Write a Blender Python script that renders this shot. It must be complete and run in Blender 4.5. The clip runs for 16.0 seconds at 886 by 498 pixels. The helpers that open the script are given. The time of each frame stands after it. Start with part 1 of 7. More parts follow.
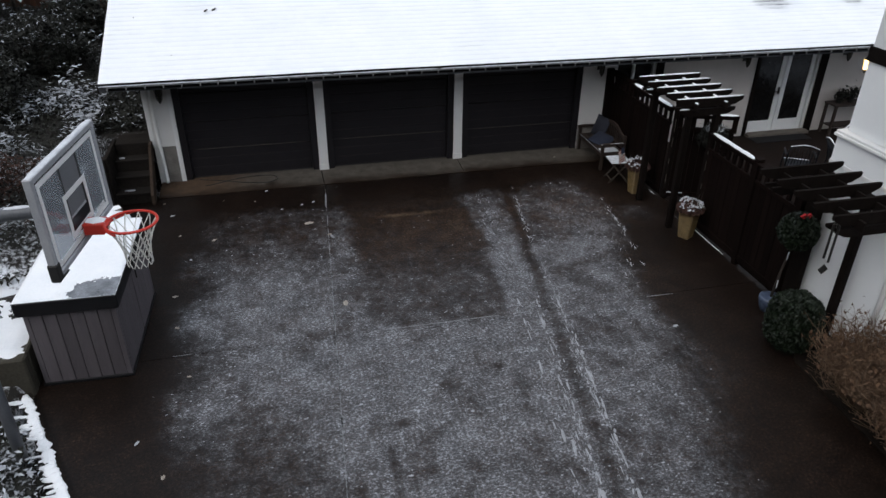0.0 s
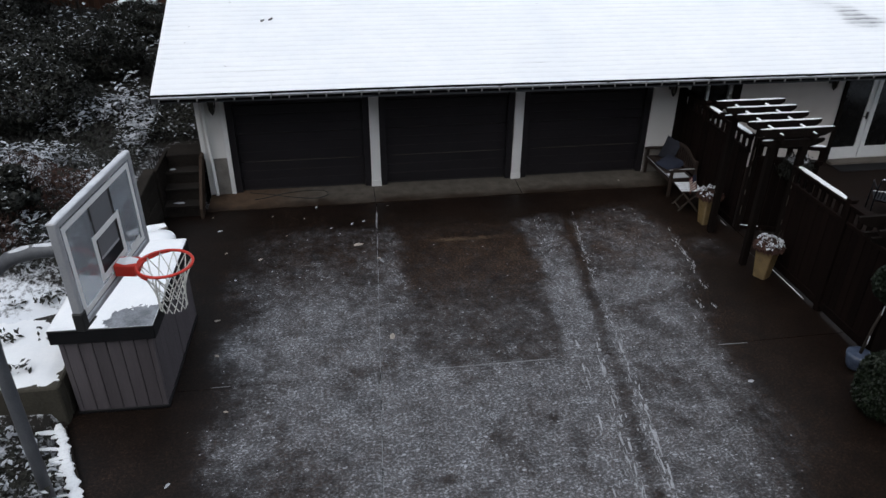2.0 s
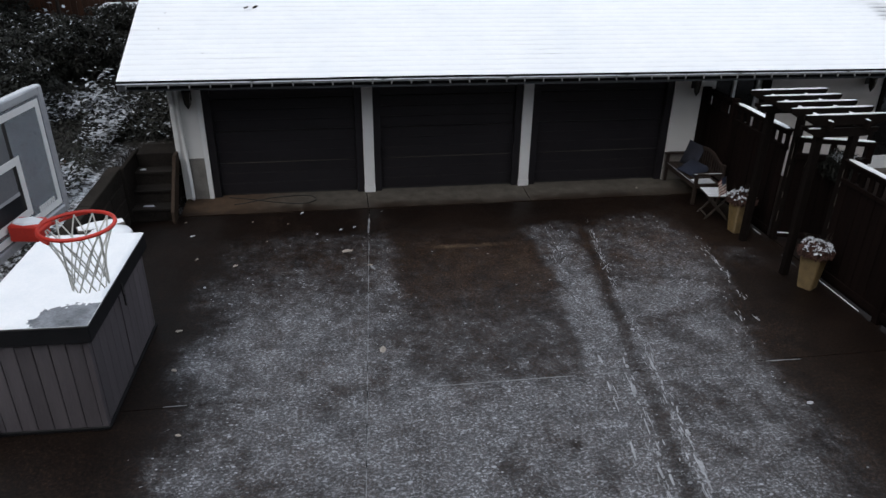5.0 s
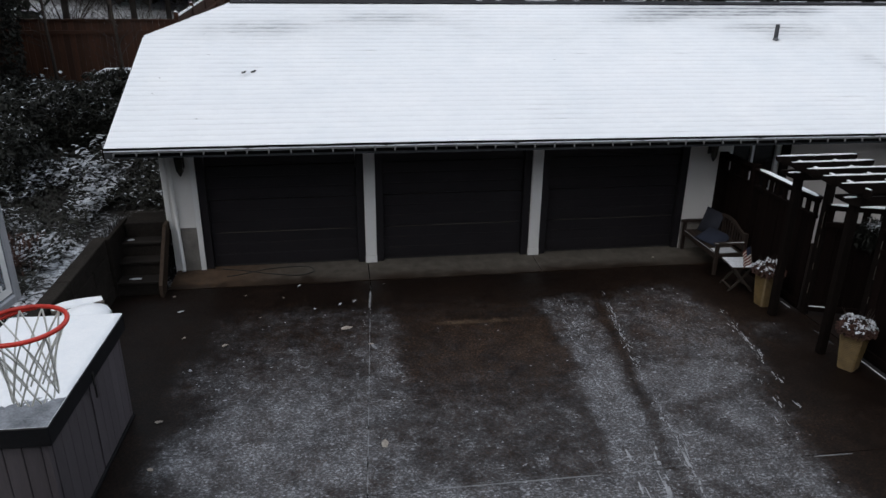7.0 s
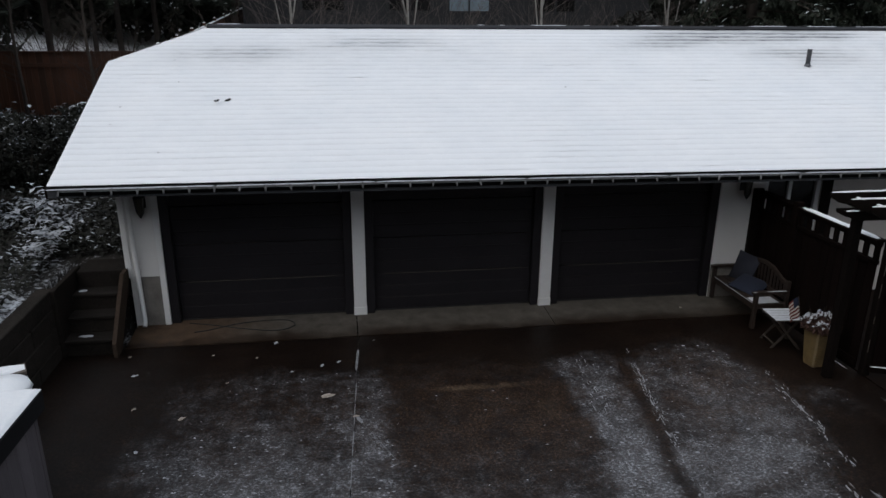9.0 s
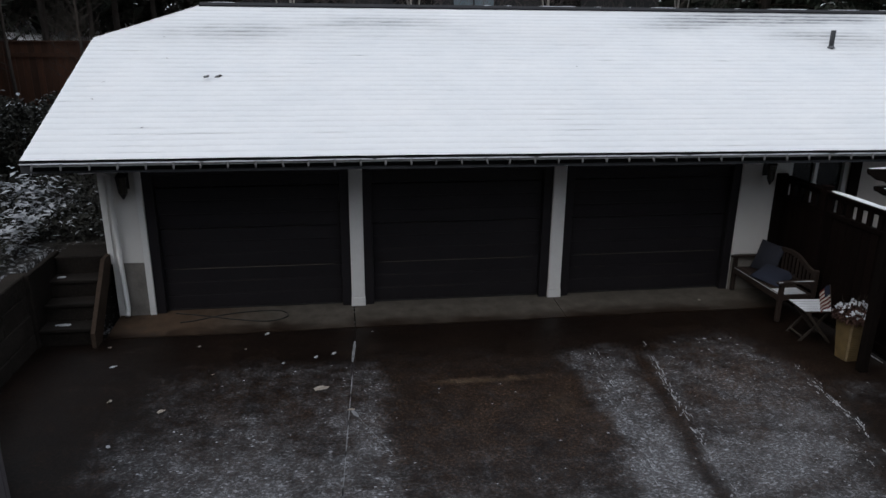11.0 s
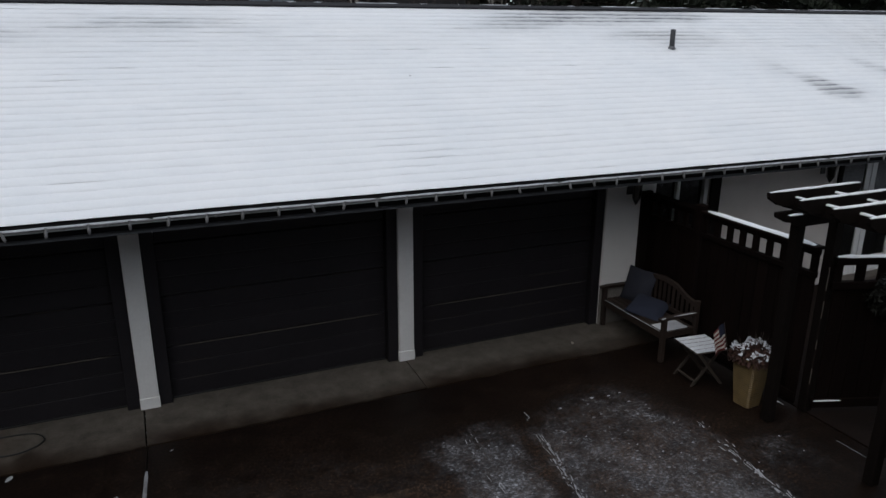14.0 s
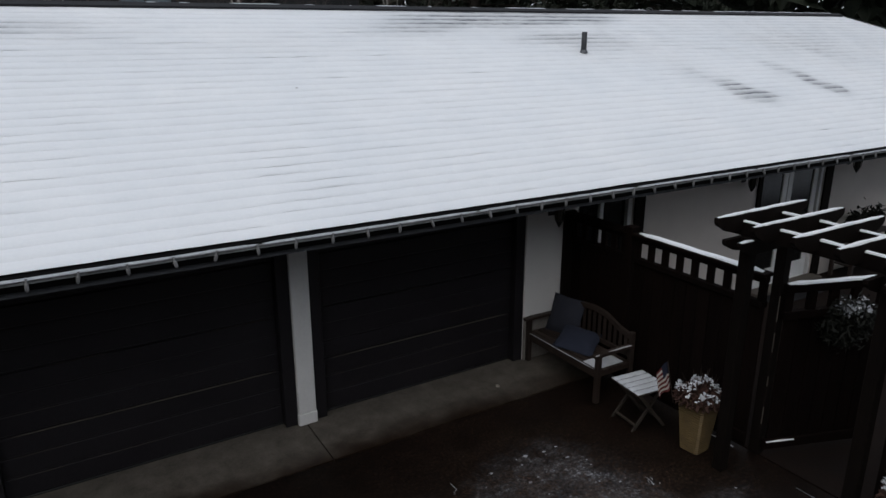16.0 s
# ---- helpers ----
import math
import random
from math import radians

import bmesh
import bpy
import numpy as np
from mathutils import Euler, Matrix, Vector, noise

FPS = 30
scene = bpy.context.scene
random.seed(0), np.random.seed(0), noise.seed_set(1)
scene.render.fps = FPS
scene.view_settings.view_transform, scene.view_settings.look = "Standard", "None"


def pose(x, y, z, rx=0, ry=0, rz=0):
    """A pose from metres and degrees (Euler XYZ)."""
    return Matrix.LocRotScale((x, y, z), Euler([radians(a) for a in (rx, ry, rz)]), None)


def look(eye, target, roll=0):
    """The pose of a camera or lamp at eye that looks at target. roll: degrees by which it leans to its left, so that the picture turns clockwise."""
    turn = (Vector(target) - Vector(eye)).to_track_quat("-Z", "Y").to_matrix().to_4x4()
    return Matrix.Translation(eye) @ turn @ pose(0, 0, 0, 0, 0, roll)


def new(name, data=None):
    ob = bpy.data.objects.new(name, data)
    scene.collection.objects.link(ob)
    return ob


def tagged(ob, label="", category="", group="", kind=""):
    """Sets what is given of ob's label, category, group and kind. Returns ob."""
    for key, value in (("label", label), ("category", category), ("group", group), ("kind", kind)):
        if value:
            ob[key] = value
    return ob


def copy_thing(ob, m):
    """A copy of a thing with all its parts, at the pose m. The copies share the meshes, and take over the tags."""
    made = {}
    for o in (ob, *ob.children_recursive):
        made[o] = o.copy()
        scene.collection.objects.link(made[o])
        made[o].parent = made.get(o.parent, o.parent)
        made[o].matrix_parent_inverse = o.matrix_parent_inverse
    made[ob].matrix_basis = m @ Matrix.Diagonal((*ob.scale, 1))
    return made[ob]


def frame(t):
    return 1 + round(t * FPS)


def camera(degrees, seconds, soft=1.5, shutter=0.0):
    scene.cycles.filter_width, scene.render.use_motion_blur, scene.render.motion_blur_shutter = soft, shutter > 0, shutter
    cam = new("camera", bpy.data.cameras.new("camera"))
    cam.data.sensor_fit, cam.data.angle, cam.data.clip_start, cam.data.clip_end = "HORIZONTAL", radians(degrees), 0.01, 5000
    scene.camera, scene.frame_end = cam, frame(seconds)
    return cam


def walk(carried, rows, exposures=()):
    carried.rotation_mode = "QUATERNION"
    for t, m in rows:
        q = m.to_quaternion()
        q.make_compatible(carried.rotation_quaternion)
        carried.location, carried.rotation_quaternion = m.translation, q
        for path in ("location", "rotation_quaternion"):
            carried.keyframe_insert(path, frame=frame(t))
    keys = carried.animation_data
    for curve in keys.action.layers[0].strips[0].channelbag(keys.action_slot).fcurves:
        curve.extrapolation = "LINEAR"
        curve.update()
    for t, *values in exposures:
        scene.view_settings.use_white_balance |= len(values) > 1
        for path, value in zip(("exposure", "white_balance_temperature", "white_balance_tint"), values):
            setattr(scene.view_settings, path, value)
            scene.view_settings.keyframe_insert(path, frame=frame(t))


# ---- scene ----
cam = camera(64.2, 16.0)
PATH = [
    (0, (-0.189, -0.126, 6.076), (0.211, 1.562, 5.081), 0.5),
    (0.5, (-0.223, -0.071, 6.1), (0.145, 1.624, 5.105), 0.5),
    (1, (-0.168, 0.077, 6.126), (0.141, 1.783, 5.13), 0.4),
    (1.5, (-0.156, 0.333, 6.151), (0.107, 2.047, 5.154), 0.5),
    (2, (-0.092, 0.686, 6.16), (0.169, 2.4, 5.164), 0.5),
    (2.5, (-0.029, 1.102, 6.175), (0.233, 2.816, 5.177), 0.5),
    (3, (0.034, 1.463, 6.198), (0.292, 3.176, 5.197), 0.5),
    (3.2, (0.045, 1.55, 6.19), (0.303, 3.263, 5.188), 0.5),
    (5.3, (0.069, 1.67, 4.914), (0.34, 3.467, 4.078), 0.7),
    (5.5, (0.056, 1.674, 4.92), (0.33, 3.489, 4.125), 0.6),
    (6, (0.048, 1.729, 4.912), (0.322, 3.555, 4.143), 0.6),
    (6.5, (0.062, 1.983, 4.876), (0.336, 3.816, 4.125), 0.6),
    (7, (0.093, 2.447, 4.849), (0.367, 4.286, 4.112), 0.6),
    (7.5, (0.154, 3.086, 4.852), (0.432, 4.942, 4.16), 0.6),
    (8, (0.243, 3.62, 4.837), (0.521, 5.495, 4.2), 0.5),
    (8.5, (0.3, 3.822, 4.796), (0.577, 5.697, 4.16), 0.5),
    (9, (0.328, 3.863, 4.459), (0.605, 5.74, 3.827), 0.4),
    (9.2, (0.329, 3.873, 4.332), (0.607, 5.749, 3.695), 0.5),
    (11.3, (0.436, 4.677, 3.924), (0.705, 6.565, 3.322), 0.5),
    (11.5, (0.461, 4.926, 3.942), (0.731, 6.813, 3.336), 0.5),
    (12, (0.548, 5.642, 3.912), (0.819, 7.531, 3.314), 0.5),
    (12.5, (0.705, 6.303, 3.957), (1.086, 8.172, 3.356), 0.3),
    (13, (0.719, 6.532, 3.929), (1.203, 8.378, 3.33), 0.3),
    (13.5, (0.734, 6.568, 3.925), (1.28, 8.396, 3.325), 0.2),
    (14, (0.75, 6.615, 3.944), (1.507, 8.365, 3.341), 0.2),
    (14.5, (0.775, 6.73, 3.93), (1.691, 8.405, 3.331), 0.0),
    (15, (0.86, 6.929, 3.934), (1.776, 8.603, 3.336), 0.0),
    (15.5, (1.023, 7.288, 3.943), (1.948, 8.958, 3.345), -0.0),
    (16, (1.284, 7.736, 3.946), (2.28, 9.365, 3.351), -0.1),
]
EXPOSURES = [(t, e, 6380, 10) for t, e in ((0, 0.69), (1.5, 0.66), (3.2, 0.53), (5.3, 0.64), (6, 0.53), (7, 0.38), (8, 0.25), (9.2, 0.19), (11.3, 0.25), (12.5, 0.14), (14, 0.12), (16, 0.05))]
walk(cam, [(t, look(eye, target, roll)) for t, eye, target, roll in PATH], EXPOSURES)

# ---- world and light: a dim overcast winter afternoon ----
world = bpy.data.worlds.new("overcast")
scene.world = world
world.use_nodes = True
wn, wl = world.node_tree.nodes, world.node_tree.links
wn.clear()
sky = wn.new("ShaderNodeTexSky")
sky.sky_type = "NISHITA"
sky.sun_disc = False
sky.sun_elevation, sky.sun_rotation = radians(51), radians(228)
sky.dust_density, sky.air_density, sky.ozone_density = 4.0, 1.0, 1.0
grey = wn.new("ShaderNodeMixRGB")
grey.inputs[0].default_value = 0.8
grey.inputs[2].default_value = (6.2, 6.6, 7.2, 1)
back = wn.new("ShaderNodeBackground")
back.inputs[1].default_value = 0.11
wout = wn.new("ShaderNodeOutputWorld")
wl.new(sky.outputs[0], grey.inputs[1])
wl.new(grey.outputs[0], back.inputs[0])
wl.new(back.outputs[0], wout.inputs[0])
sun = new("sun", bpy.data.lights.new("sun", "SUN"))
sun.data.energy, sun.data.angle, sun.data.color = 0.6, radians(60), (1, 0.97, 0.93)
sun.matrix_world = look((-9, -8, 15), (0, 0, 0))


# ---- materials ----
def nodes_of(name, rough=0.8, metal=0.0):
    m = bpy.data.materials.new(name)
    m.use_nodes = True
    nt = m.node_tree
    b = nt.nodes["Principled BSDF"]
    b.inputs["Roughness"].default_value, b.inputs["Metallic"].default_value = rough, metal
    return m, nt.nodes, nt.links, b


def ramp_node(n, stops):
    r = n.new("ShaderNodeValToRGB")
    e = r.color_ramp.elements
    while len(e) < len(stops):
        e.new(0.5)
    for k, (p, c) in enumerate(stops):
        e[k].position = p
        e[k].color = (*c, 1) if len(c) == 3 else c
    return r


def noise_node(n, l, scale, detail=4, rough=0.6, stretch=None):
    tc = n.new("ShaderNodeTexCoord")
    t = n.new("ShaderNodeTexNoise")
    t.inputs["Scale"].default_value, t.inputs["Detail"].default_value, t.inputs["Roughness"].default_value = scale, detail, rough
    if stretch:
        mp = n.new("ShaderNodeMapping")
        mp.inputs["Scale"].default_value = stretch
        l.new(tc.outputs["Object"], mp.inputs[0])
        l.new(mp.outputs[0], t.inputs["Vector"])
    else:
        l.new(tc.outputs["Object"], t.inputs["Vector"])
    return t


def mix_node(n, l, fac, a, b, kind="MIX"):
    m = n.new("ShaderNodeMixRGB")
    m.blend_type = kind
    for k, v in enumerate((fac, a, b)):
        if isinstance(v, (int, float)):
            m.inputs[k].default_value = v
        elif isinstance(v, tuple):
            m.inputs[k].default_value = (*v, 1)
        else:
            l.new(v, m.inputs[k])
    return m.outputs[0]


def bump_to(n, l, b, height, strength=0.3, dist=0.01):
    u = n.new("ShaderNodeBump")
    u.inputs["Strength"].default_value, u.inputs["Distance"].default_value = strength, dist
    l.new(height, u.inputs["Height"])
    l.new(u.outputs[0], b.inputs["Normal"])


def surface(name, dark, light, rough=0.8, scale=6.0, fine=60.0, metal=0.0, bump=0.3, dist=0.004, stretch=None, vary=0.0, spec=0.4):
    """A two-scale surface: broad stains and fine grain between two base colours."""
    m, n, l, b = nodes_of(name, rough, metal)
    b.inputs["Specular IOR Level"].default_value = spec
    big = noise_node(n, l, scale, 5, 0.6, stretch)
    small = noise_node(n, l, fine, 4, 0.7, stretch)
    f = mix_node(n, l, 0.45, big.outputs["Fac"], small.outputs["Fac"])
    r = ramp_node(n, [(0.32, dark), (0.68, light)])
    l.new(f, r.inputs[0])
    col = r.outputs[0]
    if vary:
        oi = n.new("ShaderNodeObjectInfo")
        hv = n.new("ShaderNodeHueSaturation")
        mr = n.new("ShaderNodeMapRange")
        mr.inputs[3].default_value, mr.inputs[4].default_value = 1 - vary, 1 + vary
        l.new(oi.outputs["Random"], mr.inputs[0])
        l.new(mr.outputs[0], hv.inputs["Value"])
        l.new(col, hv.inputs["Color"])
        col = hv.outputs[0]
    l.new(col, b.inputs["Base Color"])
    rr = n.new("ShaderNodeMapRange")
    rr.inputs[3].default_value, rr.inputs[4].default_value = max(0.05, rough - 0.12), min(1, rough + 0.1)
    l.new(big.outputs["Fac"], rr.inputs[0])
    l.new(rr.outputs[0], b.inputs["Roughness"])
    bump_to(n, l, b, small.outputs["Fac"], bump, dist)
    return m


SNOW = surface("snow", (0.74, 0.77, 0.80), (0.86, 0.87, 0.88), 0.75, 3.0, 45.0, bump=0.5, dist=0.012, spec=0.2)
# Cream of the patio wall, with the eave's shade darkened into the colour.
SHADYSTUCCO = surface("stucco_cream_shaded", (0.47, 0.435, 0.405), (0.60, 0.555, 0.52), 0.9, 1.4, 90.0, bump=0.5, dist=0.006, spec=0.15)
HOUSEWHITE = surface("house_white", (0.72, 0.74, 0.75), (0.82, 0.83, 0.83), 0.85, 1.4, 90.0, bump=0.4, dist=0.005, spec=0.2)
STUCCO = surface("stucco_white", (0.60, 0.59, 0.575), (0.72, 0.71, 0.69), 0.9, 1.4, 90.0, bump=0.5, dist=0.006, spec=0.2)
WHITEPAINT = surface("white_paint", (0.66, 0.66, 0.65), (0.76, 0.76, 0.75), 0.55, 2.0, 40.0, bump=0.08)
TIMBER = surface("dark_timber", (0.0038, 0.0028, 0.0024), (0.0110, 0.0080, 0.0067), 0.75, 2.0, 18.0, bump=0.5, stretch=(3, 3, 0.4), spec=0.06)
FENCEWOOD = surface("fence_wood", (0.0033, 0.0020, 0.0017), (0.0100, 0.0060, 0.0049), 0.8, 2.5, 22.0, bump=0.5, stretch=(4, 4, 0.35), vary=0.2, spec=0.05)
DOORBLACK = surface("door_black", (0.0095, 0.0085, 0.0100), (0.0185, 0.0165, 0.0192), 0.5, 1.5, 40.0, bump=0.12, spec=0.3)
RIDGEDARK = surface("ridge_shingle", (0.008, 0.0085, 0.010), (0.028, 0.029, 0.033), 0.9, 4.0, 90.0, bump=0.6)
SHINGLE = surface("shingle", (0.03, 0.032, 0.036), (0.075, 0.078, 0.085), 0.9, 5.0, 120.0, bump=0.6)
GUTTER = surface("gutter_black", (0.0025, 0.0026, 0.0027), (0.0055, 0.0055, 0.0058), 0.7, 3.0, 40.0, bump=0.1, spec=0.06)
BLOCK = surface("concrete_block", (0.085, 0.078, 0.070), (0.23, 0.215, 0.195), 0.85, 4.0, 80.0, bump=0.5)
OLDWALL = surface("retaining_wall", (0.0062, 0.0051, 0.0044), (0.027, 0.0226, 0.0192), 0.9, 2.2, 35.0, bump=0.7, dist=0.01, spec=0.08)
STEPWOOD = surface("step_wood", (0.0066, 0.0055, 0.0048), (0.025, 0.0212, 0.0184), 0.85, 3.0, 30.0, bump=0.5, stretch=(0.5, 3, 3), spec=0.1)
SHEDWOOD = surface("shed_plank", (0.062, 0.054, 0.060), (0.116, 0.103, 0.111), 0.65, 2.0, 26.0, bump=0.35, stretch=(4, 4, 0.3), vary=0.12)
SHEDTRIM = surface("shed_trim", (0.005, 0.005, 0.006), (0.012, 0.012, 0.0135), 0.6, 3.0, 40.0, bump=0.15, spec=0.2)
BENCHWOOD = surface("bench_teak", (0.012, 0.0075, 0.0056), (0.034, 0.022, 0.0165), 0.65, 4.0, 40.0, bump=0.4, stretch=(1, 1, 1), vary=0.2)
GREYWOOD = surface("weathered_wood", (0.06, 0.05, 0.04), (0.13, 0.112, 0.095), 0.75, 4.0, 40.0, bump=0.4, vary=0.15)
FABRIC = surface("cushion_fabric", (0.0108, 0.0144, 0.0288), (0.0216, 0.0266, 0.0446), 0.95, 6.0, 160.0, bump=0.5)
FABRIC_GREY = surface("cushion_grey", (0.0130, 0.0151, 0.0245), (0.0266, 0.0288, 0.0403), 0.95, 6.0, 160.0, bump=0.5)
WICKER = surface("wicker", (0.075, 0.050, 0.019), (0.19, 0.13, 0.054), 0.6, 8.0, 90.0, bump=0.5)
POLE = surface("pole_paint", (0.06, 0.065, 0.075), (0.12, 0.125, 0.135), 0.45, 4.0, 60.0, bump=0.1)
ALU = surface("board_frame", (0.30, 0.31, 0.33), (0.46, 0.47, 0.49), 0.4, 3.0, 60.0, metal=0.3, bump=0.05)
RED = surface("rim_orange", (0.42, 0.022, 0.012), (0.60, 0.042, 0.025), 0.42, 5.0, 60.0, bump=0.08)
REDCLOTH = surface("red_ribbon", (0.40, 0.015, 0.02), (0.60, 0.03, 0.035), 0.7, 8.0, 80.0)
CORD = surface("net_cord", (0.50, 0.50, 0.46), (0.72, 0.72, 0.68), 0.9, 20.0, 150.0)
IRON = surface("iron", (0.012, 0.012, 0.012), (0.035, 0.033, 0.03), 0.5, 6.0, 60.0, metal=0.5, bump=0.15)
LEAF = surface("leaf_green", (0.0043, 0.0049, 0.0036), (0.0133, 0.0144, 0.0086), 0.75, 2.5, 9.0, bump=0.0)
IVY = surface("ground_leaf", (0.0036, 0.0042, 0.0028), (0.0155, 0.0155, 0.0095), 0.75, 1.2, 7.0, bump=0.0)
CONIFER = surface("conifer_needle", (0.0045, 0.0075, 0.0045), (0.018, 0.025, 0.012), 0.75, 1.2, 6.0, bump=0.0)
TOPIARY = surface("boxwood_leaf", (0.0014, 0.0043, 0.0010), (0.0054, 0.0140, 0.0026), 0.6, 4.0, 20.0, bump=0.0)
TWIG = surface("dry_twig", (0.06, 0.035, 0.02), (0.19, 0.12, 0.07), 0.8, 3.0, 14.0, bump=0.0)
DEADFLOWER = surface("dried_flower", (0.022, 0.010, 0.008), (0.095, 0.045, 0.032), 0.9, 8.0, 30.0, bump=0.0)
DARKSTEEL = surface("dark_steel", (0.006, 0.007, 0.009), (0.016, 0.018, 0.022), 0.4, 5.0, 50.0, bump=0.1, spec=0.2)
BARK = surface("bark", (0.018, 0.014, 0.011), (0.055, 0.042, 0.033), 0.9, 3.0, 20.0, bump=0.8, dist=0.02, stretch=(2, 2, 0.5))
BRANCH = surface("birch_branch", (0.040, 0.031, 0.027), (0.115, 0.092, 0.080), 0.8, 3.0, 14.0, bump=0.0)
BIRCH = surface("birch_bark", (0.16, 0.145, 0.13), (0.36, 0.34, 0.31), 0.8, 3.0, 14.0, bump=0.3, stretch=(1, 1, 4))
REDFENCE = surface("cedar_fence", (0.028, 0.0105, 0.005), (0.072, 0.028, 0.0125), 0.8, 1.5, 16.0, bump=0.4, stretch=(3, 3, 0.4), vary=0.3)
DECK = surface("patio_brick", (0.0049, 0.0031, 0.0025), (0.0126, 0.0073, 0.0052), 0.85, 2.0, 30.0, bump=0.4, vary=0.15, spec=0.12)
DARKGLASS = surface("dark_pane", (0.006, 0.006, 0.006), (0.012, 0.0115, 0.011), 0.12, 2.0, 8.0, bump=0.0, spec=0.25)
GREENTUB = surface("green_plastic", (0.01, 0.05, 0.03), (0.02, 0.085, 0.05), 0.45, 4.0, 40.0, bump=0.1)
FALLEN = surface("fallen_leaf", (0.16, 0.13, 0.10), (0.40, 0.37, 0.33), 0.7, 12.0, 60.0)
SIDING = surface("grey_siding", (0.007, 0.007, 0.0078), (0.015, 0.015, 0.0165), 0.8, 2.0, 30.0)
STRINGER = surface("stringer_wood", (0.024, 0.016, 0.0115), (0.060, 0.043, 0.032), 0.8, 3.0, 30.0, bump=0.4, spec=0.1)
DEADSTALK = surface("dead_stalk", (0.016, 0.006, 0.004), (0.060, 0.024, 0.014), 0.85, 3.0, 14.0, bump=0.0)
BEDBARK = surface("bed_bark", (0.005, 0.0038, 0.0028), (0.017, 0.012, 0.0085), 0.95, 3.0, 24.0, bump=0.8, dist=0.02, spec=0.1)
DRYLEAF = surface("dry_leaf", (0.035, 0.017, 0.009), (0.120, 0.066, 0.034), 0.9, 3.0, 14.0, bump=0.0)
SHRUBTWIG = surface("shrub_twig", (0.050, 0.027, 0.015), (0.190, 0.125, 0.078), 0.85, 2.0, 14.0, bump=0.0)
EARTHWALL = surface("earth_wall", (0.009, 0.0076, 0.0063), (0.038, 0.0325, 0.0276), 0.9, 2.0, 30.0, bump=0.7, dist=0.01, spec=0.1)
MOSSWALL = surface("mossy_concrete", (0.020, 0.018, 0.012), (0.062, 0.056, 0.042), 0.9, 3.0, 30.0, bump=0.7, dist=0.01)
TABLEWOOD = surface("table_wood", (0.022, 0.017, 0.013), (0.058, 0.046, 0.037), 0.7, 4.0, 40.0, bump=0.4, vary=0.15)
POTGLAZE = surface("blue_glaze", (0.012, 0.021, 0.050), (0.10, 0.125, 0.175), 0.4, 9.0, 30.0, bump=0.1)
LIPFROST = surface("frosted_lip", (0.045, 0.046, 0.047), (0.30, 0.31, 0.31), 0.7, 6.0, 40.0, bump=0.3, stretch=(0.6, 3, 3))
FLAGBLUE = surface("flag_blue", (0.006, 0.009, 0.022), (0.012, 0.016, 0.036), 0.9, 10.0, 100.0)
FLAGWHITE = surface("flag_cream", (0.38, 0.35, 0.31), (0.50, 0.47, 0.43), 0.9, 10.0, 100.0)
PIPEGREY = surface("vent_grey", (0.022, 0.024, 0.028), (0.05, 0.053, 0.06), 0.6, 4.0, 40.0)
BACKGREY = surface("back_grey_steel", (0.10, 0.104, 0.112), (0.15, 0.155, 0.165), 0.5, 3.0, 40.0)
FLAGRED = surface("flag_red", (0.09, 0.014, 0.014), (0.15, 0.025, 0.022), 0.9, 10.0, 100.0)
CABLE = surface("rubber_cable", (0.01, 0.01, 0.01), (0.02, 0.02, 0.02), 0.6, 10.0, 60.0)


def attr_node(n, name):
    a = n.new("ShaderNodeAttribute")
    a.attribute_name = name
    return a.outputs["Fac"]


def math_node(n, l, op, a, b=0.0, clamp=False):
    m = n.new("ShaderNodeMath")
    m.operation, m.use_clamp = op, clamp
    for k, v in enumerate((a, b)):
        if isinstance(v, (int, float)):
            m.inputs[k].default_value = v
        else:
            l.new(v, m.inputs[k])
    return m.outputs[0]


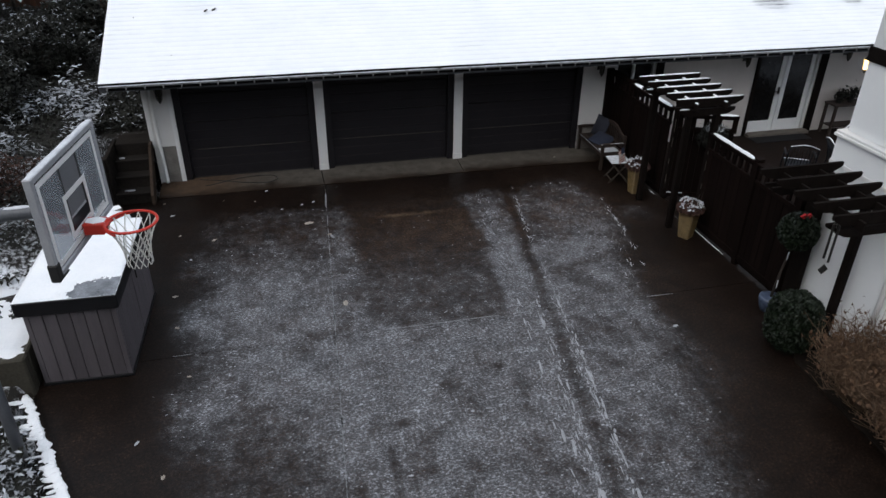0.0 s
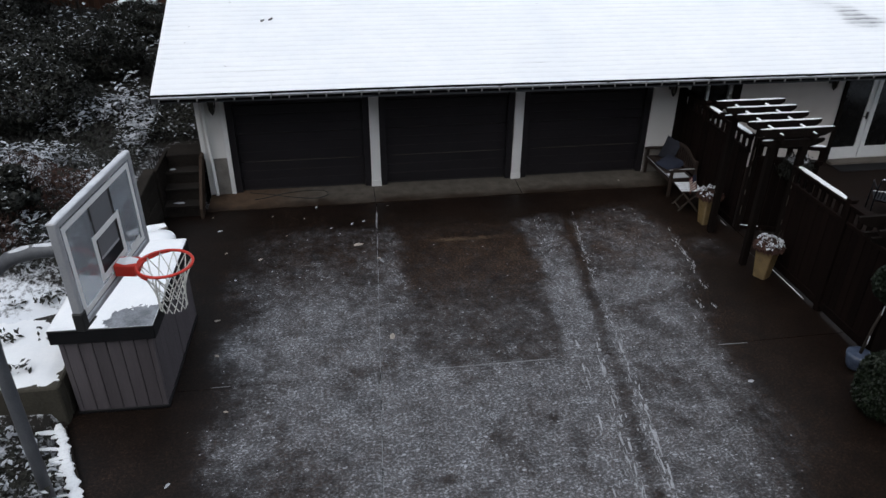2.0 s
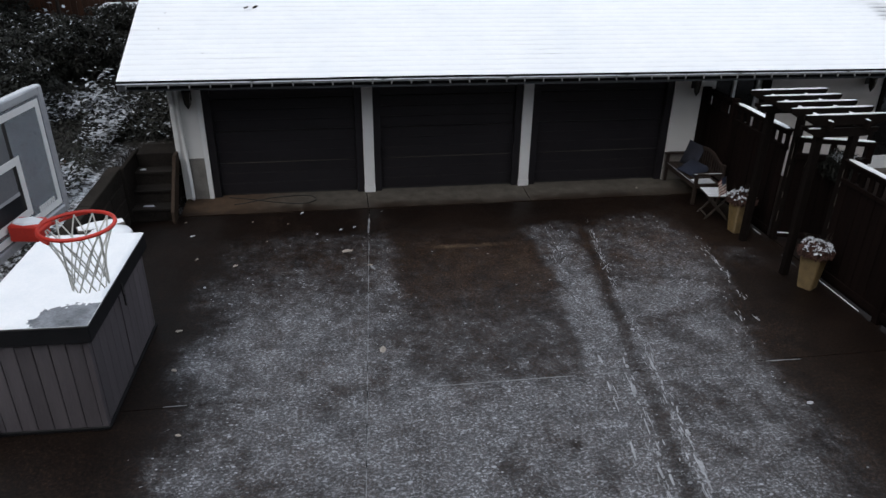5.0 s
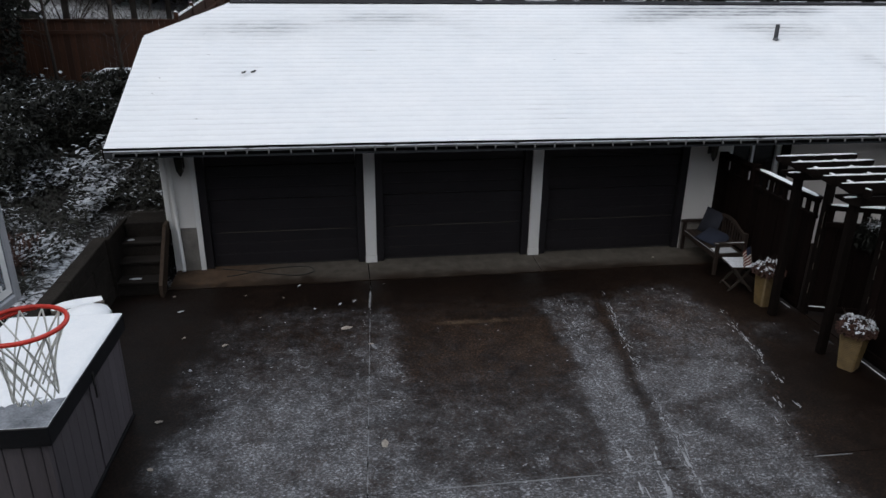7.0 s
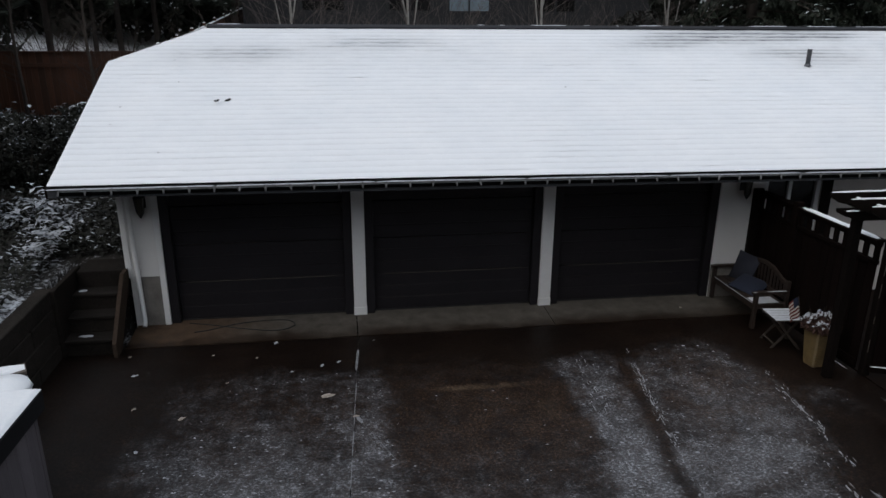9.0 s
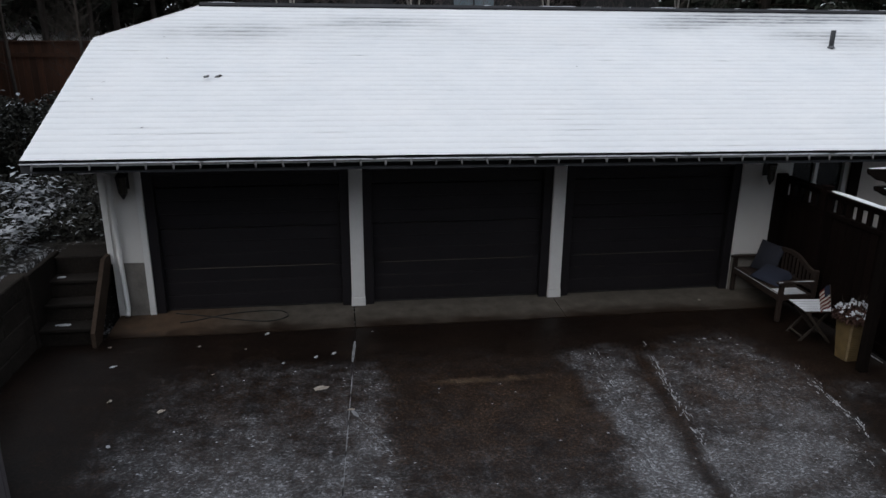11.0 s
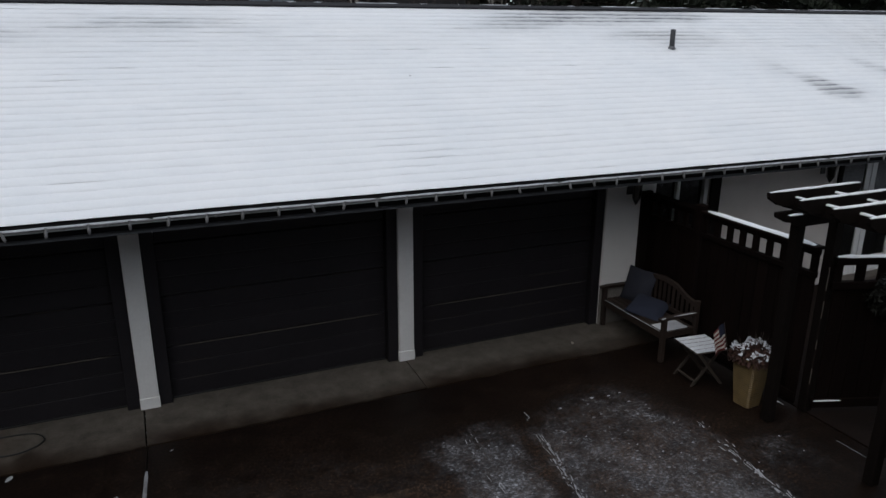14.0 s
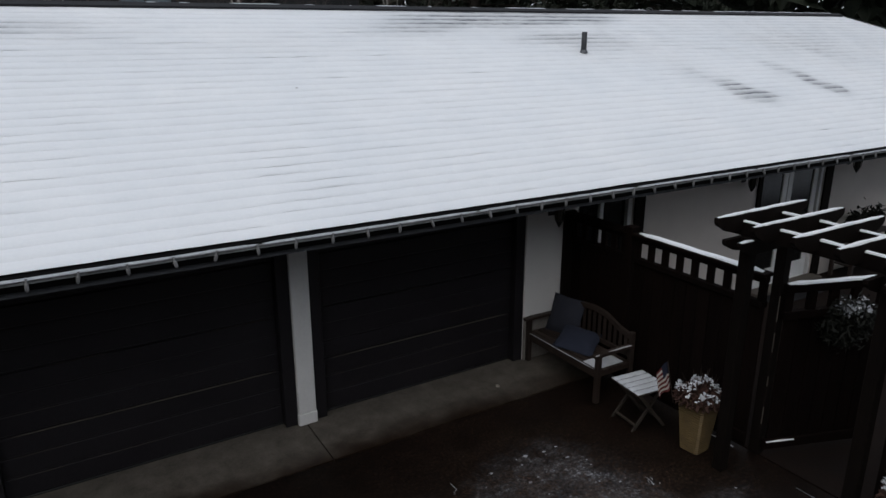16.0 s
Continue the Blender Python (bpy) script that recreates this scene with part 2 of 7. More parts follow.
def driveway_material():
    """Wet dark concrete with a thin, broken dusting of snow; 'dust' says how much lies at each place."""
    m, n, l, b = nodes_of("wet_concrete", 0.5)
    big = noise_node(n, l, 0.55, 5, 0.6)
    mid = noise_node(n, l, 5.0, 6, 0.7)
    grit = noise_node(n, l, 30.0, 6, 0.85)
    base = ramp_node(n, [(0.36, (0.0026, 0.0016, 0.0012)), (0.52, (0.0080, 0.0049, 0.0036)), (0.66, (0.0205, 0.0130, 0.0095))])
    blot = noise_node(n, l, 1.9, 6, 0.7)
    l.new(mix_node(n, l, 0.4, mix_node(n, l, 0.5, big.outputs["Fac"], blot.outputs["Fac"]), mid.outputs["Fac"]), base.inputs[0])
    stone = ramp_node(n, [(0.40, (0.25, 0.24, 0.23)), (0.52, (0.95, 0.93, 0.90)), (0.61, (2.6, 2.45, 2.3)), (0.68, (5.5, 5.2, 4.9))])
    l.new(grit.outputs["Fac"], stone.inputs[0])
    col = mix_node(n, l, 1.0, base.outputs[0], stone.outputs[0], "MULTIPLY")
    rust = ramp_node(n, [(0.32, (0.0, 0.0, 0.0)), (0.70, (1, 1, 1))])
    l.new(noise_node(n, l, 2.6, 5, 0.7).outputs["Fac"], rust.inputs[0])
    rusty = math_node(n, l, "MULTIPLY", rust.outputs[0], attr_node(n, "rust"), True)
    col = mix_node(n, l, math_node(n, l, "MULTIPLY", rusty, 0.7), col, mix_node(n, l, 1.0, (0.050, 0.032, 0.0215), stone.outputs[0], "MULTIPLY"))
    ochre = math_node(n, l, "MULTIPLY", math_node(n, l, "SUBTRACT", attr_node(n, "rust"), 1.45), 1.4, True)
    col = mix_node(n, l, math_node(n, l, "MULTIPLY", ochre, math_node(n, l, "MULTIPLY", rust.outputs[0], grit.outputs["Fac"])), col, (0.13, 0.096, 0.060))
    clump = noise_node(n, l, 7.0, 5, 0.75)
    streak = noise_node(n, l, 1.0, 5, 0.7, (7.0, 1.6, 1.0))
    d = attr_node(n, "dust")
    cloud = noise_node(n, l, 2.2, 6, 0.65)
    patch = ramp_node(n, [(0.38, (0, 0, 0)), (0.62, (1, 1, 1))])
    l.new(mix_node(n, l, 0.25, mix_node(n, l, 0.42, cloud.outputs["Fac"], clump.outputs["Fac"]), streak.outputs["Fac"]), patch.inputs[0])
    rim = math_node(n, l, "MULTIPLY", math_node(n, l, "MULTIPLY", d, math_node(n, l, "SUBTRACT", 1.0, d)), 7.0)
    d = math_node(n, l, "MAXIMUM", 0.0, math_node(n, l, "ADD", d, math_node(n, l, "MULTIPLY", math_node(n, l, "SUBTRACT", clump.outputs["Fac"], 0.52), rim)))
    d = math_node(n, l, "MULTIPLY", d, math_node(n, l, "ADD", 0.56, math_node(n, l, "MULTIPLY", patch.outputs[0], 0.90)))

    def specks(scale, share, reach, strength, turn):
        """Crisp flakes of snow: cells of a random share, each a small blot drawn out along the wind."""
        tc, mp = n.new("ShaderNodeTexCoord"), n.new("ShaderNodeMapping")
        mp.inputs["Rotation"].default_value = (0, 0, turn)
        mp.inputs["Scale"].default_value = (0.72, 1.2, 1)
        v = n.new("ShaderNodeTexVoronoi")
        v.voronoi_dimensions = "2D"
        v.inputs["Scale"].default_value = scale
        l.new(tc.outputs["Object"], mp.inputs[0])
        l.new(mp.outputs[0], v.inputs["Vector"])
        sep = n.new("ShaderNodeSeparateColor")
        l.new(v.outputs["Color"], sep.inputs[0])
        on = math_node(n, l, "LESS_THAN", sep.outputs[0], math_node(n, l, "MULTIPLY", math_node(n, l, "POWER", d, 1.9), share))
        size = math_node(n, l, "MULTIPLY", sep.outputs[1], reach)
        blot = math_node(n, l, "MULTIPLY", math_node(n, l, "SUBTRACT", size, v.outputs["Distance"]), 7.0, True)
        lit = math_node(n, l, "ADD", 0.35, math_node(n, l, "MULTIPLY", sep.outputs[2], 0.65))
        return math_node(n, l, "MULTIPLY", math_node(n, l, "MULTIPLY", math_node(n, l, "MULTIPLY", on, blot), lit), strength)

    fleck = ramp_node(n, [(0.50, (0, 0, 0)), (0.57, (1, 1, 1))])
    l.new(noise_node(n, l, 30.0, 6, 0.82, (0.85, 1.1, 1.0)).outputs["Fac"], fleck.inputs[0])
    tuft = ramp_node(n, [(0.40, (0, 0, 0)), (0.60, (1, 1, 1))])
    l.new(noise_node(n, l, 7.0, 7, 0.8, (0.8, 1.2, 1.0)).outputs["Fac"], tuft.inputs[0])
    grain = math_node(n, l, "MULTIPLY", fleck.outputs[0], math_node(n, l, "ADD", 0.25, math_node(n, l, "MULTIPLY", tuft.outputs[0], 0.75)))
    veil = math_node(n, l, "MULTIPLY", math_node(n, l, "POWER", d, 1.30), math_node(n, l, "ADD", 0.118, math_node(n, l, "MULTIPLY", grain, 0.56)), True)
    amount = math_node(n, l, "MAXIMUM", veil, specks(20.0, 0.055, 0.50, 0.80, 0.25))
    amount = math_node(n, l, "MAXIMUM", amount, specks(46.0, 0.14, 0.66, 0.80, -0.35))
    amount = math_node(n, l, "MINIMUM", amount, 1.0)
    col = mix_node(n, l, amount, col, (0.44, 0.458, 0.492))
    l.new(col, b.inputs["Base Color"])
    r = n.new("ShaderNodeMapRange")
    r.inputs[3].default_value, r.inputs[4].default_value = 0.30, 0.85
    l.new(math_node(n, l, "ADD", amount, math_node(n, l, "MULTIPLY", mid.outputs["Fac"], 0.6)), r.inputs[0])
    l.new(r.outputs[0], b.inputs["Roughness"])
    b.inputs["Specular IOR Level"].default_value = 0.15
    h = mix_node(n, l, 0.5, grit.outputs["Fac"], amount)
    bump_to(n, l, b, h, 0.5, 0.007)
    return m


def apron_material():
    """Concrete that is dry and pale under the eave, wet and rusty-brown beyond its drip line."""
    m, n, l, b = nodes_of("apron_concrete", 0.6)
    big, mid, fine = noise_node(n, l, 1.3, 5, 0.6), noise_node(n, l, 5.0, 5, 0.7), noise_node(n, l, 70.0, 4, 0.7)
    tc, sep = n.new("ShaderNodeTexCoord"), n.new("ShaderNodeSeparateXYZ")
    l.new(tc.outputs["Object"], sep.inputs[0])
    y = math_node(n, l, "ADD", sep.outputs[1], math_node(n, l, "MULTIPLY", math_node(n, l, "SUBTRACT", mix_node(n, l, 0.40, big.outputs["Fac"], mid.outputs["Fac"]), 0.5), 1.0))
    dry = n.new("ShaderNodeMapRange")
    dry.interpolation_type = "SMOOTHSTEP"
    dry.inputs[1].default_value, dry.inputs[2].default_value = 13.20, 13.72
    l.new(y, dry.inputs[0])
    pale = ramp_node(n, [(0.3, (0.042, 0.036, 0.029)), (0.7, (0.125, 0.111, 0.093))])
    wet = ramp_node(n, [(0.3, (0.008, 0.005, 0.0035)), (0.7, (0.030, 0.018, 0.011))])
    f = mix_node(n, l, 0.4, mid.outputs["Fac"], fine.outputs["Fac"])
    l.new(f, pale.inputs[0]); l.new(f, wet.inputs[0])
    side = n.new("ShaderNodeMapRange")
    side.interpolation_type = "SMOOTHSTEP"
    side.inputs[1].default_value, side.inputs[2].default_value = -0.4, -1.9
    l.new(math_node(n, l, "ADD", sep.outputs[0], math_node(n, l, "SUBTRACT", mid.outputs["Fac"], 0.5)), side.inputs[0])
    earth = mix_node(n, l, 1.0, pale.outputs[0], (0.86, 0.62, 0.46), "MULTIPLY")
    ground = mix_node(n, l, side.outputs[0], pale.outputs[0], earth)
    l.new(mix_node(n, l, dry.outputs[0], wet.outputs[0], ground), b.inputs["Base Color"])
    r = n.new("ShaderNodeMapRange")
    r.inputs[3].default_value, r.inputs[4].default_value = 0.38, 0.85
    l.new(dry.outputs[0], r.inputs[0])
    l.new(r.outputs[0], b.inputs["Roughness"])
    b.inputs["Specular IOR Level"].default_value = 0.3
    bump_to(n, l, b, fine.outputs["Fac"], 0.35, 0.004)
    return m


def roof_snow_material():
    """Snow on shingles: thin along some butt edges, where dark shingle shows; course-edge shade is painted in."""
    m, n, l, b = nodes_of("roof_snow", 0.7)
    b.inputs["Specular IOR Level"].default_value = 0.2
    big = noise_node(n, l, 0.9, 4, 0.6)
    fine = noise_node(n, l, 40.0, 4, 0.7)
    c = ramp_node(n, [(0.3, (0.77, 0.80, 0.83)), (0.7, (0.87, 0.88, 0.89))])
    l.new(mix_node(n, l, 0.4, big.outputs["Fac"], fine.outputs["Fac"]), c.inputs[0])
    streak = noise_node(n, l, 1.0, 6, 0.75, (2.6, 7.0, 7.0))
    e = math_node(n, l, "MULTIPLY", math_node(n, l, "SUBTRACT", attr_node(n, "edge"), 0.50), 2.0, True)
    k = math_node(n, l, "ADD", streak.outputs["Fac"], math_node(n, l, "MULTIPLY", attr_node(n, "thin"), 0.55))
    k = math_node(n, l, "MULTIPLY", math_node(n, l, "SUBTRACT", k, 0.66), 2.2, True)
    dark = math_node(n, l, "MULTIPLY", e, k, True)
    soft = math_node(n, l, "MULTIPLY", math_node(n, l, "SUBTRACT", attr_node(n, "thin"), 0.45), 1.5, True)
    band = math_node(n, l, "MULTIPLY", math_node(n, l, "POWER", attr_node(n, "edge"), 1.5), math_node(n, l, "MULTIPLY", math_node(n, l, "SUBTRACT", streak.outputs["Fac"], 0.25), 2.6), True)
    dark = math_node(n, l, "MAXIMUM", math_node(n, l, "MULTIPLY", dark, 0.26), math_node(n, l, "MULTIPLY", math_node(n, l, "MULTIPLY", soft, band), 0.85))
    # Soft grey on each course edge: shade of the overlap put into the colour.
    course_shade = math_node(n, l, "MULTIPLY", attr_node(n, "edge"), math_node(n, l, "MULTIPLY", math_node(n, l, "SUBTRACT", streak.outputs["Fac"], 0.22), 0.26))
    dark = math_node(n, l, "MAXIMUM", dark, course_shade)
    blotch = noise_node(n, l, 1.4, 5, 0.7)
    veil = math_node(n, l, "MULTIPLY", math_node(n, l, "MULTIPLY", attr_node(n, "thin"), 0.50), math_node(n, l, "SUBTRACT", blotch.outputs["Fac"], 0.12), True)
    dark = math_node(n, l, "ADD", dark, math_node(n, l, "MINIMUM", veil, 0.22), True)
    l.new(mix_node(n, l, dark, c.outputs[0], (0.075, 0.083, 0.098)), b.inputs["Base Color"])
    bump_to(n, l, b, fine.outputs["Fac"], 0.35, 0.008)
    return m


def bank_material():
    """Dark leaf litter and soil with patches of snow."""
    m, n, l, b = nodes_of("winter_soil", 0.9)
    a1, a2 = noise_node(n, l, 1.5, 6, 0.7), noise_node(n, l, 14.0, 5, 0.75)
    soil = ramp_node(n, [(0.3, (0.004, 0.0033, 0.0025)), (0.7, (0.017, 0.0130, 0.0090))])
    l.new(a2.outputs["Fac"], soil.inputs[0])
    s = mix_node(n, l, 0.55, a1.outputs["Fac"], a2.outputs["Fac"])
    s = math_node(n, l, "ADD", s, math_node(n, l, "MULTIPLY", attr_node(n, "snowy"), 0.35))
    s = math_node(n, l, "MULTIPLY", math_node(n, l, "SUBTRACT", s, 0.60), 9.0, True)
    l.new(mix_node(n, l, s, soil.outputs[0], (0.72, 0.75, 0.79)), b.inputs["Base Color"])
    bump_to(n, l, b, a2.outputs["Fac"], 0.8, 0.03)
    return m


def clear_panel():
    """Clear plastic with a milky diffuse share: partly see-through, with a glossy face."""
    m = bpy.data.materials.new("clear_board")
    m.use_nodes = True
    n, l = m.node_tree.nodes, m.node_tree.links
    n.clear()
    tr, di, gl = n.new("ShaderNodeBsdfTransparent"), n.new("ShaderNodeBsdfDiffuse"), n.new("ShaderNodeBsdfGlossy")
    di.inputs[0].default_value = (0.42, 0.45, 0.49, 1)
    gl.inputs["Roughness"].default_value = 0.12
    tr.inputs[0].default_value = (0.72, 0.74, 0.76, 1)
    a, c, o = n.new("ShaderNodeMixShader"), n.new("ShaderNodeMixShader"), n.new("ShaderNodeOutputMaterial")
    a.inputs[0].default_value, c.inputs[0].default_value = 0.36, 0.12
    l.new(tr.outputs[0], a.inputs[1]); l.new(di.outputs[0], a.inputs[2])
    l.new(a.outputs[0], c.inputs[1]); l.new(gl.outputs[0], c.inputs[2])
    l.new(c.outputs[0], o.inputs[0])
    return m


def glow(name, colour, power):
    m, n, l, b = nodes_of(name, 0.4)
    b.inputs["Base Color"].default_value = (*colour, 1)
    b.inputs["Emission Color"].default_value = (*colour, 1)
    b.inputs["Emission Strength"].default_value = power
    return m


DRIVE, APRON, ROOFSNOW, SOIL, CLEAR = driveway_material(), apron_material(), roof_snow_material(), bank_material(), clear_panel()
FROST = surface("frost", (0.20, 0.21, 0.225), (0.50, 0.52, 0.55), 0.85, 9.0, 60.0, bump=0.4)
RUTFROST = surface("rut_frost", (0.1360, 0.1403, 0.1487), (0.4250, 0.4377, 0.4590), 0.85, 7.0, 50.0, bump=0.4)
JOINTFROST = surface("joint_frost", (0.06, 0.06, 0.063), (0.26, 0.27, 0.285), 0.85, 7.0, 50.0, bump=0.4)
LAMPGLOW = glow("lamp_glow", (1.0, 0.66, 0.26), 3.2)
BANKSNOW = surface("bank_snow", (0.08, 0.087, 0.098), (0.58, 0.61, 0.65), 0.85, 1.6, 9.0, bump=0.4)
SLUSH = surface("thin_snow", (0.42, 0.44, 0.47), (0.66, 0.68, 0.71), 0.8, 7.0, 50.0, bump=0.5, dist=0.01)
LAMPGLASS = surface("lamp_glass", (0.03, 0.028, 0.022), (0.07, 0.065, 0.05), 0.2, 6.0, 30.0, bump=0.0)
BULB = surface("bulb_glass", (0.10, 0.10, 0.105), (0.2, 0.2, 0.2), 0.25, 10.0, 40.0, bump=0.0)


# ---- mesh tools ----
def box(bm, x0, y0, z0, x1, y1, z1, bev=0.0, m=None):
    r = bmesh.ops.create_cube(bm, size=1)["verts"]
    for v in r:
        v.co = Vector(((x0 + x1) / 2 + v.co.x * (x1 - x0), (y0 + y1) / 2 + v.co.y * (y1 - y0), (z0 + z1) / 2 + v.co.z * (z1 - z0)))
    if bev:
        es = {e for v in r for e in v.link_edges}
        r = list({v for f in bmesh.ops.bevel(bm, geom=list(es), offset=bev, segments=1, affect="EDGES", clamp_overlap=True)["faces"] for v in f.verts} | {v for v in r if v.is_valid})
    if m is not None:
        for v in r:
            v.co = m @ v.co
    return bm


def boxes(*specs, bev=0.004):
    bm = bmesh.new()
    for s in specs:
        box(bm, *s, bev=bev)
    return bm


def tube(bm, pts, r, seg=8, cap=True):
    """A round bar through pts; r may be one radius or one for each point."""
    pts = [Vector(p) for p in pts]
    rs = r if isinstance(r, (list, tuple)) else [r] * len(pts)
    up = Vector((0, 0, 1))
    rings = []
    side = None
    for i, p in enumerate(pts):
        d = (pts[min(i + 1, len(pts) - 1)] - pts[max(i - 1, 0)]).normalized()
        if side is None:
            side = d.cross(up if abs(d.z) < 0.9 else Vector((1, 0, 0))).normalized()
        side = (side - d * side.dot(d)).normalized()
        w = d.cross(side)
        rings.append([bm.verts.new(p + (side * math.cos(2 * math.pi * k / seg) + w * math.sin(2 * math.pi * k / seg)) * rs[i]) for k in range(seg)])
    for a, b in zip(rings, rings[1:]):
        for k in range(seg):
            bm.faces.new((a[k], a[(k + 1) % seg], b[(k + 1) % seg], b[k]))
    if cap:
        bm.faces.new(rings[0][::-1]); bm.faces.new(rings[-1])
    return bm


def prism(bm, outline, axis, a, b):
    """An outline of (u, v) pushed along an axis from a to b."""
    def at(u, v, w):
        return {"x": (w, u, v), "y": (u, w, v), "z": (u, v, w)}[axis]
    lo = [bm.verts.new(at(u, v, a)) for u, v in outline]
    hi = [bm.verts.new(at(u, v, b)) for u, v in outline]
    bm.faces.new(lo[::-1]); bm.faces.new(hi)
    for k in range(len(lo)):
        q = (k + 1) % len(lo)
        bm.faces.new((lo[k], lo[q], hi[q], hi[k]))
    return bm


def link_mesh(name, me, mat, parent=None, smooth=False):
    me.materials.append(mat)
    if smooth:
        me.polygons.foreach_set("use_smooth", [True] * len(me.polygons))
    ob = new(name, me)
    if parent is not None:
        ob.parent = parent
    return ob


def part(name, bm, mat, parent=None, label="", smooth=False):
    bmesh.ops.recalc_face_normals(bm, faces=bm.faces[:])
    me = bpy.data.meshes.new(name)
    bm.to_mesh(me)
    bm.free()
    ob = link_mesh(name, me, mat, parent, smooth)
    return tagged(ob, label) if label else ob


MASSES = ("snow_dusting", "foliage", "crown", "flower_mass", "snow_clump", "spray", "dry_foliage")


def raw(name, verts, faces, mat, parent=None, smooth=False, attrs=None):
    me = bpy.data.meshes.new(name)
    me.from_pydata([tuple(map(float, v)) for v in verts], [], [tuple(map(int, f)) for f in faces])
    for key, vals in (attrs or {}).items():
        me.attributes.new(key, "FLOAT", "POINT").data.foreach_set("value", np.asarray(vals, dtype=np.float32))
    me.update()
    ob = link_mesh(name, me, mat, parent, smooth)
    if name in MASSES:
        ob["kind"] = "stuff"
    return ob


def thing(name, m, label, category, group="", kind=""):
    ob = new(name)
    ob.matrix_basis = m
    return tagged(ob, label, category, group, kind)


def setting(name, bm, mat, label, category="structure", smooth=False):
    return tagged(part(name, bm, mat, None, "", smooth), label, category, "", "structure")


def sm(a, b, v):
    """A smooth step from a to b, for numbers or arrays."""
    t = np.clip((np.asarray(v, dtype=float) - a) / (b - a), 0, 1)
    return t * t * (3 - 2 * t)


def snow_strip(bm, x0, y0, z0, x1, y1, wide=0.05, high=0.02, rng=random, z1=None):
    """A low uneven ridge of snow lying along a line."""
    z1 = z0 if z1 is None else z1
    a, b = Vector((x0, y0, z0)), Vector((x1, y1, z1))
    n = max(2, int((b - a).length / 0.12))
    d = (b - a).normalized()
    s = d.cross(Vector((0, 0, 1))).normalized()
    rows = []
    for i in range(n + 1):
        p = a.lerp(b, i / n)
        w = wide * (0.42 + 0.14 * rng.random()) * (0.6 if i in (0, n) else 1)
        h = high * (0.7 + 0.5 * rng.random()) * (0.4 if i in (0, n) else 1)
        rows.append([bm.verts.new(p + s * w * u + Vector((0, 0, h * v))) for u, v in ((-1, 0), (-0.75, 0.75), (0, 1), (0.75, 0.75), (1, 0))])
    for r1, r2 in zip(rows, rows[1:]):
        for k in range(4):
            bm.faces.new((r1[k], r1[k + 1], r2[k + 1], r2[k]))
    return bm


def leaves(pts, size, seed, flat=0.5, aspect=1.7):
    """Verts and faces of small folded leaves at pts; flat: how level they lie (1: level)."""
    g = np.random.default_rng(seed)
    pts = np.asarray(pts, dtype=float)
    n = len(pts)
    yaw = g.uniform(0, 2 * np.pi, n)
    tilt = g.normal(0, 1.0 - flat * 0.8, n)
    s = np.asarray(size) * g.uniform(0.6, 1.3, n)
    f = np.stack([np.cos(yaw) * np.cos(tilt), np.sin(yaw) * np.cos(tilt), np.sin(tilt)], 1)
    w = np.stack([-np.sin(yaw), np.cos(yaw), g.normal(0, 0.35 * (1.2 - flat), n)], 1)
    nrm = np.cross(f, w)
    L, W = (s * aspect * 0.5)[:, None], (s * 0.5)[:, None]
    v = np.stack([pts - f * L, pts + w * W + nrm * W * 0.35, pts + f * L, pts - w * W + nrm * W * 0.35], 1).reshape(-1, 3)
    i = np.arange(n)[:, None] * 4
    return v, np.concatenate([i + np.array([[0, 1, 2]]), i + np.array([[0, 2, 3]])], 0)


def stuff(name, pts, size, seed, mat, label, category, flat=0.5, aspect=1.7):
    v, f = leaves(pts, size, seed, flat, aspect)
    return tagged(raw(name, v, f, mat), label, category, "", "stuff")
# ---- ground ----
def court_edge(y):
    """The left edge of the court: along the retaining wall, then along a slanting kerb."""
    return -3.62 + 0.456 * np.clip(7.6 - np.asarray(y, dtype=float), 0, 4.5)


def ground_z(x, y):
    """Height of the natural ground: flat court, a bank beside it, and a yard rising behind."""
    x, y = np.asarray(x, dtype=float), np.asarray(y, dtype=float)
    near = 0.06 + 0.36 * sm(7.5, 7.9, y) + 0.50 * sm(8.9, 10.4, y)
    bank = near + 0.11 * np.clip(-3.7 - x, 0, 12) + 0.05 * np.clip(y - 14, 0, 10) + 0.052 * np.clip(y - 24, 0, 60)
    rear = 0.9 + 0.17 * np.clip(y - 19, 0, 5) + 0.052 * np.clip(y - 24, 0, 60)
    e = court_edge(y) + 0.05 - 0.3 * sm(7.6, 7.4, y) + 0.75 * sm(14.0, 14.45, y)
    left = sm(e - 0.02, e - 0.08, x) * sm(19, 18, y) + sm(-3.0, -4.0, x) * sm(18, 19, y)
    behind = sm(21.8, 22.6, y)
    return -0.14 + left * (bank + 0.14) + behind * (1 - left) * (rear + 0.14)


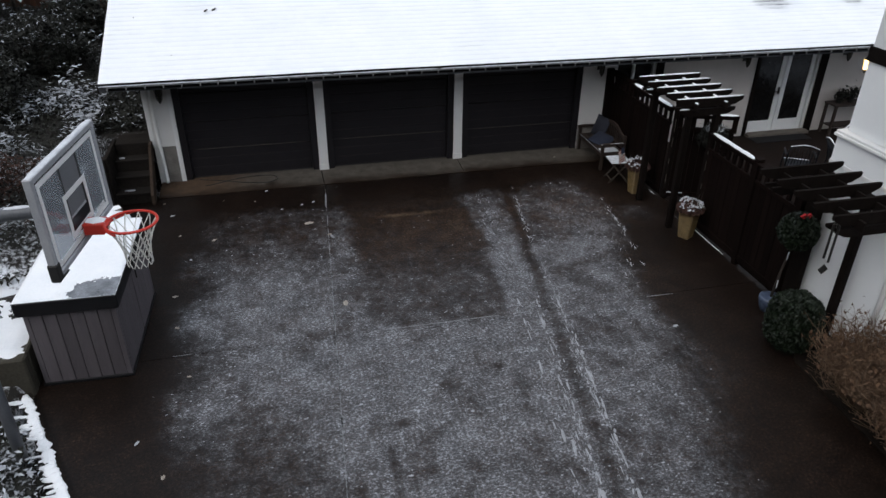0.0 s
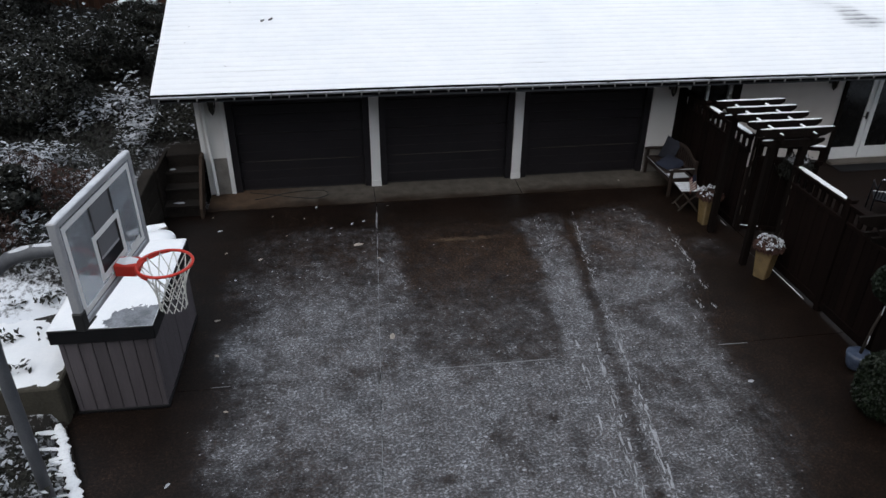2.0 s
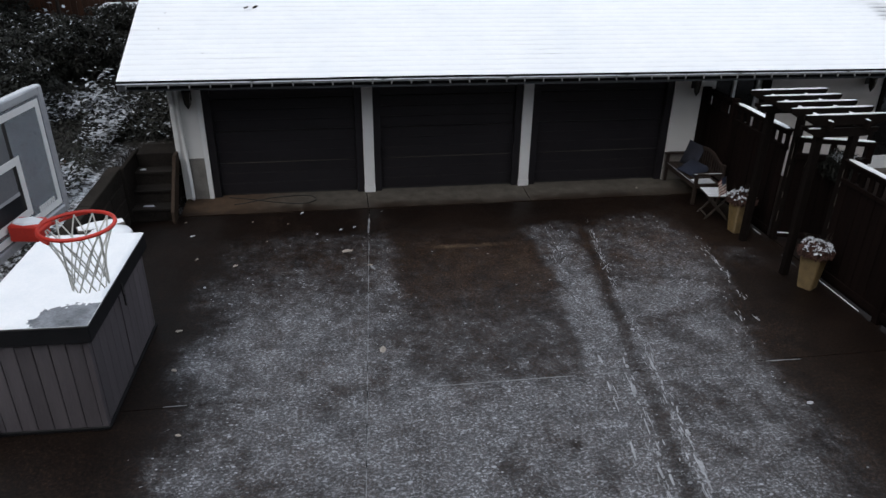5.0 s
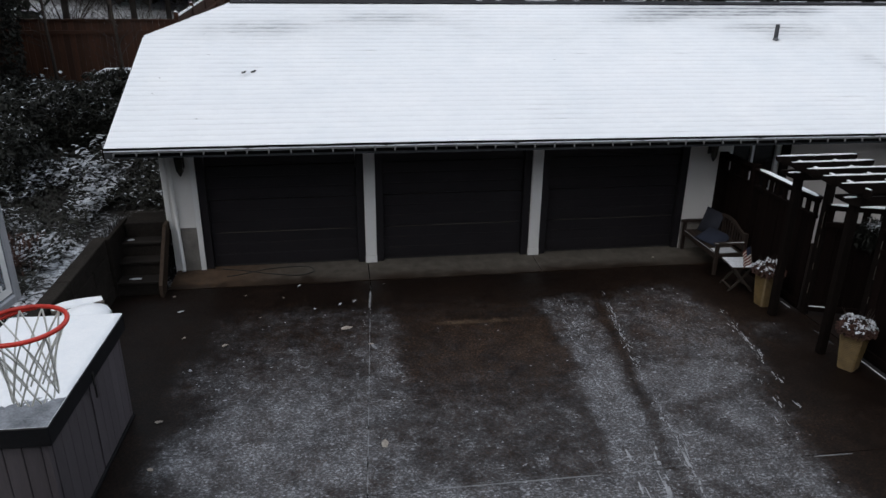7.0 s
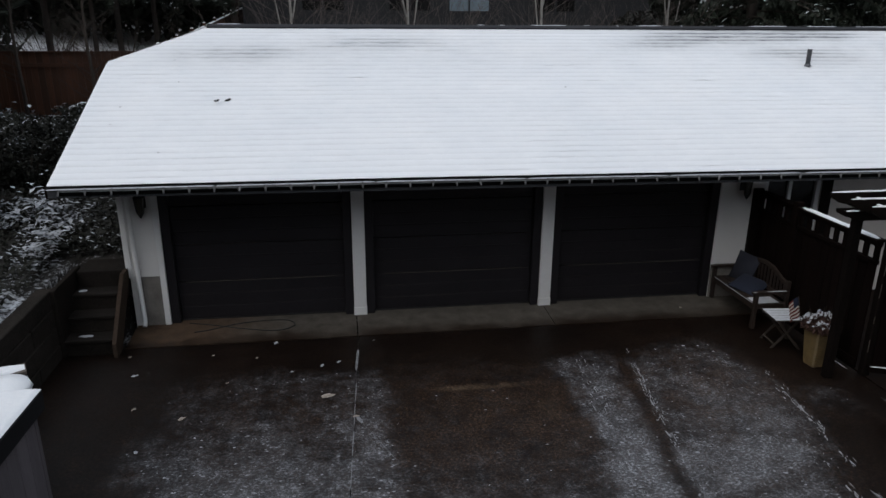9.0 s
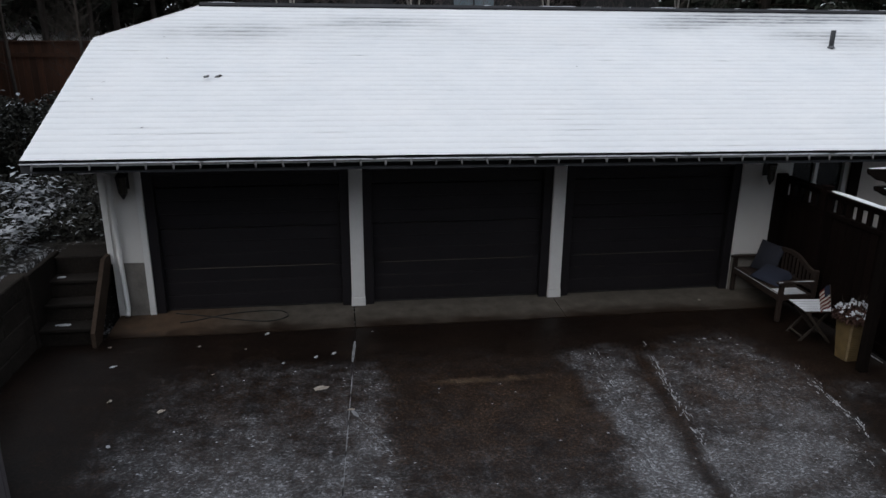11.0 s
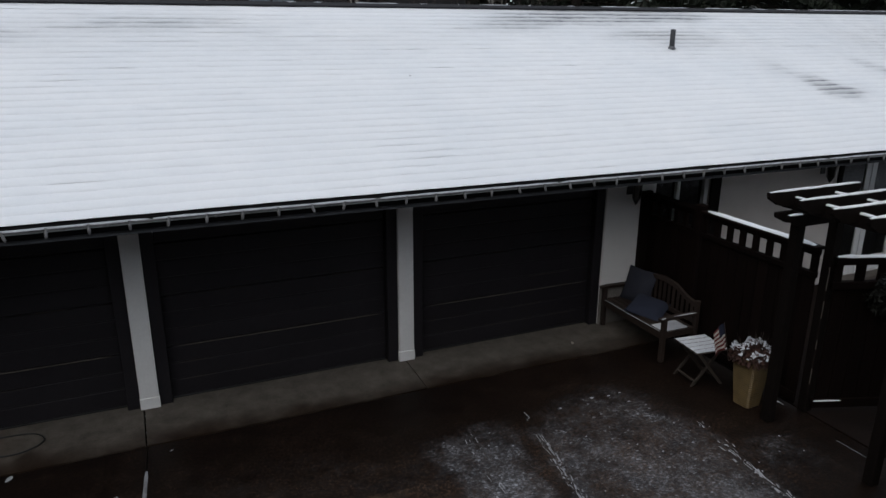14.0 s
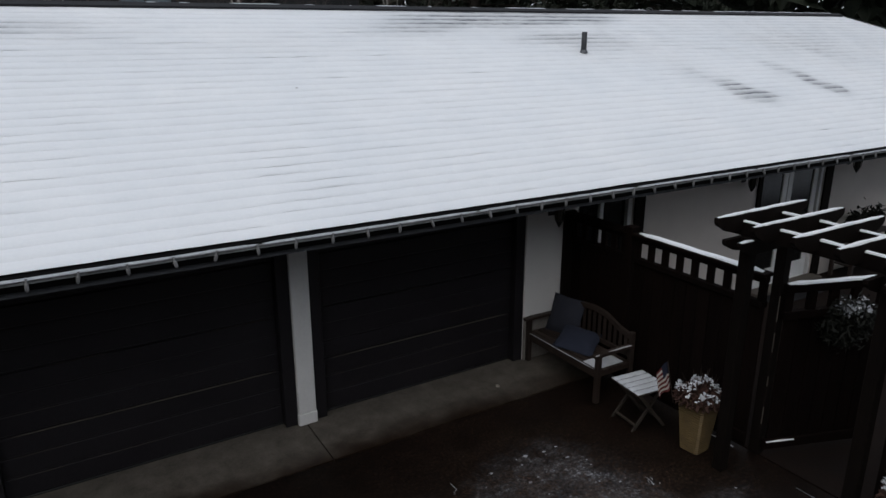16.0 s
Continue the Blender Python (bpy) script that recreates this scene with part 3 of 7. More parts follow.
def build_ground():
    xs = np.unique(np.concatenate([[-400, -150, -70, -40, -28], np.arange(-22, -4.2, 0.5), np.arange(-4.2, -1.0, 0.1), np.arange(-1, 24, 1.0), [28, 40, 70, 150, 400]]))
    ys = np.unique(np.concatenate([[-400, -150, -60, -30], np.arange(-16, 0, 1.0), np.arange(0, 30, 0.5), np.arange(30, 60, 2.0), [80, 150, 400]]))
    X, Y = np.meshgrid(xs, ys)
    Z = ground_z(X, Y)
    rough = np.array([noise.noise(Vector((a * 0.6, b * 0.6, 3))) for a, b in zip(X.ravel(), Y.ravel())]).reshape(X.shape)
    Z = Z + np.where((X < -4.0) | (Y > 22.5), rough * 0.12, 0)
    w = len(xs)
    i = (np.arange(len(ys) - 1)[:, None] * w + np.arange(w - 1)[None, :]).ravel()
    f = np.stack([i, i + 1, i + w + 1, i + w], 1)
    snowy = 0.30 + 0.30 * sm(24.5, 26.0, Y) - 0.25 * sm(13.0, 15.5, Y) * (1 - sm(24.0, 26.0, Y)) + 0.35 * sm(10.2, 9.2, Y) * sm(7.6, 8.0, Y)
    return tagged(raw("ground", np.stack([X, Y, Z], 2).reshape(-1, 3), f, SOIL, None, True, {"snowy": snowy.ravel()}), "dark winter soil with patches of thin snow", "ground", "", "structure")


build_ground()

# Court: concrete slabs with open joints, dusted with snow.
def joint_x(y):
    return 0.10 + 0.055 * (y - 6.2)


def rut_x(y):
    return 2.96 + 0.148 * (y - 5.0)


def bump_at(x, y, cx, cy, wx, wy):
    return np.exp(-((x - cx) / wx) ** 2 - ((y - cy) / wy) ** 2)


def snow_dust(x, y):
    """How much snow lies on the court at a place (0 to 1): wind-blown, swept by tyres, melted at the edges."""
    wob = np.array([noise.fractal(Vector((a * 0.9, b * 0.9, 2.0)), 0.7, 2.0, 4) for a, b in zip(x, y)])
    wob2 = np.array([noise.fractal(Vector((a * 2.6, b * 2.6, 9.0)), 0.7, 2.0, 3) for a, b in zip(x, y)])
    drag = np.array([noise.fractal(Vector((a * 1.6 + b * 0.9, b * 0.55 - a * 0.4, 5.0)), 0.7, 2.0, 3) for a, b in zip(x, y)])
    right = 4.92 + 0.25 * np.clip(y - 8.05, 0, 3.3) - 0.10 * np.clip(7.5 - y, 0, 1.0) - 0.36 * np.clip(6.5 - y, 0, 2.5)
    fade = 0.35 + 0.35 * sm(8.0, 6.0, y)
    d = sm(-2.20, -1.25, x + 0.35 * wob) * (1 - sm(-1, 1, (x - right + 0.25 * wob + 0.1 * wob2) / fade)) * sm(12.55, 11.9, y + 0.35 * wob)
    # broad drifts, thick and thin
    d = d * (0.76 + 0.38 * bump_at(x, y, -0.75, 8.7, 1.0, 1.2) + 0.25 * bump_at(x, y, 0.2, 7.0, 1.5, 0.9) + 0.26 * bump_at(x, y, 1.5, 7.2, 1.1, 0.75) + 0.30 * bump_at(x, y, 3.1, 8.5, 0.45, 0.9)
             + 0.20 * bump_at(x, y, 4.6, 8.6, 0.7, 1.0) - 0.12 * bump_at(x, y, 5.0, 11.6, 1.2, 1.1) + 0.25 * bump_at(x, y, 0.66, 11.4, 0.22, 0.5) + 0.22 * bump_at(x, y, 0.7, 5.9, 1.0, 0.8) + 0.25 * bump_at(x, y, 2.2, 5.5, 0.7, 0.9) + 0.22 * bump_at(x, y, 3.25, 11.0, 0.3, 0.9)
             + 0.14 * bump_at(x, y, 4.6, 10.6, 1.0, 1.0) + 0.18 * bump_at(x, y, 3.35, 11.9, 0.4, 0.5) - 0.22 * bump_at(x, y, 2.3, 6.7, 0.5, 0.5) - 0.28 * bump_at(x, y, -1.3, 5.6, 1.1, 0.9) - 0.15 * bump_at(x, y, -0.6, 11.2, 1.2, 0.6) - 0.20 * bump_at(x, y, -0.35, 9.95, 0.35, 0.12))
    d = d * (1 + 0.30 * wob + 0.35 * wob2 * sm(0.2, 0.7, d) + 0.40 * drag)
    bare = sm(0.62, 0.92, x + 0.14 * wob + 0.05 * wob2) * sm(3.12, 2.92, x + 0.10 * np.maximum(0, 10.6 - y) + 0.10 * wob) * sm(7.98, 8.22, y + 0.10 * (x - 1.6))
    d = d * (1 - bare * (0.46 + 0.38 * sm(9.0, 10.4, y + 0.5 * wob)))
    r = x - rut_x(y) + 0.03 * wob
    far = sm(12.4, 11.8, y)
    for off, wide, k, ya in ((0.0, 0.10, -0.55, -3), (0.0, 0.085, -0.75, 8.6), (-0.34, 0.16, 0.46, -3), (0.17, 0.05, 0.30, -3), (1.86, 0.06, 0.26, 9.0), (-0.66, 0.05, 0.20, 9.3), (-0.72, 0.07, -0.30, 2)):
        m = np.exp(-((r - off) / wide) ** 2) * far * sm(ya, ya + 0.8, y)
        d = d * (1 + k * m) if k < 0 else d + k * m * sm(-2, 4, y) * (0.7 + 0.9 * wob2) * (1 - 0.55 * sm(10.4, 11.6, y))
    # scuffs: two crossing tyre sweeps and a few scraped blots
    for a, c, wide, k in ((8.9, 0.32, 0.16, -0.4), (10.5, -0.24, 0.12, -0.3), (6.0, 0.55, 0.10, -0.3)):
        d = d * (1 + k * np.exp(-((y - a - c * (x - 3.4)) / wide) ** 2) * sm(3.6, 4.0, x) * sm(7, 5, x))
    for cx, cy, wx, wy in ((0.86, 6.16, 0.14, 0.06), (2.28, 6.95, 0.05, 0.10), (0.62, 5.55, 0.05, 0.28), (0.80, 5.45, 0.03, 0.25), (0.2, 5.1, 0.05, 0.3)):
        d = d * (1 - 0.85 * bump_at(x, y, cx, cy, wx, wy))
    d = d * (1 - 0.36 * sm(9.8, 11.6, y)) * (1 + 0.16 * sm(8.6, 8.0, y) * sm(0.4, 1.2, x)) * (1 - 0.22 * sm(9.0, 10.2, y) * sm(0.8, 0.2, x) - 0.22 * sm(10.4, 11.6, y) * sm(0.4, -0.1, x)) * (1 - 0.35 * sm(7.6, 5.8, y) * sm(0.3, -0.8, x))
    d = d + 0.34 * bump_at(x, y, 6.15, 10.75, 0.35, 0.30) * (0.7 + wob2)
    return np.clip(d * (0.85 + 0.15 * sm(-2, 7, y)), 0, 1)


def rusty(x, y):
    return np.clip(0.42 * sm(-1.9, -0.9, x) * sm(6.2, 5.2, x) * sm(12.4, 11.4, y) * sm(2, 6, y) + 0.75 * bump_at(x, y, 2.0, 11.2, 1.2, 1.1) + 3.0 * bump_at(x, y, 1.95, 11.62, 0.55, 0.05) + 0.7 * bump_at(x, y, 2.7, 10.9, 0.3, 0.6) + 0.95 * bump_at(x, y, 5.0, 11.3, 1.1, 1.2) + 0.06 * sm(5.2, 6.4, x) * sm(4, 7, y) + 0.06 * sm(-1.2, -2.2, x), 0, 2.2)


driveway = thing("driveway", pose(0, 0, 0), "wet dark concrete driveway dusted with thin snow", "driveway", "", "structure")


def slab(left, right, y0, y1, step):
    """One slab between two joint lines (left and right give x for y)."""
    ny = max(2, int((y1 - y0) / step))
    nx = max(2, int((right(y0) - left(y0)) / step))
    v = []
    for j in range(ny + 1):
        y = y0 + (y1 - y0) * j / ny
        for i in range(nx + 1):
            v.append((left(y) + (right(y) - left(y)) * i / nx, y, 0.0))
    v = np.array(v)
    n = len(v)
    i = (np.arange(ny)[:, None] * (nx + 1) + np.arange(nx)[None, :]).ravel()
    f = [tuple(q) for q in np.stack([i, i + 1, i + nx + 2, i + nx + 1], 1)]
    rim = [k for k in range(nx + 1)] + [k * (nx + 1) + nx for k in range(1, ny + 1)] + [ny * (nx + 1) + k for k in range(nx - 1, -1, -1)] + [k * (nx + 1) for k in range(ny - 1, 0, -1)]
    low = v[rim].copy()
    low[:, 2] = -0.10
    allv = np.concatenate([v, low])
    for k in range(len(rim)):
        q = (k + 1) % len(rim)
        f.append((rim[q], rim[k], n + k, n + q))
    d = snow_dust(allv[:, 0], allv[:, 1])
    return raw("slab", allv, f, DRIVE, driveway, False, {"dust": np.clip(d, 0, 1), "rust": rusty(allv[:, 0], allv[:, 1])})


J = 0.005
for y0, y1, st in ((-14, -2.4, 0.5), (-2.4, 2.8, 0.2), (2.8, 8.08, 0.06), (8.08, 13.28, 0.06)):
    slab(lambda y: float(court_edge(y)), lambda y: joint_x(y) - J, y0 + J, y1 - J, st)
    slab(lambda y: joint_x(y) + J, lambda y: 6.98, y0 + J, y1 - J, st)

joint_snow = bmesh.new()
for a in ((0.75, 8.09, 1.42, 8.085), (1.40, 8.085, 2.05, 8.08), (2.02, 8.08, 2.62, 8.075), (2.9, 8.07, 3.2, 8.07), (5.0, 8.06, 5.45, 8.05), (-2.0, 8.1, -1.75, 8.1)):
    snow_strip(joint_snow, a[0], a[1], 0.0, a[2], a[3], 0.019, 0.004)
snow_strip(joint_snow, 6.82, 10.28, 0.0, 6.82, 10.71, 0.010, 0.004)
snow_strip(joint_snow, joint_x(12.25) - 0.01, 12.25, 0.0, joint_x(12.85), 12.85, 0.035, 0.005)
for k in range(14):
    y = 4.2 + 0.56 * k
    snow_strip(joint_snow, joint_x(y), y, -0.003, joint_x(y + 0.5), y + 0.40 + 0.16 * random.random(), 0.010 + 0.006 * random.random(), 0.0035)
snow_strip(joint_snow, 0.40, 11.11, 0.0, 0.46, 10.97, 0.05, 0.006)
snow_strip(joint_snow, 0.46, 10.97, 0.0, 0.79, 10.21, 0.006, 0.002)
tagged(part("joint_snow", joint_snow, JOINTFROST), "thin lines of snow caught in the driveway joints", "snow", "", "stuff")

rut_snow = bmesh.new()
q = random.Random(17)
for off, ya, yb, n, wide in ((-0.20, 3.4, 7.8, 150, 0.050), (0.15, 3.6, 9.4, 190, 0.040), (0.13, 10.0, 12.3, 120, 0.028), (-0.52, 9.0, 12.2, 70, 0.06), (1.88, 8.9, 11.5, 120, 0.032), (1.60, 8.6, 10.4, 40, 0.06)):
    for k in range(n):
        y = ya + (yb - ya) * (k + q.random()) / n
        if noise.noise(Vector((off * 7, y * 2.1, 4))) < -0.12:
            continue
        x = rut_x(y) + off + q.gauss(0, wide)
        snow_strip(rut_snow, x, y, 0.0, x + 0.012 + q.gauss(0, 0.010), y + 0.02 + 0.12 * q.random() ** 2, 0.005 + 0.018 * q.random() ** 3, 0.003, q)
for off, n in ((-0.17, 46), (0.20, 52), (-0.42, 26)):
    for k in range(n):
        y = 2.6 + 5.8 * (k + q.random()) / n
        x = rut_x(y) + off + q.gauss(0, 0.030)
        run = 0.06 + 0.22 * q.random() ** 2
        snow_strip(rut_snow, x, y, 0.0, x + 0.15 * run + q.gauss(0, 0.010), y + run, 0.010 + 0.040 * q.random() ** 2, 0.003, q)
tagged(part("rut_snow", rut_snow, RUTFROST), "crumbs of snow along the tyre tracks", "snow", "", "stuff")

# Apron in front of the garage doors: three poured pieces, sloping up to the sill.
apron = thing("apron", pose(0, 0, 0), "worn bare concrete apron before the garage doors", "pavement", "", "structure")
for x0, x1 in ((-2.74, 0.47), (0.485, 3.44), (3.455, 6.9)):
    bm = bmesh.new()
    prism(bm, [(13.285, -0.1), (13.285, 0.008), (13.95, 0.035), (14.35, 0.035), (14.35, -0.1)], "x", x0, x1)
    part("slab", bm, APRON, apron)

# ---- garage building ----
WALL_Y, EAVE_Y, RIDGE_Y, RIDGE_Z = 14.0, 12.98, 17.37, 4.235
X_LEFT, X_RIGHT, HIP_Y, HIP_IN = -3.28, 19.0, 16.09, 1.43


def eave_z(x):
    return 2.405 - 0.0055 * np.maximum(0, np.asarray(x, dtype=float) - 1)


garage = thing("garage_building", pose(0, 0, 0), "long white stucco garage wing with snow-covered roof", "house")

# Front wall: piers between the doors, then the patio wall with its window and doors left open.
def wall_piece(x0, x1, z0=0.0, z1=2.30, y0=14.0, y1=14.22, mat=STUCCO, name="wall"):
    return part(name, boxes((x0, y0, z0, x1, y1, z1), bev=0.006), mat, garage)


wall_piece(-2.76, -2.262, 0.0)
for x0, x1 in ((0.45, 0.64), (3.37, 3.56)):
    part("pillar", boxes((x0, 13.985, 0.16, x1, 14.2, 2.3), (x0 - 0.006, 13.972, 0.03, x1 + 0.006, 14.2, 0.16), bev=0.006), WHITEPAINT, garage, "white painted timber pillar between garage doors")
wall_piece(6.262, 7.02)
wall_piece(7.02, 8.0, 0.0, 1.05, mat=SHADYSTUCCO)
wall_piece(8.0, 10.53, mat=SHADYSTUCCO)
wall_piece(12.22, 19.0, mat=SHADYSTUCCO)
part("foundation", boxes((-2.64, 13.985, 0.03, -2.345, 14.0, 0.80), bev=0.003), BLOCK, garage, "bare grey concrete foundation patch")
part("foundation", boxes((6.256, 13.983, 0.03, 6.93, 14.0, 0.60), bev=0.003), BLOCK, garage)
part("corner_board", boxes((-2.343, 13.98, 0.03, -2.262, 14.0, 2.3), (-2.80, 13.98, 0.80, -2.72, 14.02, 2.3), bev=0.004), WHITEPAINT, garage)
part("wall", boxes((-2.76, 14.22, 0.0, -2.56, 20.5, 2.55), bev=0.005), STUCCO, garage)
part("wall", boxes((-2.76, 20.5, 0.0, 19.0, 20.7, 2.3), bev=0.005), STUCCO, garage)
part("wall", boxes((18.8, 14.22, 0.0, 19.0, 20.5, 2.55), bev=0.005), STUCCO, garage)
part("lintel", boxes((-2.262, 14.0, 2.06, 6.262, 14.2, 2.3), bev=0.004), DOORBLACK, garage, "black timber band above the garage doors")
part("timber", boxes((8.0, 13.97, 0.0, 8.18, 14.0, 2.3), bev=0.004), TIMBER, garage, "dark timber upright on white stucco")
part("timber", boxes((12.22, 13.97, 0.0, 12.42, 14.0, 2.3), bev=0.004), TIMBER, garage)
part("timber", boxes((6.81, 13.935, 0.0, 6.97, 13.997, 1.86), bev=0.004), TIMBER, garage)
part("timber", boxes((10.53, 13.975, 0.0, 10.63, 14.0, 2.3), bev=0.004), TIMBER, garage)

# Garage doors: four sections each, ribbed, with dark jambs.
def garage_door(x0, x1):
    d = part("garage_door", boxes((x0 + 0.13, 14.02, 1.98, x1 - 0.13, 14.2, 2.06), bev=0.004), DOORBLACK, garage, "black sectional garage door, closed")
    for a in (x0, x1 - 0.13):
        part("jamb", boxes((a, 14.02, 0.03, a + 0.13, 14.2, 2.06), bev=0.004), DOORBLACK, d)
    a, b = x0 + 0.135, x1 - 0.135
    cuts = (0.05, 0.65, 1.23, 1.81, 1.975)
    for z, ztop in zip(cuts, cuts[1:]):
        m = 3 if ztop - z > 0.3 else 1
        h = (ztop - z - 0.01) / m
        face = [(14.16, z + 0.004)]
        for q in range(m):
            lo = z + 0.004 + q * h
            face += [(14.117, lo), (14.117, lo + 0.012), (14.112, lo + 0.016), (14.112, lo + h - 0.006), (14.117, lo + h - 0.002)]
        face += [(14.16, z + 0.004 + m * h)]
        bm = prism(bmesh.new(), face, "x", a, b)
        bmesh.ops.recalc_face_normals(bm, faces=bm.faces)
        part("panel", bm, DOORBLACK, d)
    part("weather_strip", boxes((a, 14.105, 0.036, b, 14.15, 0.052), bev=0.003), CABLE, d)
    q = random.Random(int(100 * x1))
    bm = bmesh.new()
    snow_strip(bm, a + 0.12, 14.110, 0.644, b - 0.08, 14.110, 0.013, 0.006, q)
    part("frost_line", bm, GREYWOOD, d)
    bm = bmesh.new()
    for z, share, wide in ((1.225, 0.7, 0.007), (0.245, 0.5, 0.005), (0.445, 0.4, 0.005), (0.84, 0.25, 0.004), (1.81, 0.3, 0.004)):
        x = a + 0.1
        while x < b - 0.4:
            run = q.uniform(0.12, 0.7)
            if q.random() < share:
                snow_strip(bm, x, 14.1115, z, min(b - 0.05, x + run), 14.1115, wide, 0.004, q)
            x += run + q.uniform(0.02, 0.2)
    part("frost_flecks", bm, TABLEWOOD, d)["kind"] = "stuff"


for x0, x1 in ((-2.262, 0.45), (0.64, 3.37), (3.56, 6.262)):
    garage_door(x0, x1)

# Patio window and glazed double door.
win = part("window", boxes((7.02, 14.02, 1.05, 7.08, 14.16, 2.3), (7.92, 14.02, 1.05, 8.0, 14.16, 2.3), (7.08, 14.02, 1.05, 7.92, 14.16, 1.12), (7.44, 14.03, 1.12, 7.50, 14.15, 2.3), bev=0.004), WHITEPAINT, garage, "white framed patio window with dark panes")
for a, b in ((7.08, 7.44), (7.50, 7.92)):
    part("pane", boxes((a, 14.08, 1.12, b, 14.09, 2.3), bev=0), DARKGLASS, win)
dbl = part("glazed_door", boxes((10.53, 14.02, 0.03, 10.59, 14.18, 2.3), (12.16, 14.02, 0.03, 12.22, 14.18, 2.3), (10.59, 14.03, 0.0, 12.16, 14.25, 0.06), bev=0.004), WHITEPAINT, garage, "white double glazed patio doors, closed")
part("sill", boxes((10.60, 13.80, 0.008, 12.26, 14.02, 0.075), bev=0.006), GREYWOOD, dbl, "grey weathered door sill")
for a, b in ((10.60, 11.365), (11.385, 12.15)):
    leaf = part("door_leaf", boxes((a, 14.06, 0.07, a + (0.06 if a < 11 else 0.11), 14.11, 2.3), (b - 0.11, 14.06, 0.07, b, 14.11, 2.3), (a + (0.06 if a < 11 else 0.11), 14.06, 0.07, b - 0.11, 14.11, 0.33), bev=0.004), WHITEPAINT, dbl)
    part("pane", boxes((a + 0.05, 14.08, 0.32, b - 0.10, 14.09, 2.3), bev=0), DARKGLASS, dbl)
part("door_handle", boxes((11.30, 14.02, 0.98, 11.33, 14.06, 1.14), (11.22, 14.02, 1.03, 11.33, 14.035, 1.05), bev=0.003), IRON, dbl)

# Roof body: front and rear slopes with clipped gable ends.
def roof_body():
    bm = bmesh.new()
    def ring(dz):
        h = 3.69
        return [bm.verts.new(p) for p in ((X_LEFT, EAVE_Y, float(eave_z(X_LEFT)) + dz), (X_RIGHT, EAVE_Y, float(eave_z(X_RIGHT)) + dz), (X_RIGHT, HIP_Y, h + dz), (X_RIGHT - HIP_IN, RIDGE_Y, RIDGE_Z + dz),
                (X_RIGHT, 18.65, h + dz), (X_RIGHT, 21.76, 2.4 + dz), (X_LEFT, 21.76, 2.4 + dz), (X_LEFT, 18.65, h + dz), (X_LEFT + HIP_IN, RIDGE_Y, RIDGE_Z + dz), (X_LEFT, HIP_Y, h + dz))]
    t, u = ring(-0.03), ring(-0.15)
    faces = ((0, 1, 2, 3, 8, 9), (6, 7, 8, 3, 4, 5), (2, 4, 3), (7, 9, 8))
    for f in faces:
        bm.faces.new([t[k] for k in f])
        bm.faces.new([u[k] for k in f][::-1])
    rim = (0, 1, 2, 4, 5, 6, 7, 9)
    for a, b in zip(rim, rim[1:] + rim[:1]):
        bm.faces.new((t[a], u[a], u[b], t[b]))
    return bm


roof = part("roof", roof_body(), SHINGLE, garage, "low gabled shingle roof with clipped ends under snow")
ROWS_UP = 34


def thin_snow(x, y):
    spots = ((6.2, 16.65, 0.9, 0.25, 0.75), (7.6, 17.05, 1.4, 0.28, 1.7), (9.6, 17.1, 1.0, 0.2, 1.1), (8.4, 16.4, 1.0, 0.2, 0.45), (10.95, 14.45, 0.42, 0.16, 2.0), (10.75, 14.75, 0.30, 0.24, 1.4), (10.35, 15.2, 0.35, 0.34, 0.6), (13.05, 14.5, 0.24, 0.16, 1.8), (12.75, 14.85, 0.22, 0.26, 1.2), (12.4, 15.3, 0.3, 0.3, 0.5), (-1.3, 16.35, 1.5, 0.42, 0.78), (1.2, 16.75, 1.3, 0.3, 0.80), (9.2, 16.2, 1.2, 0.5, 0.55), (14.5, 15.8, 1.5, 0.8, 0.30), (3.0, 16.3, 2.2, 0.4, 0.25))
    s = 0 * x
    for cx, cy, wx, wy, k in spots:
        s = s + k * np.exp(-((x - cx) / wx) ** 2 - ((y - cy) / wy) ** 2)
    return np.clip(s + 0.10 * sm(14.5, 17.0, y) + 0.42 * sm(7.0, 14.0, x) * sm(13.6, 16.6, y), 0, 1.3)


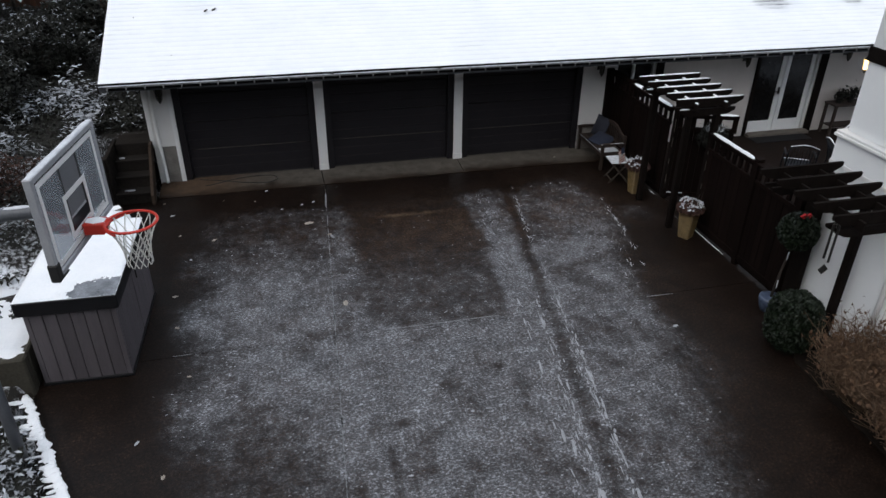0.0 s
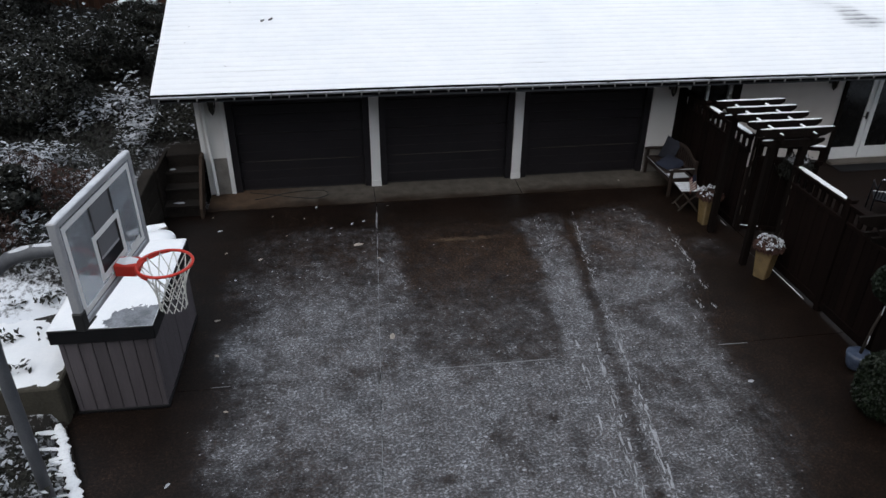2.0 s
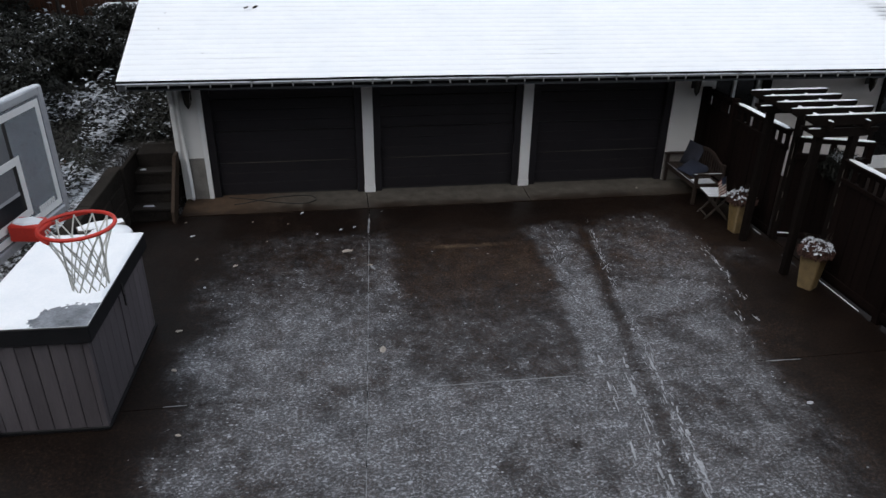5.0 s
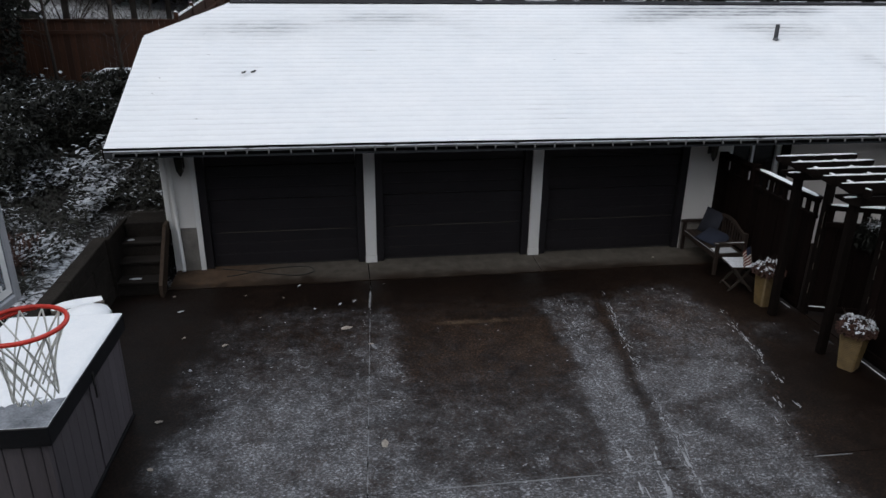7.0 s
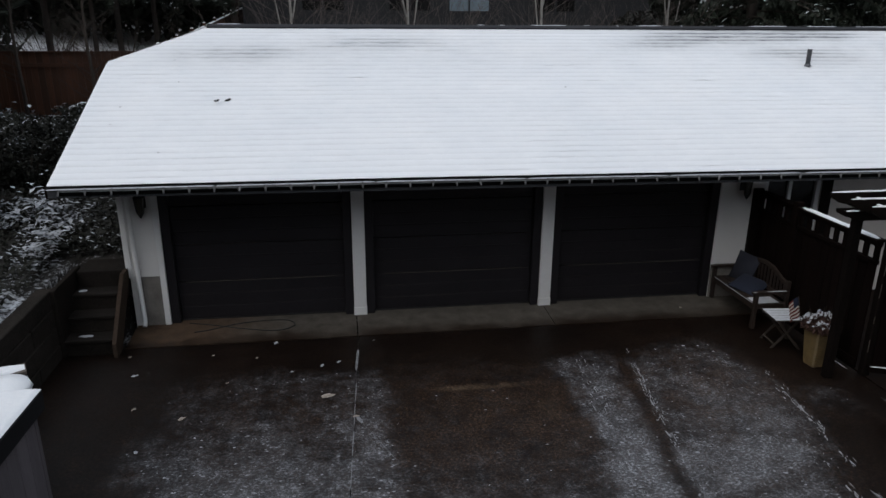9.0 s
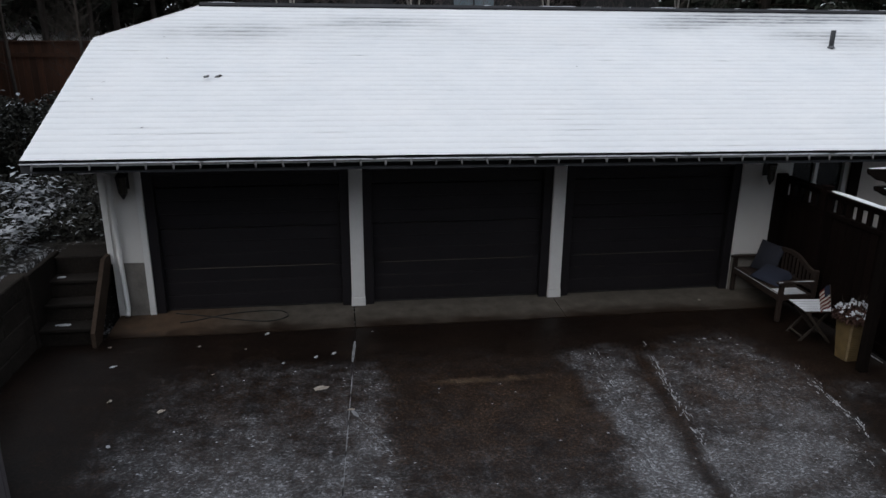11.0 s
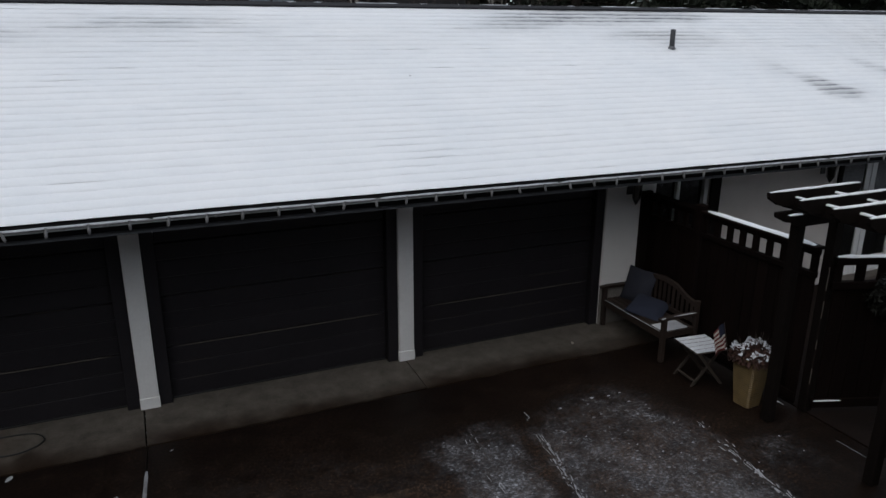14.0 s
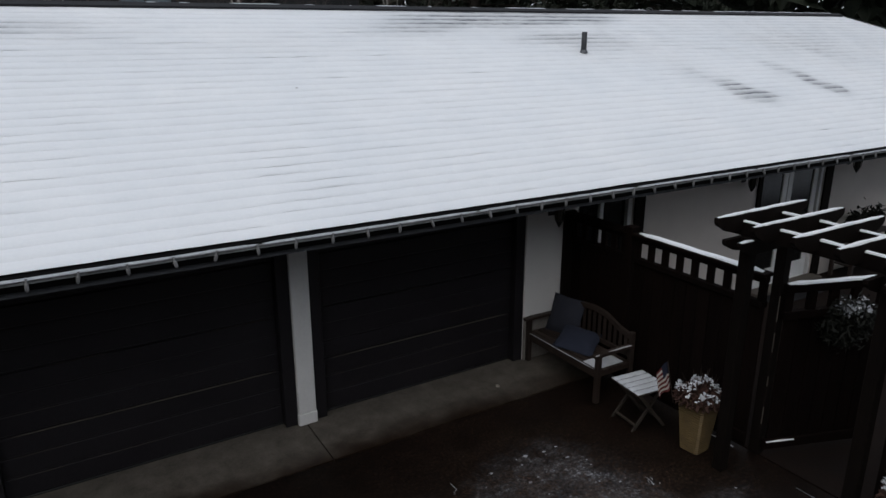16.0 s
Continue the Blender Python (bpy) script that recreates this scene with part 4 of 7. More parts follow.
def course(k):
    """One course of shingles with its snow; the lower edge stands proud of the course below."""
    v0, v1 = (k / ROWS_UP if k else 0.003), (k + 1) / ROWS_UP
    def ends(v):
        y = EAVE_Y + (RIDGE_Y - EAVE_Y) * v
        inn = max(0.0, (y - HIP_Y) / (RIDGE_Y - HIP_Y)) * HIP_IN
        return X_LEFT + inn, X_RIGHT - inn
    n = 320
    vs, edge, thin = [], [], []
    for row, (v, lift, e) in enumerate(((v0, -0.007, 1.0), (v0 + (v1 - v0) * 0.06, -0.003, 1.0), (v0 + (v1 - v0) * 0.35, 0.001, 0.6), (v1 + 0.25 * (v1 - v0), -0.010, 0.0))):
        a, b = ends(min(1.0, v))
        x = np.linspace(a, b, n + 1)
        wob = np.array([noise.noise(Vector((q * 1.7, k * 3.1, row * 0.3))) + 0.7 * noise.noise(Vector((q * 6.5, k * 5.3, row * 0.3))) for q in x])
        vv = v + (0.10 * wob / ROWS_UP if row < 2 and k > 0 else 0.0)
        vv = np.minimum(vv, 1.0)
        y = EAVE_Y + (RIDGE_Y - EAVE_Y) * vv
        z = eave_z(x) * (1 - vv) + RIDGE_Z * vv + lift + 0.004 * wob
        vs.append(np.stack([x, y + 0 * x, z], 1))
        edge.append(np.full(n + 1, e)); thin.append(thin_snow(x, y + 0 * x))
    vs = np.concatenate(vs)
    i = (np.arange(3)[:, None] * (n + 1) + np.arange(n)[None, :]).ravel()
    raw("course", vs, np.stack([i, i + 1, i + n + 2, i + n + 1], 1), ROOFSNOW, roof, True, {"edge": np.concatenate(edge), "thin": np.concatenate(thin)})


for k in range(ROWS_UP):
    course(k)
bm = bmesh.new()
prism(bm, [(RIDGE_Y - 0.10, RIDGE_Z - 0.045), (RIDGE_Y - 0.11, RIDGE_Z - 0.015), (RIDGE_Y, RIDGE_Z + 0.032), (RIDGE_Y + 0.11, RIDGE_Z - 0.015), (RIDGE_Y + 0.10, RIDGE_Z - 0.045)], "x", X_LEFT + HIP_IN - 0.05, X_RIGHT - HIP_IN + 0.05)
part("ridge_cap", bm, RIDGEDARK, roof, "dark ridge vent swept bare of snow")
for a, b in ((-1.8, -1.3), (2.9, 3.1), (3.3, 3.5), (3.9, 4.7), (4.9, 5.2), (5.6, 5.7), (6.0, 6.6), (6.9, 7.0), (7.6, 7.9), (8.3, 9.2), (9.5, 10.3), (10.6, 11.6), (11.8, 12.3), (12.4, 13.0), (13.3, 17.4)):
    part("ridge_snow", snow_strip(bmesh.new(), a, RIDGE_Y + 0.01, RIDGE_Z + 0.026, b, RIDGE_Y + 0.01, 0.05, 0.011), SLUSH, roof)
# Snow on the clipped end and the rear slope.
v = [(X_LEFT, HIP_Y, 3.70), (X_LEFT + HIP_IN, RIDGE_Y, RIDGE_Z + 0.01), (X_LEFT, 18.65, 3.70), (X_LEFT, 21.76, 2.41), (X_RIGHT, 21.76, 2.41), (X_RIGHT, 18.65, 3.70), (X_RIGHT - HIP_IN, RIDGE_Y, RIDGE_Z + 0.01), (X_RIGHT, HIP_Y, 3.70)]
raw("rear_snow", v, [(0, 1, 2), (1, 6, 5, 4, 3, 2), (6, 7, 5)], SNOW, roof)
# Eave: fascia, soffit, gutter and barge boards.
def along_eave(name, outline, mat, parent, label="", x0=X_LEFT, x1=X_RIGHT):
    """A moulding along the eave; outline gives y and the height above the eave."""
    bm = bmesh.new()
    xs = np.linspace(x0, x1, 12)
    rings = [[bm.verts.new((x, y, float(eave_z(x)) + z)) for y, z in outline] for x in xs]
    for r1, r2 in zip(rings, rings[1:]):
        for k in range(len(outline)):
            q = (k + 1) % len(outline)
            bm.faces.new((r1[k], r1[q], r2[q], r2[k]))
    bm.faces.new(rings[0]); bm.faces.new(rings[-1])
    return part(name, bm, mat, parent, label)


along_eave("soffit", [(13.06, -0.115), (14.0, -0.115), (14.0, -0.085), (13.06, -0.085)], TIMBER, garage, "dark stained eave soffit")
along_eave("fascia", [(13.02, -0.122), (13.055, -0.122), (13.055, -0.03), (13.02, -0.03)], TIMBER, garage)
along_eave("gutter", [(12.925, -0.034), (12.93, -0.075), (12.95, -0.12), (13.015, -0.12), (13.015, -0.03), (13.005, -0.03), (13.0, -0.105), (12.96, -0.105), (12.945, -0.07), (12.938, -0.032)], GUTTER, garage, "black metal gutter along the eave", X_LEFT + 0.14)
bm = bmesh.new()
for k in range(11):
    x = X_LEFT + 0.01 + k * 2.03
    snow_strip(bm, x, 12.932, float(eave_z(x)) - 0.036, x + 2.0, 12.934, 0.052, 0.010, random, float(eave_z(x + 2.0)) - 0.036)
tagged(part("gutter_frost", bm, FROST, garage), "", "", "", "stuff")
along_eave("frosted_lip", [(12.917, -0.034), (12.9185, -0.066), (12.9245, -0.066), (12.9235, -0.034)], LIPFROST, garage, "pale frosted gutter lip", X_LEFT + 0.14)
along_eave("drip_edge", [(12.962, -0.034), (12.962, -0.026), (13.06, 0.002), (13.06, -0.006)], GUTTER, garage, "black metal drip edge", X_LEFT + 0.01)
part("barge_board", prism(bmesh.new(), [(EAVE_Y, 2.25), (HIP_Y, 3.55), (HIP_Y, 3.66), (EAVE_Y, 2.37)], "x", X_LEFT - 0.025, X_LEFT - 0.002), TIMBER, garage)
part("gable_wall", prism(bmesh.new(), [(14.22, 2.25), (20.5, 2.25), (18.4, 3.5), (16.3, 3.5), (14.22, 2.75)], "x", -2.74, -2.58), STUCCO, garage)
# Soil stack on the roof.
stack = part("vent_pipe", tube(bmesh.new(), [(8.72, 15.9, 3.5), (8.72, 15.9, 3.90)], 0.040, 14), PIPEGREY, garage, "grey vent pipe through the roof", True)
part("flashing", tube(bmesh.new(), [(8.72, 15.9, 3.605), (8.72, 15.9, 3.65)], [0.065, 0.043], 14), POLE, stack)
# Downspout at the corner.
part("downspout", tube(bmesh.new(), [(-2.66, 13.02, 2.26), (-2.65, 13.6, 2.16), (-2.64, 13.92, 2.02), (-2.64, 13.94, 1.3), (-2.615, 13.94, 0.16), (-2.60, 13.84, 0.09)], 0.034, 10), WHITEPAINT, garage, "white downspout at the garage corner", True)

# ---- string of lights along the gutter ----
lights = thing("string_lights", pose(0, 12.918, 2.362), "unlit string of small lights clipped along the gutter", "string lights")
bm = bmesh.new()
pts = []
for k in range(0, 71 * 4):
    x = -3.124 + k * 0.3106 / 4
    sag = -0.005 * math.sin(math.pi * (k % 4) / 4)
    pts.append((x, -0.004, float(eave_z(x)) - 2.405 + 0.004 + sag))
part("wire", tube(bm, pts, 0.006, 5), BULB, lights, "pale wire")
bulb = bmesh.new()
tube(bulb, [(0, 0, 0.012), (0, -0.003, -0.020), (0, -0.005, -0.030), (0, -0.008, -0.062), (0, -0.010, -0.078)], [0.010, 0.011, 0.015, 0.013, 0.003], 8)
bulb_ob = part("bulb", bulb, BULB, lights)
for k in range(71):
    x = -3.124 + k * 0.3106
    b = bulb_ob if k == 0 else bulb_ob.copy()
    if k:
        scene.collection.objects.link(b)
    b.location = (x, -0.004, float(eave_z(x)) - 2.405 + 0.002)
    b.rotation_euler = (random.uniform(-0.2, 0.2), random.uniform(-0.25, 0.25), 0)

# ---- main house beside the court ----
house = thing("main_house", pose(7.1, 7.5, 0), "white two-storey stucco house with dark timber trim", "house")
part("lower_wall", boxes((0.0, -16, 0, 7, 0, 2.70), bev=0.01), HOUSEWHITE, house)
part("upper_wall", boxes((0.07, -16, 2.78, 7, -0.07, 5.6), bev=0.01), HOUSEWHITE, house)
part("ledge", boxes((-0.05, -16.05, 2.70, 7.05, 0.015, 2.745), (-0.03, -16.03, 2.745, 7.03, 0.008, 2.78), bev=0.008), WHITEPAINT, house, "white moulded ledge between storeys")
part("band", boxes((-0.012, -16, 2.30, 0.0, 0, 2.36), bev=0.004), WHITEPAINT, house)
part("timber_band", boxes((0.035, -16, 3.72, 0.07, -0.06, 3.90), bev=0.006), TIMBER, house, "dark timber band")
part("timber_post", boxes((0.035, -0.85, 3.90, 0.07, -0.67, 5.6), bev=0.006), TIMBER, house)
part("roof", boxes((-0.7, -17, 5.6, 7.8, 0.8, 5.75), bev=0.01), SHINGLE, house)
part("downpipe", tube(bmesh.new(), [(-0.05, -1.55, 0.1), (-0.05, -1.55, 2.65)], 0.035, 8), WHITEPAINT, house, "", True)

# ---- patio ----
patio = thing("patio", pose(0, 0, 0), "brown paved patio between garage wing and house", "patio", "", "structure")
part("bed", boxes((7.0, 7.55, -0.1, 14.2, 13.99, 0.006), bev=0), DECK, patio)

# ---- fence beside the court, built of capped panels with a slatted top band ----
FX = 6.93


def fence_panel(y0, y1, snow=True):
    """A tall dark panel from y0 to y1: boards, rails, a row of small openings, a cap."""
    f = thing("fence", pose(FX, y0, 0), "dark stained board fence panel with slatted top band", "fence", "fence round the patio")
    w = y1 - y0
    nb = max(2, round(w / 0.145))
    for k in range(nb):
        part("board", boxes((-0.012 + 0.004 * (k % 2), k * w / nb + 0.003, 0.06, 0.012 + 0.004 * (k % 2), (k + 1) * w / nb - 0.003, 1.50), bev=0.003), FENCEWOOD, f)
    part("rail", boxes((-0.035, 0, 1.50, 0.035, w, 1.56), bev=0.004), FENCEWOOD, f)
    part("rail", boxes((-0.035, 0, 0.10, -0.013, w, 0.20), bev=0.004), FENCEWOOD, f)
    part("rail", boxes((-0.035, 0, 1.74, 0.035, w, 1.80), bev=0.004), FENCEWOOD, f)
    ns = max(2, round(w / 0.19))
    for k in range(ns + 1):
        y = k * (w - 0.075) / ns
        part("baluster", boxes((-0.02, y, 1.56, 0.02, y + 0.075, 1.74), bev=0.003), FENCEWOOD, f)
    part("cap", boxes((-0.075, -0.005, 1.80, 0.075, w + 0.005, 1.835), bev=0.006), FENCEWOOD, f)
    if snow:
        bm = bmesh.new()
        snow_strip(bm, 0.0, 0.05, 1.833, 0.0, w - 0.05, 0.10, 0.020)
        part("snow_cap", bm, SNOW, f, "thin snow on the cap")
        part("foot_snow", snow_strip(bmesh.new(), -0.03, 0.1 if w > 1.5 else 0.25, 0.0, -0.03, 0.35 if w > 1.5 else w, 0.012, 0.008), SNOW, f)
    return f


def fence_post(y):
    p = thing("fence_post", pose(FX, y, 0), "dark square fence post", "post", "fence posts")
    part("shaft", boxes((-0.05, -0.05, 0, 0.05, 0.05, 1.86), bev=0.006), FENCEWOOD, p)
    part("cap", boxes((-0.06, -0.06, 1.86, 0.06, 0.06, 1.89), bev=0.008), FENCEWOOD, p)


for a, b, s in ((13.05, 13.93, False), (11.33, 12.93, True), (8.72, 9.98, True), (7.64, 8.62, False)):
    fence_panel(a, b, s)
for y in (13.0, 8.67, 7.58):
    fence_post(y)

# ---- arbors: four posts, cross beams, purlins and five shaped rafters with snow ----
def ogee(a, b, z0, z1):
    """Side outline of a beam with cut ends from a to b."""
    h = z1 - z0
    return [(a + 0.20, z0), (a + 0.13, z0 + 0.10 * h), (a + 0.07, z0 + 0.35 * h), (a + 0.015, z0 + 0.55 * h), (a, z0 + 0.75 * h), (a, z1), (b, z1), (b, z0 + 0.75 * h), (b - 0.015, z0 + 0.55 * h), (b - 0.07, z0 + 0.35 * h), (b - 0.13, z0 + 0.10 * h), (b - 0.20, z0)]


def arbor(m, label, posts, snow=True):
    """Local origin: ground under the middle of the rafters; rafters run along x."""
    a = thing("arbor", m, label, "arbor", "arbors over the gates")
    for x, y in posts:
        part("post", boxes((x - 0.05, y - 0.05, 0, x + 0.05, y + 0.05, 2.26), bev=0.006), TIMBER, a)
        if snow and x > 0:
            q = random.Random(int(y * 100))
            for z in (0.35, 0.75, 1.1, 1.4):
                part("snow_edge", boxes((x - 0.054, y - 0.056, z, x - 0.047, y - 0.048, z + q.uniform(0.06, 0.26)), bev=0.002), GREYWOOD, a)
    for y in (0.585, -0.585):
        for q in (-0.07, 0.07):
            part("beam", prism(bmesh.new(), ogee(-0.52, 0.52, 2.14, 2.26), "y", y + q - 0.02, y + q + 0.02), TIMBER, a)
        if snow:
            bm = bmesh.new()
            snow_strip(bm, -0.51, y - 0.07, 2.26, -0.34, y - 0.07, 0.05, 0.016)
            part("snow_cap", bm, SNOW, a)
    for x in (-0.27, 0.27):
        part("purlin", boxes((x - 0.02, -0.80, 2.262, x + 0.02, 0.80, 2.385), bev=0.005), TIMBER, a)
        if snow:
            bm = bmesh.new()
            snow_strip(bm, x, -0.79, 2.383, x, 0.79, 0.045, 0.016)
            part("snow_cap", bm, SNOW, a)
    for k in range(5):
        y = -0.68 + 0.34 * k
        part("rafter", prism(bmesh.new(), ogee(-0.62, 0.62, 2.31, 2.455), "y", y - 0.02, y + 0.02), TIMBER, a)
        if snow:
            bm = bmesh.new()
            snow_strip(bm, -0.61, y, 2.453, 0.61, y, 0.045, 0.016)
            part("snow_cap", bm, SNOW, a)
    return a


arbor(pose(6.76, 10.68, 0), "dark timber arbor over the open gate, rafters capped with snow", ((-0.28, 0.585), (0.25, 0.585), (-0.28, -0.585), (0.25, -0.585)))
low = arbor(pose(6.38, 6.48, 0), "dark timber arbor beside the white house wall", ((0.57, 0.05), (0.57, 0.80)), False)
part("side_board", boxes((0.55, 0.855, 0.0, 0.60, 1.03, 2.2), bev=0.004), TIMBER, low)

# ---- gate, standing open inwards ----
gate = thing("gate", pose(7.0, 11.2, 0, 0, 0, -20), "dark board gate standing open, hung with a wreath", "gate")
GW = 1.08
for k in range(7):
    part("board", boxes((0.03 + k * (GW - 0.06) / 7 + 0.003, -0.012, 0.08, 0.03 + (k + 1) * (GW - 0.06) / 7 - 0.003, 0.012, 1.42), bev=0.003), FENCEWOOD, gate)
for z0, z1 in ((0.08, 0.18), (1.42, 1.50), (1.68, 1.76)):
    part("rail", boxes((0.0, -0.035, z0, GW, 0.035, z1), bev=0.004), FENCEWOOD, gate)
for x in (0.0, 0.24, 0.47, 0.70, GW - 0.09):
    part("baluster", boxes((x, -0.02, 1.50, x + 0.09, 0.02, 1.68), bev=0.003), FENCEWOOD, gate)
part("snow_cap", snow_strip(bmesh.new(), 0.02, 0, 1.758, GW - 0.02, 0, 0.075, 0.022), SNOW, gate)
part("snow_ledge", snow_strip(bmesh.new(), 0.0, -0.05, 0.17, 0.30, -0.05, 0.03, 0.012), SNOW, gate)


def wreath(m, label):
    """A dense evergreen bunch on a twig ring in the local x-z plane, with snow on its upper side."""
    g = np.random.default_rng(5)
    w = thing("wreath", m, label, "wreath")
    a = g.uniform(0, 2 * np.pi, 2200)
    r = np.abs(0.13 + g.normal(0, 0.06, 2200))
    p = np.stack([r * np.cos(a) * 1.1, g.normal(-0.07, 0.05, 2200), r * np.sin(a) - 0.03], 1)
    v, f = leaves(p, 0.022, 6, 0.1, 4.0)
    raw("foliage", v, f, LEAF, w)
    part("ring", tube(bmesh.new(), [(0.13 * math.cos(t * math.pi / 10), 0, 0.13 * math.sin(t * math.pi / 10)) for t in range(21)], 0.02, 6), TWIG, w)
    a = g.uniform(0.5, 2.6, 260)
    r = np.abs(0.14 + g.normal(0, 0.045, 260))
    v, f = leaves(np.stack([r * np.cos(a), g.normal(-0.10, 0.04, 260), r * np.sin(a)], 1), 0.018, 3, 0.5, 3.2)
    raw("snow_dusting", v, f, SLUSH, w)
    return w


wreath(pose(7.60, 10.97, 1.40, 0, 0, -20), "evergreen wreath dusted with snow on the open gate")

# ---- topiary tree in a glazed pot by the fence post ----
topiary = thing("topiary_tree", pose(6.62, 7.33, 0), "clipped green topiary ball on a slim trunk in a blue pot", "topiary")
part("pot", tube(bmesh.new(), [(0, 0, 0), (0, 0, 0.05), (0, 0, 0.20), (0, 0, 0.245), (0, 0, 0.25)], [0.10, 0.13, 0.165, 0.16, 0.12], 18), POTGLAZE, topiary, "blue and white glazed pot", True)
part("trunk", tube(bmesh.new(), [(0, 0, 0.22), (0.02, -0.03, 0.7), (0.06, -0.09, 1.25)], [0.022, 0.018, 0.015], 8), BARK, topiary, "", True)
for z in (0.42, 0.92):
    part("snow_edge", boxes((-0.012 + 0.03 * z, -0.020 - 0.07 * z, z, 0.002 + 0.03 * z, -0.008 - 0.07 * z, z + 0.14), bev=0.004), SLUSH, topiary)
g = np.random.default_rng(15)
d = g.normal(0, 1, (4200, 3))
d /= np.linalg.norm(d, axis=1)[:, None]
v, f = leaves(d * (0.27 * (1 - 0.35 * g.uniform(0, 1, 4200) ** 2))[:, None] + np.array([0.06, -0.10, 1.40]), 0.034, 7, 0.2, 1.7)
raw("crown", v, f, TOPIARY, topiary)
bm = bmesh.new()
for q in (-1, 1):
    tube(bm, [(0.06, -0.15, 1.66), (0.06 + q * 0.045, -0.18, 1.70), (0.06 + q * 0.08, -0.16, 1.67), (0.06 + q * 0.04, -0.17, 1.64), (0.06, -0.15, 1.66)], [0.014, 0.02, 0.018, 0.016, 0.014], 6)
part("bow", bm, REDCLOTH, topiary, "small red bow", True)

# ---- basketball hoop ----
hoop = thing("basketball_hoop", pose(-2.07, 6.17, 0, 0, 0, -8.3), "basketball hoop with clear backboard, orange rim and snow", "basketball hoop")
BW, B0, B1 = 0.70, 2.87, 3.79
board = part("backboard", boxes((-0.012, -BW + 0.05, B0 + 0.05, 0.0, BW - 0.05, B1 - 0.05), bev=0), CLEAR, hoop, "milky clear backboard")
part("board_frame", boxes((-0.055, -BW, B0, 0.012, -BW + 0.055, B1), (-0.055, BW - 0.055, B0, 0.012, BW, B1), (-0.055, -BW + 0.055, B0, 0.012, BW - 0.055, B0 + 0.055), (-0.055, -BW + 0.055, B1 - 0.055, 0.012, BW - 0.055, B1), bev=0.008), ALU, hoop)
def frame_of(y0, y1, z0, z1, w, x0=0.001, x1=0.004):
    return boxes((x0, y0, z0, x1, y0 + w, z1), (x0, y1 - w, z0, x1, y1, z1), (x0, y0 + w, z0, x1, y1 - w, z0 + w), (x0, y0 + w, z1 - w, x1, y1 - w, z1), bev=0)
part("border", frame_of(-BW + 0.075, BW - 0.075, B0 + 0.075, B1 - 0.075, 0.045), WHITEPAINT, board)
part("target_square", frame_of(-0.255, 0.255, 3.02, 3.43, 0.05), WHITEPAINT, board, "white target square")
bm = bmesh.new()
for k in range(8):
    box(bm, 0.001, 0.34 + k * 0.026, 2.985 + 0.004 * (k % 2), 0.004, 0.358 + k * 0.026, 3.03)
part("brand_mark", bm, WHITEPAINT, board)
part("corner_pad", boxes((-0.062, -BW - 0.012, B0 - 0.018, 0.02, -BW + 0.07, B0 + 0.15), (-0.062, -BW + 0.07, B0 - 0.018, 0.02, -BW + 0.20, B0 - 0.001), bev=0.01), CABLE, hoop, "black rubber corner pad")
part("back_strip", boxes((-0.03, -0.175, 3.21, 0.0005, 0.165, B1 - 0.07), bev=0), BACKGREY, hoop, "grey steel strip behind the clear board")
part("strip_lip", prism(bmesh.new(), [(-0.18, 3.19), (0.17, 3.185), (0.17, 3.21), (-0.18, 3.21)], "x", -0.03, 0.0008), ALU, hoop)
part("back_plate", boxes((-0.03, -0.175, 3.07, 0.0006, 0.165, 3.186), bev=0), DARKSTEEL, hoop, "dark steel plate behind the clear board")
for y, w in ((-0.187, 0.011), (0.185, 0.018)):
    part("back_brace", boxes((-0.06, y - w, 3.07, 0.0007, y + w, B1 - 0.07), bev=0), IRON, hoop)
part("mount", boxes((-0.20, -0.19, 3.04, -0.062, 0.19, 3.38), bev=0.01), IRON, hoop)
part("snow_cap", snow_strip(bmesh.new(), -0.02, -BW, B1, -0.02, BW, 0.062, 0.010), SLUSH, hoop)
R = 0.2286
ring = [(0.42 + R * math.cos(t * math.pi / 18), R * math.sin(t * math.pi / 18), 3.05) for t in range(37)]
bm = tube(bmesh.new(), ring, 0.0135, 8, False)
prism(bm, [(0.42 - 0.20, -0.07), (0.42 - 0.20, 0.07), (0.20, 0.10), (0.20, -0.10)], "z", 3.02, 3.048)
rim = part("rim", bm, RED, hoop, "orange steel rim", True)
part("bracket", boxes((0.013, -0.08, 2.96, 0.20, 0.08, 3.075), bev=0.012), RED, rim)
part("snow_cap", snow_strip(bmesh.new(), 0.03, 0, 3.074, 0.20, 0, 0.15, 0.02), SNOW, rim)
bm = tube(bmesh.new(), [(0.42 + (R + 0.004) * math.cos(t), (R + 0.004) * math.sin(t), 3.03 - 0.012 * math.sin(3 * t)) for t in [math.pi * (0.55 + 0.07 * k) for k in range(13)]], 0.012, 6)
part("spring_lip", bm, RED, rim, smooth=True)
bm = bmesh.new()
def net_at(a, q):
    rr = 0.222 * (1 - q) ** 1.0 + 0.115 * q - 0.035 * math.sin(math.pi * q)
    return (0.42 + rr * math.cos(a), rr * math.sin(a), 3.04 - 0.43 * q)
for k in range(12):
    for s in (-1, 1):
        tube(bm, [net_at(2 * math.pi * k / 12 + s * q * 1.25 * (0.6 + 0.4 * q), q) for q in [j / 9 for j in range(10)]], 0.0052, 4, False)
part("net", bm, CORD, hoop, "white cord net")
pole = [(-1.33, 0.0, 0.0), (-1.325, 0, 1.0), (-1.31, 0, 2.0), (-1.28, 0, 2.40), (-1.21, 0, 2.70), (-1.08, 0, 2.94), (-0.88, 0, 3.09), (-0.65, 0, 3.16), (-0.40, 0, 3.18), (-0.19, 0, 3.18)]
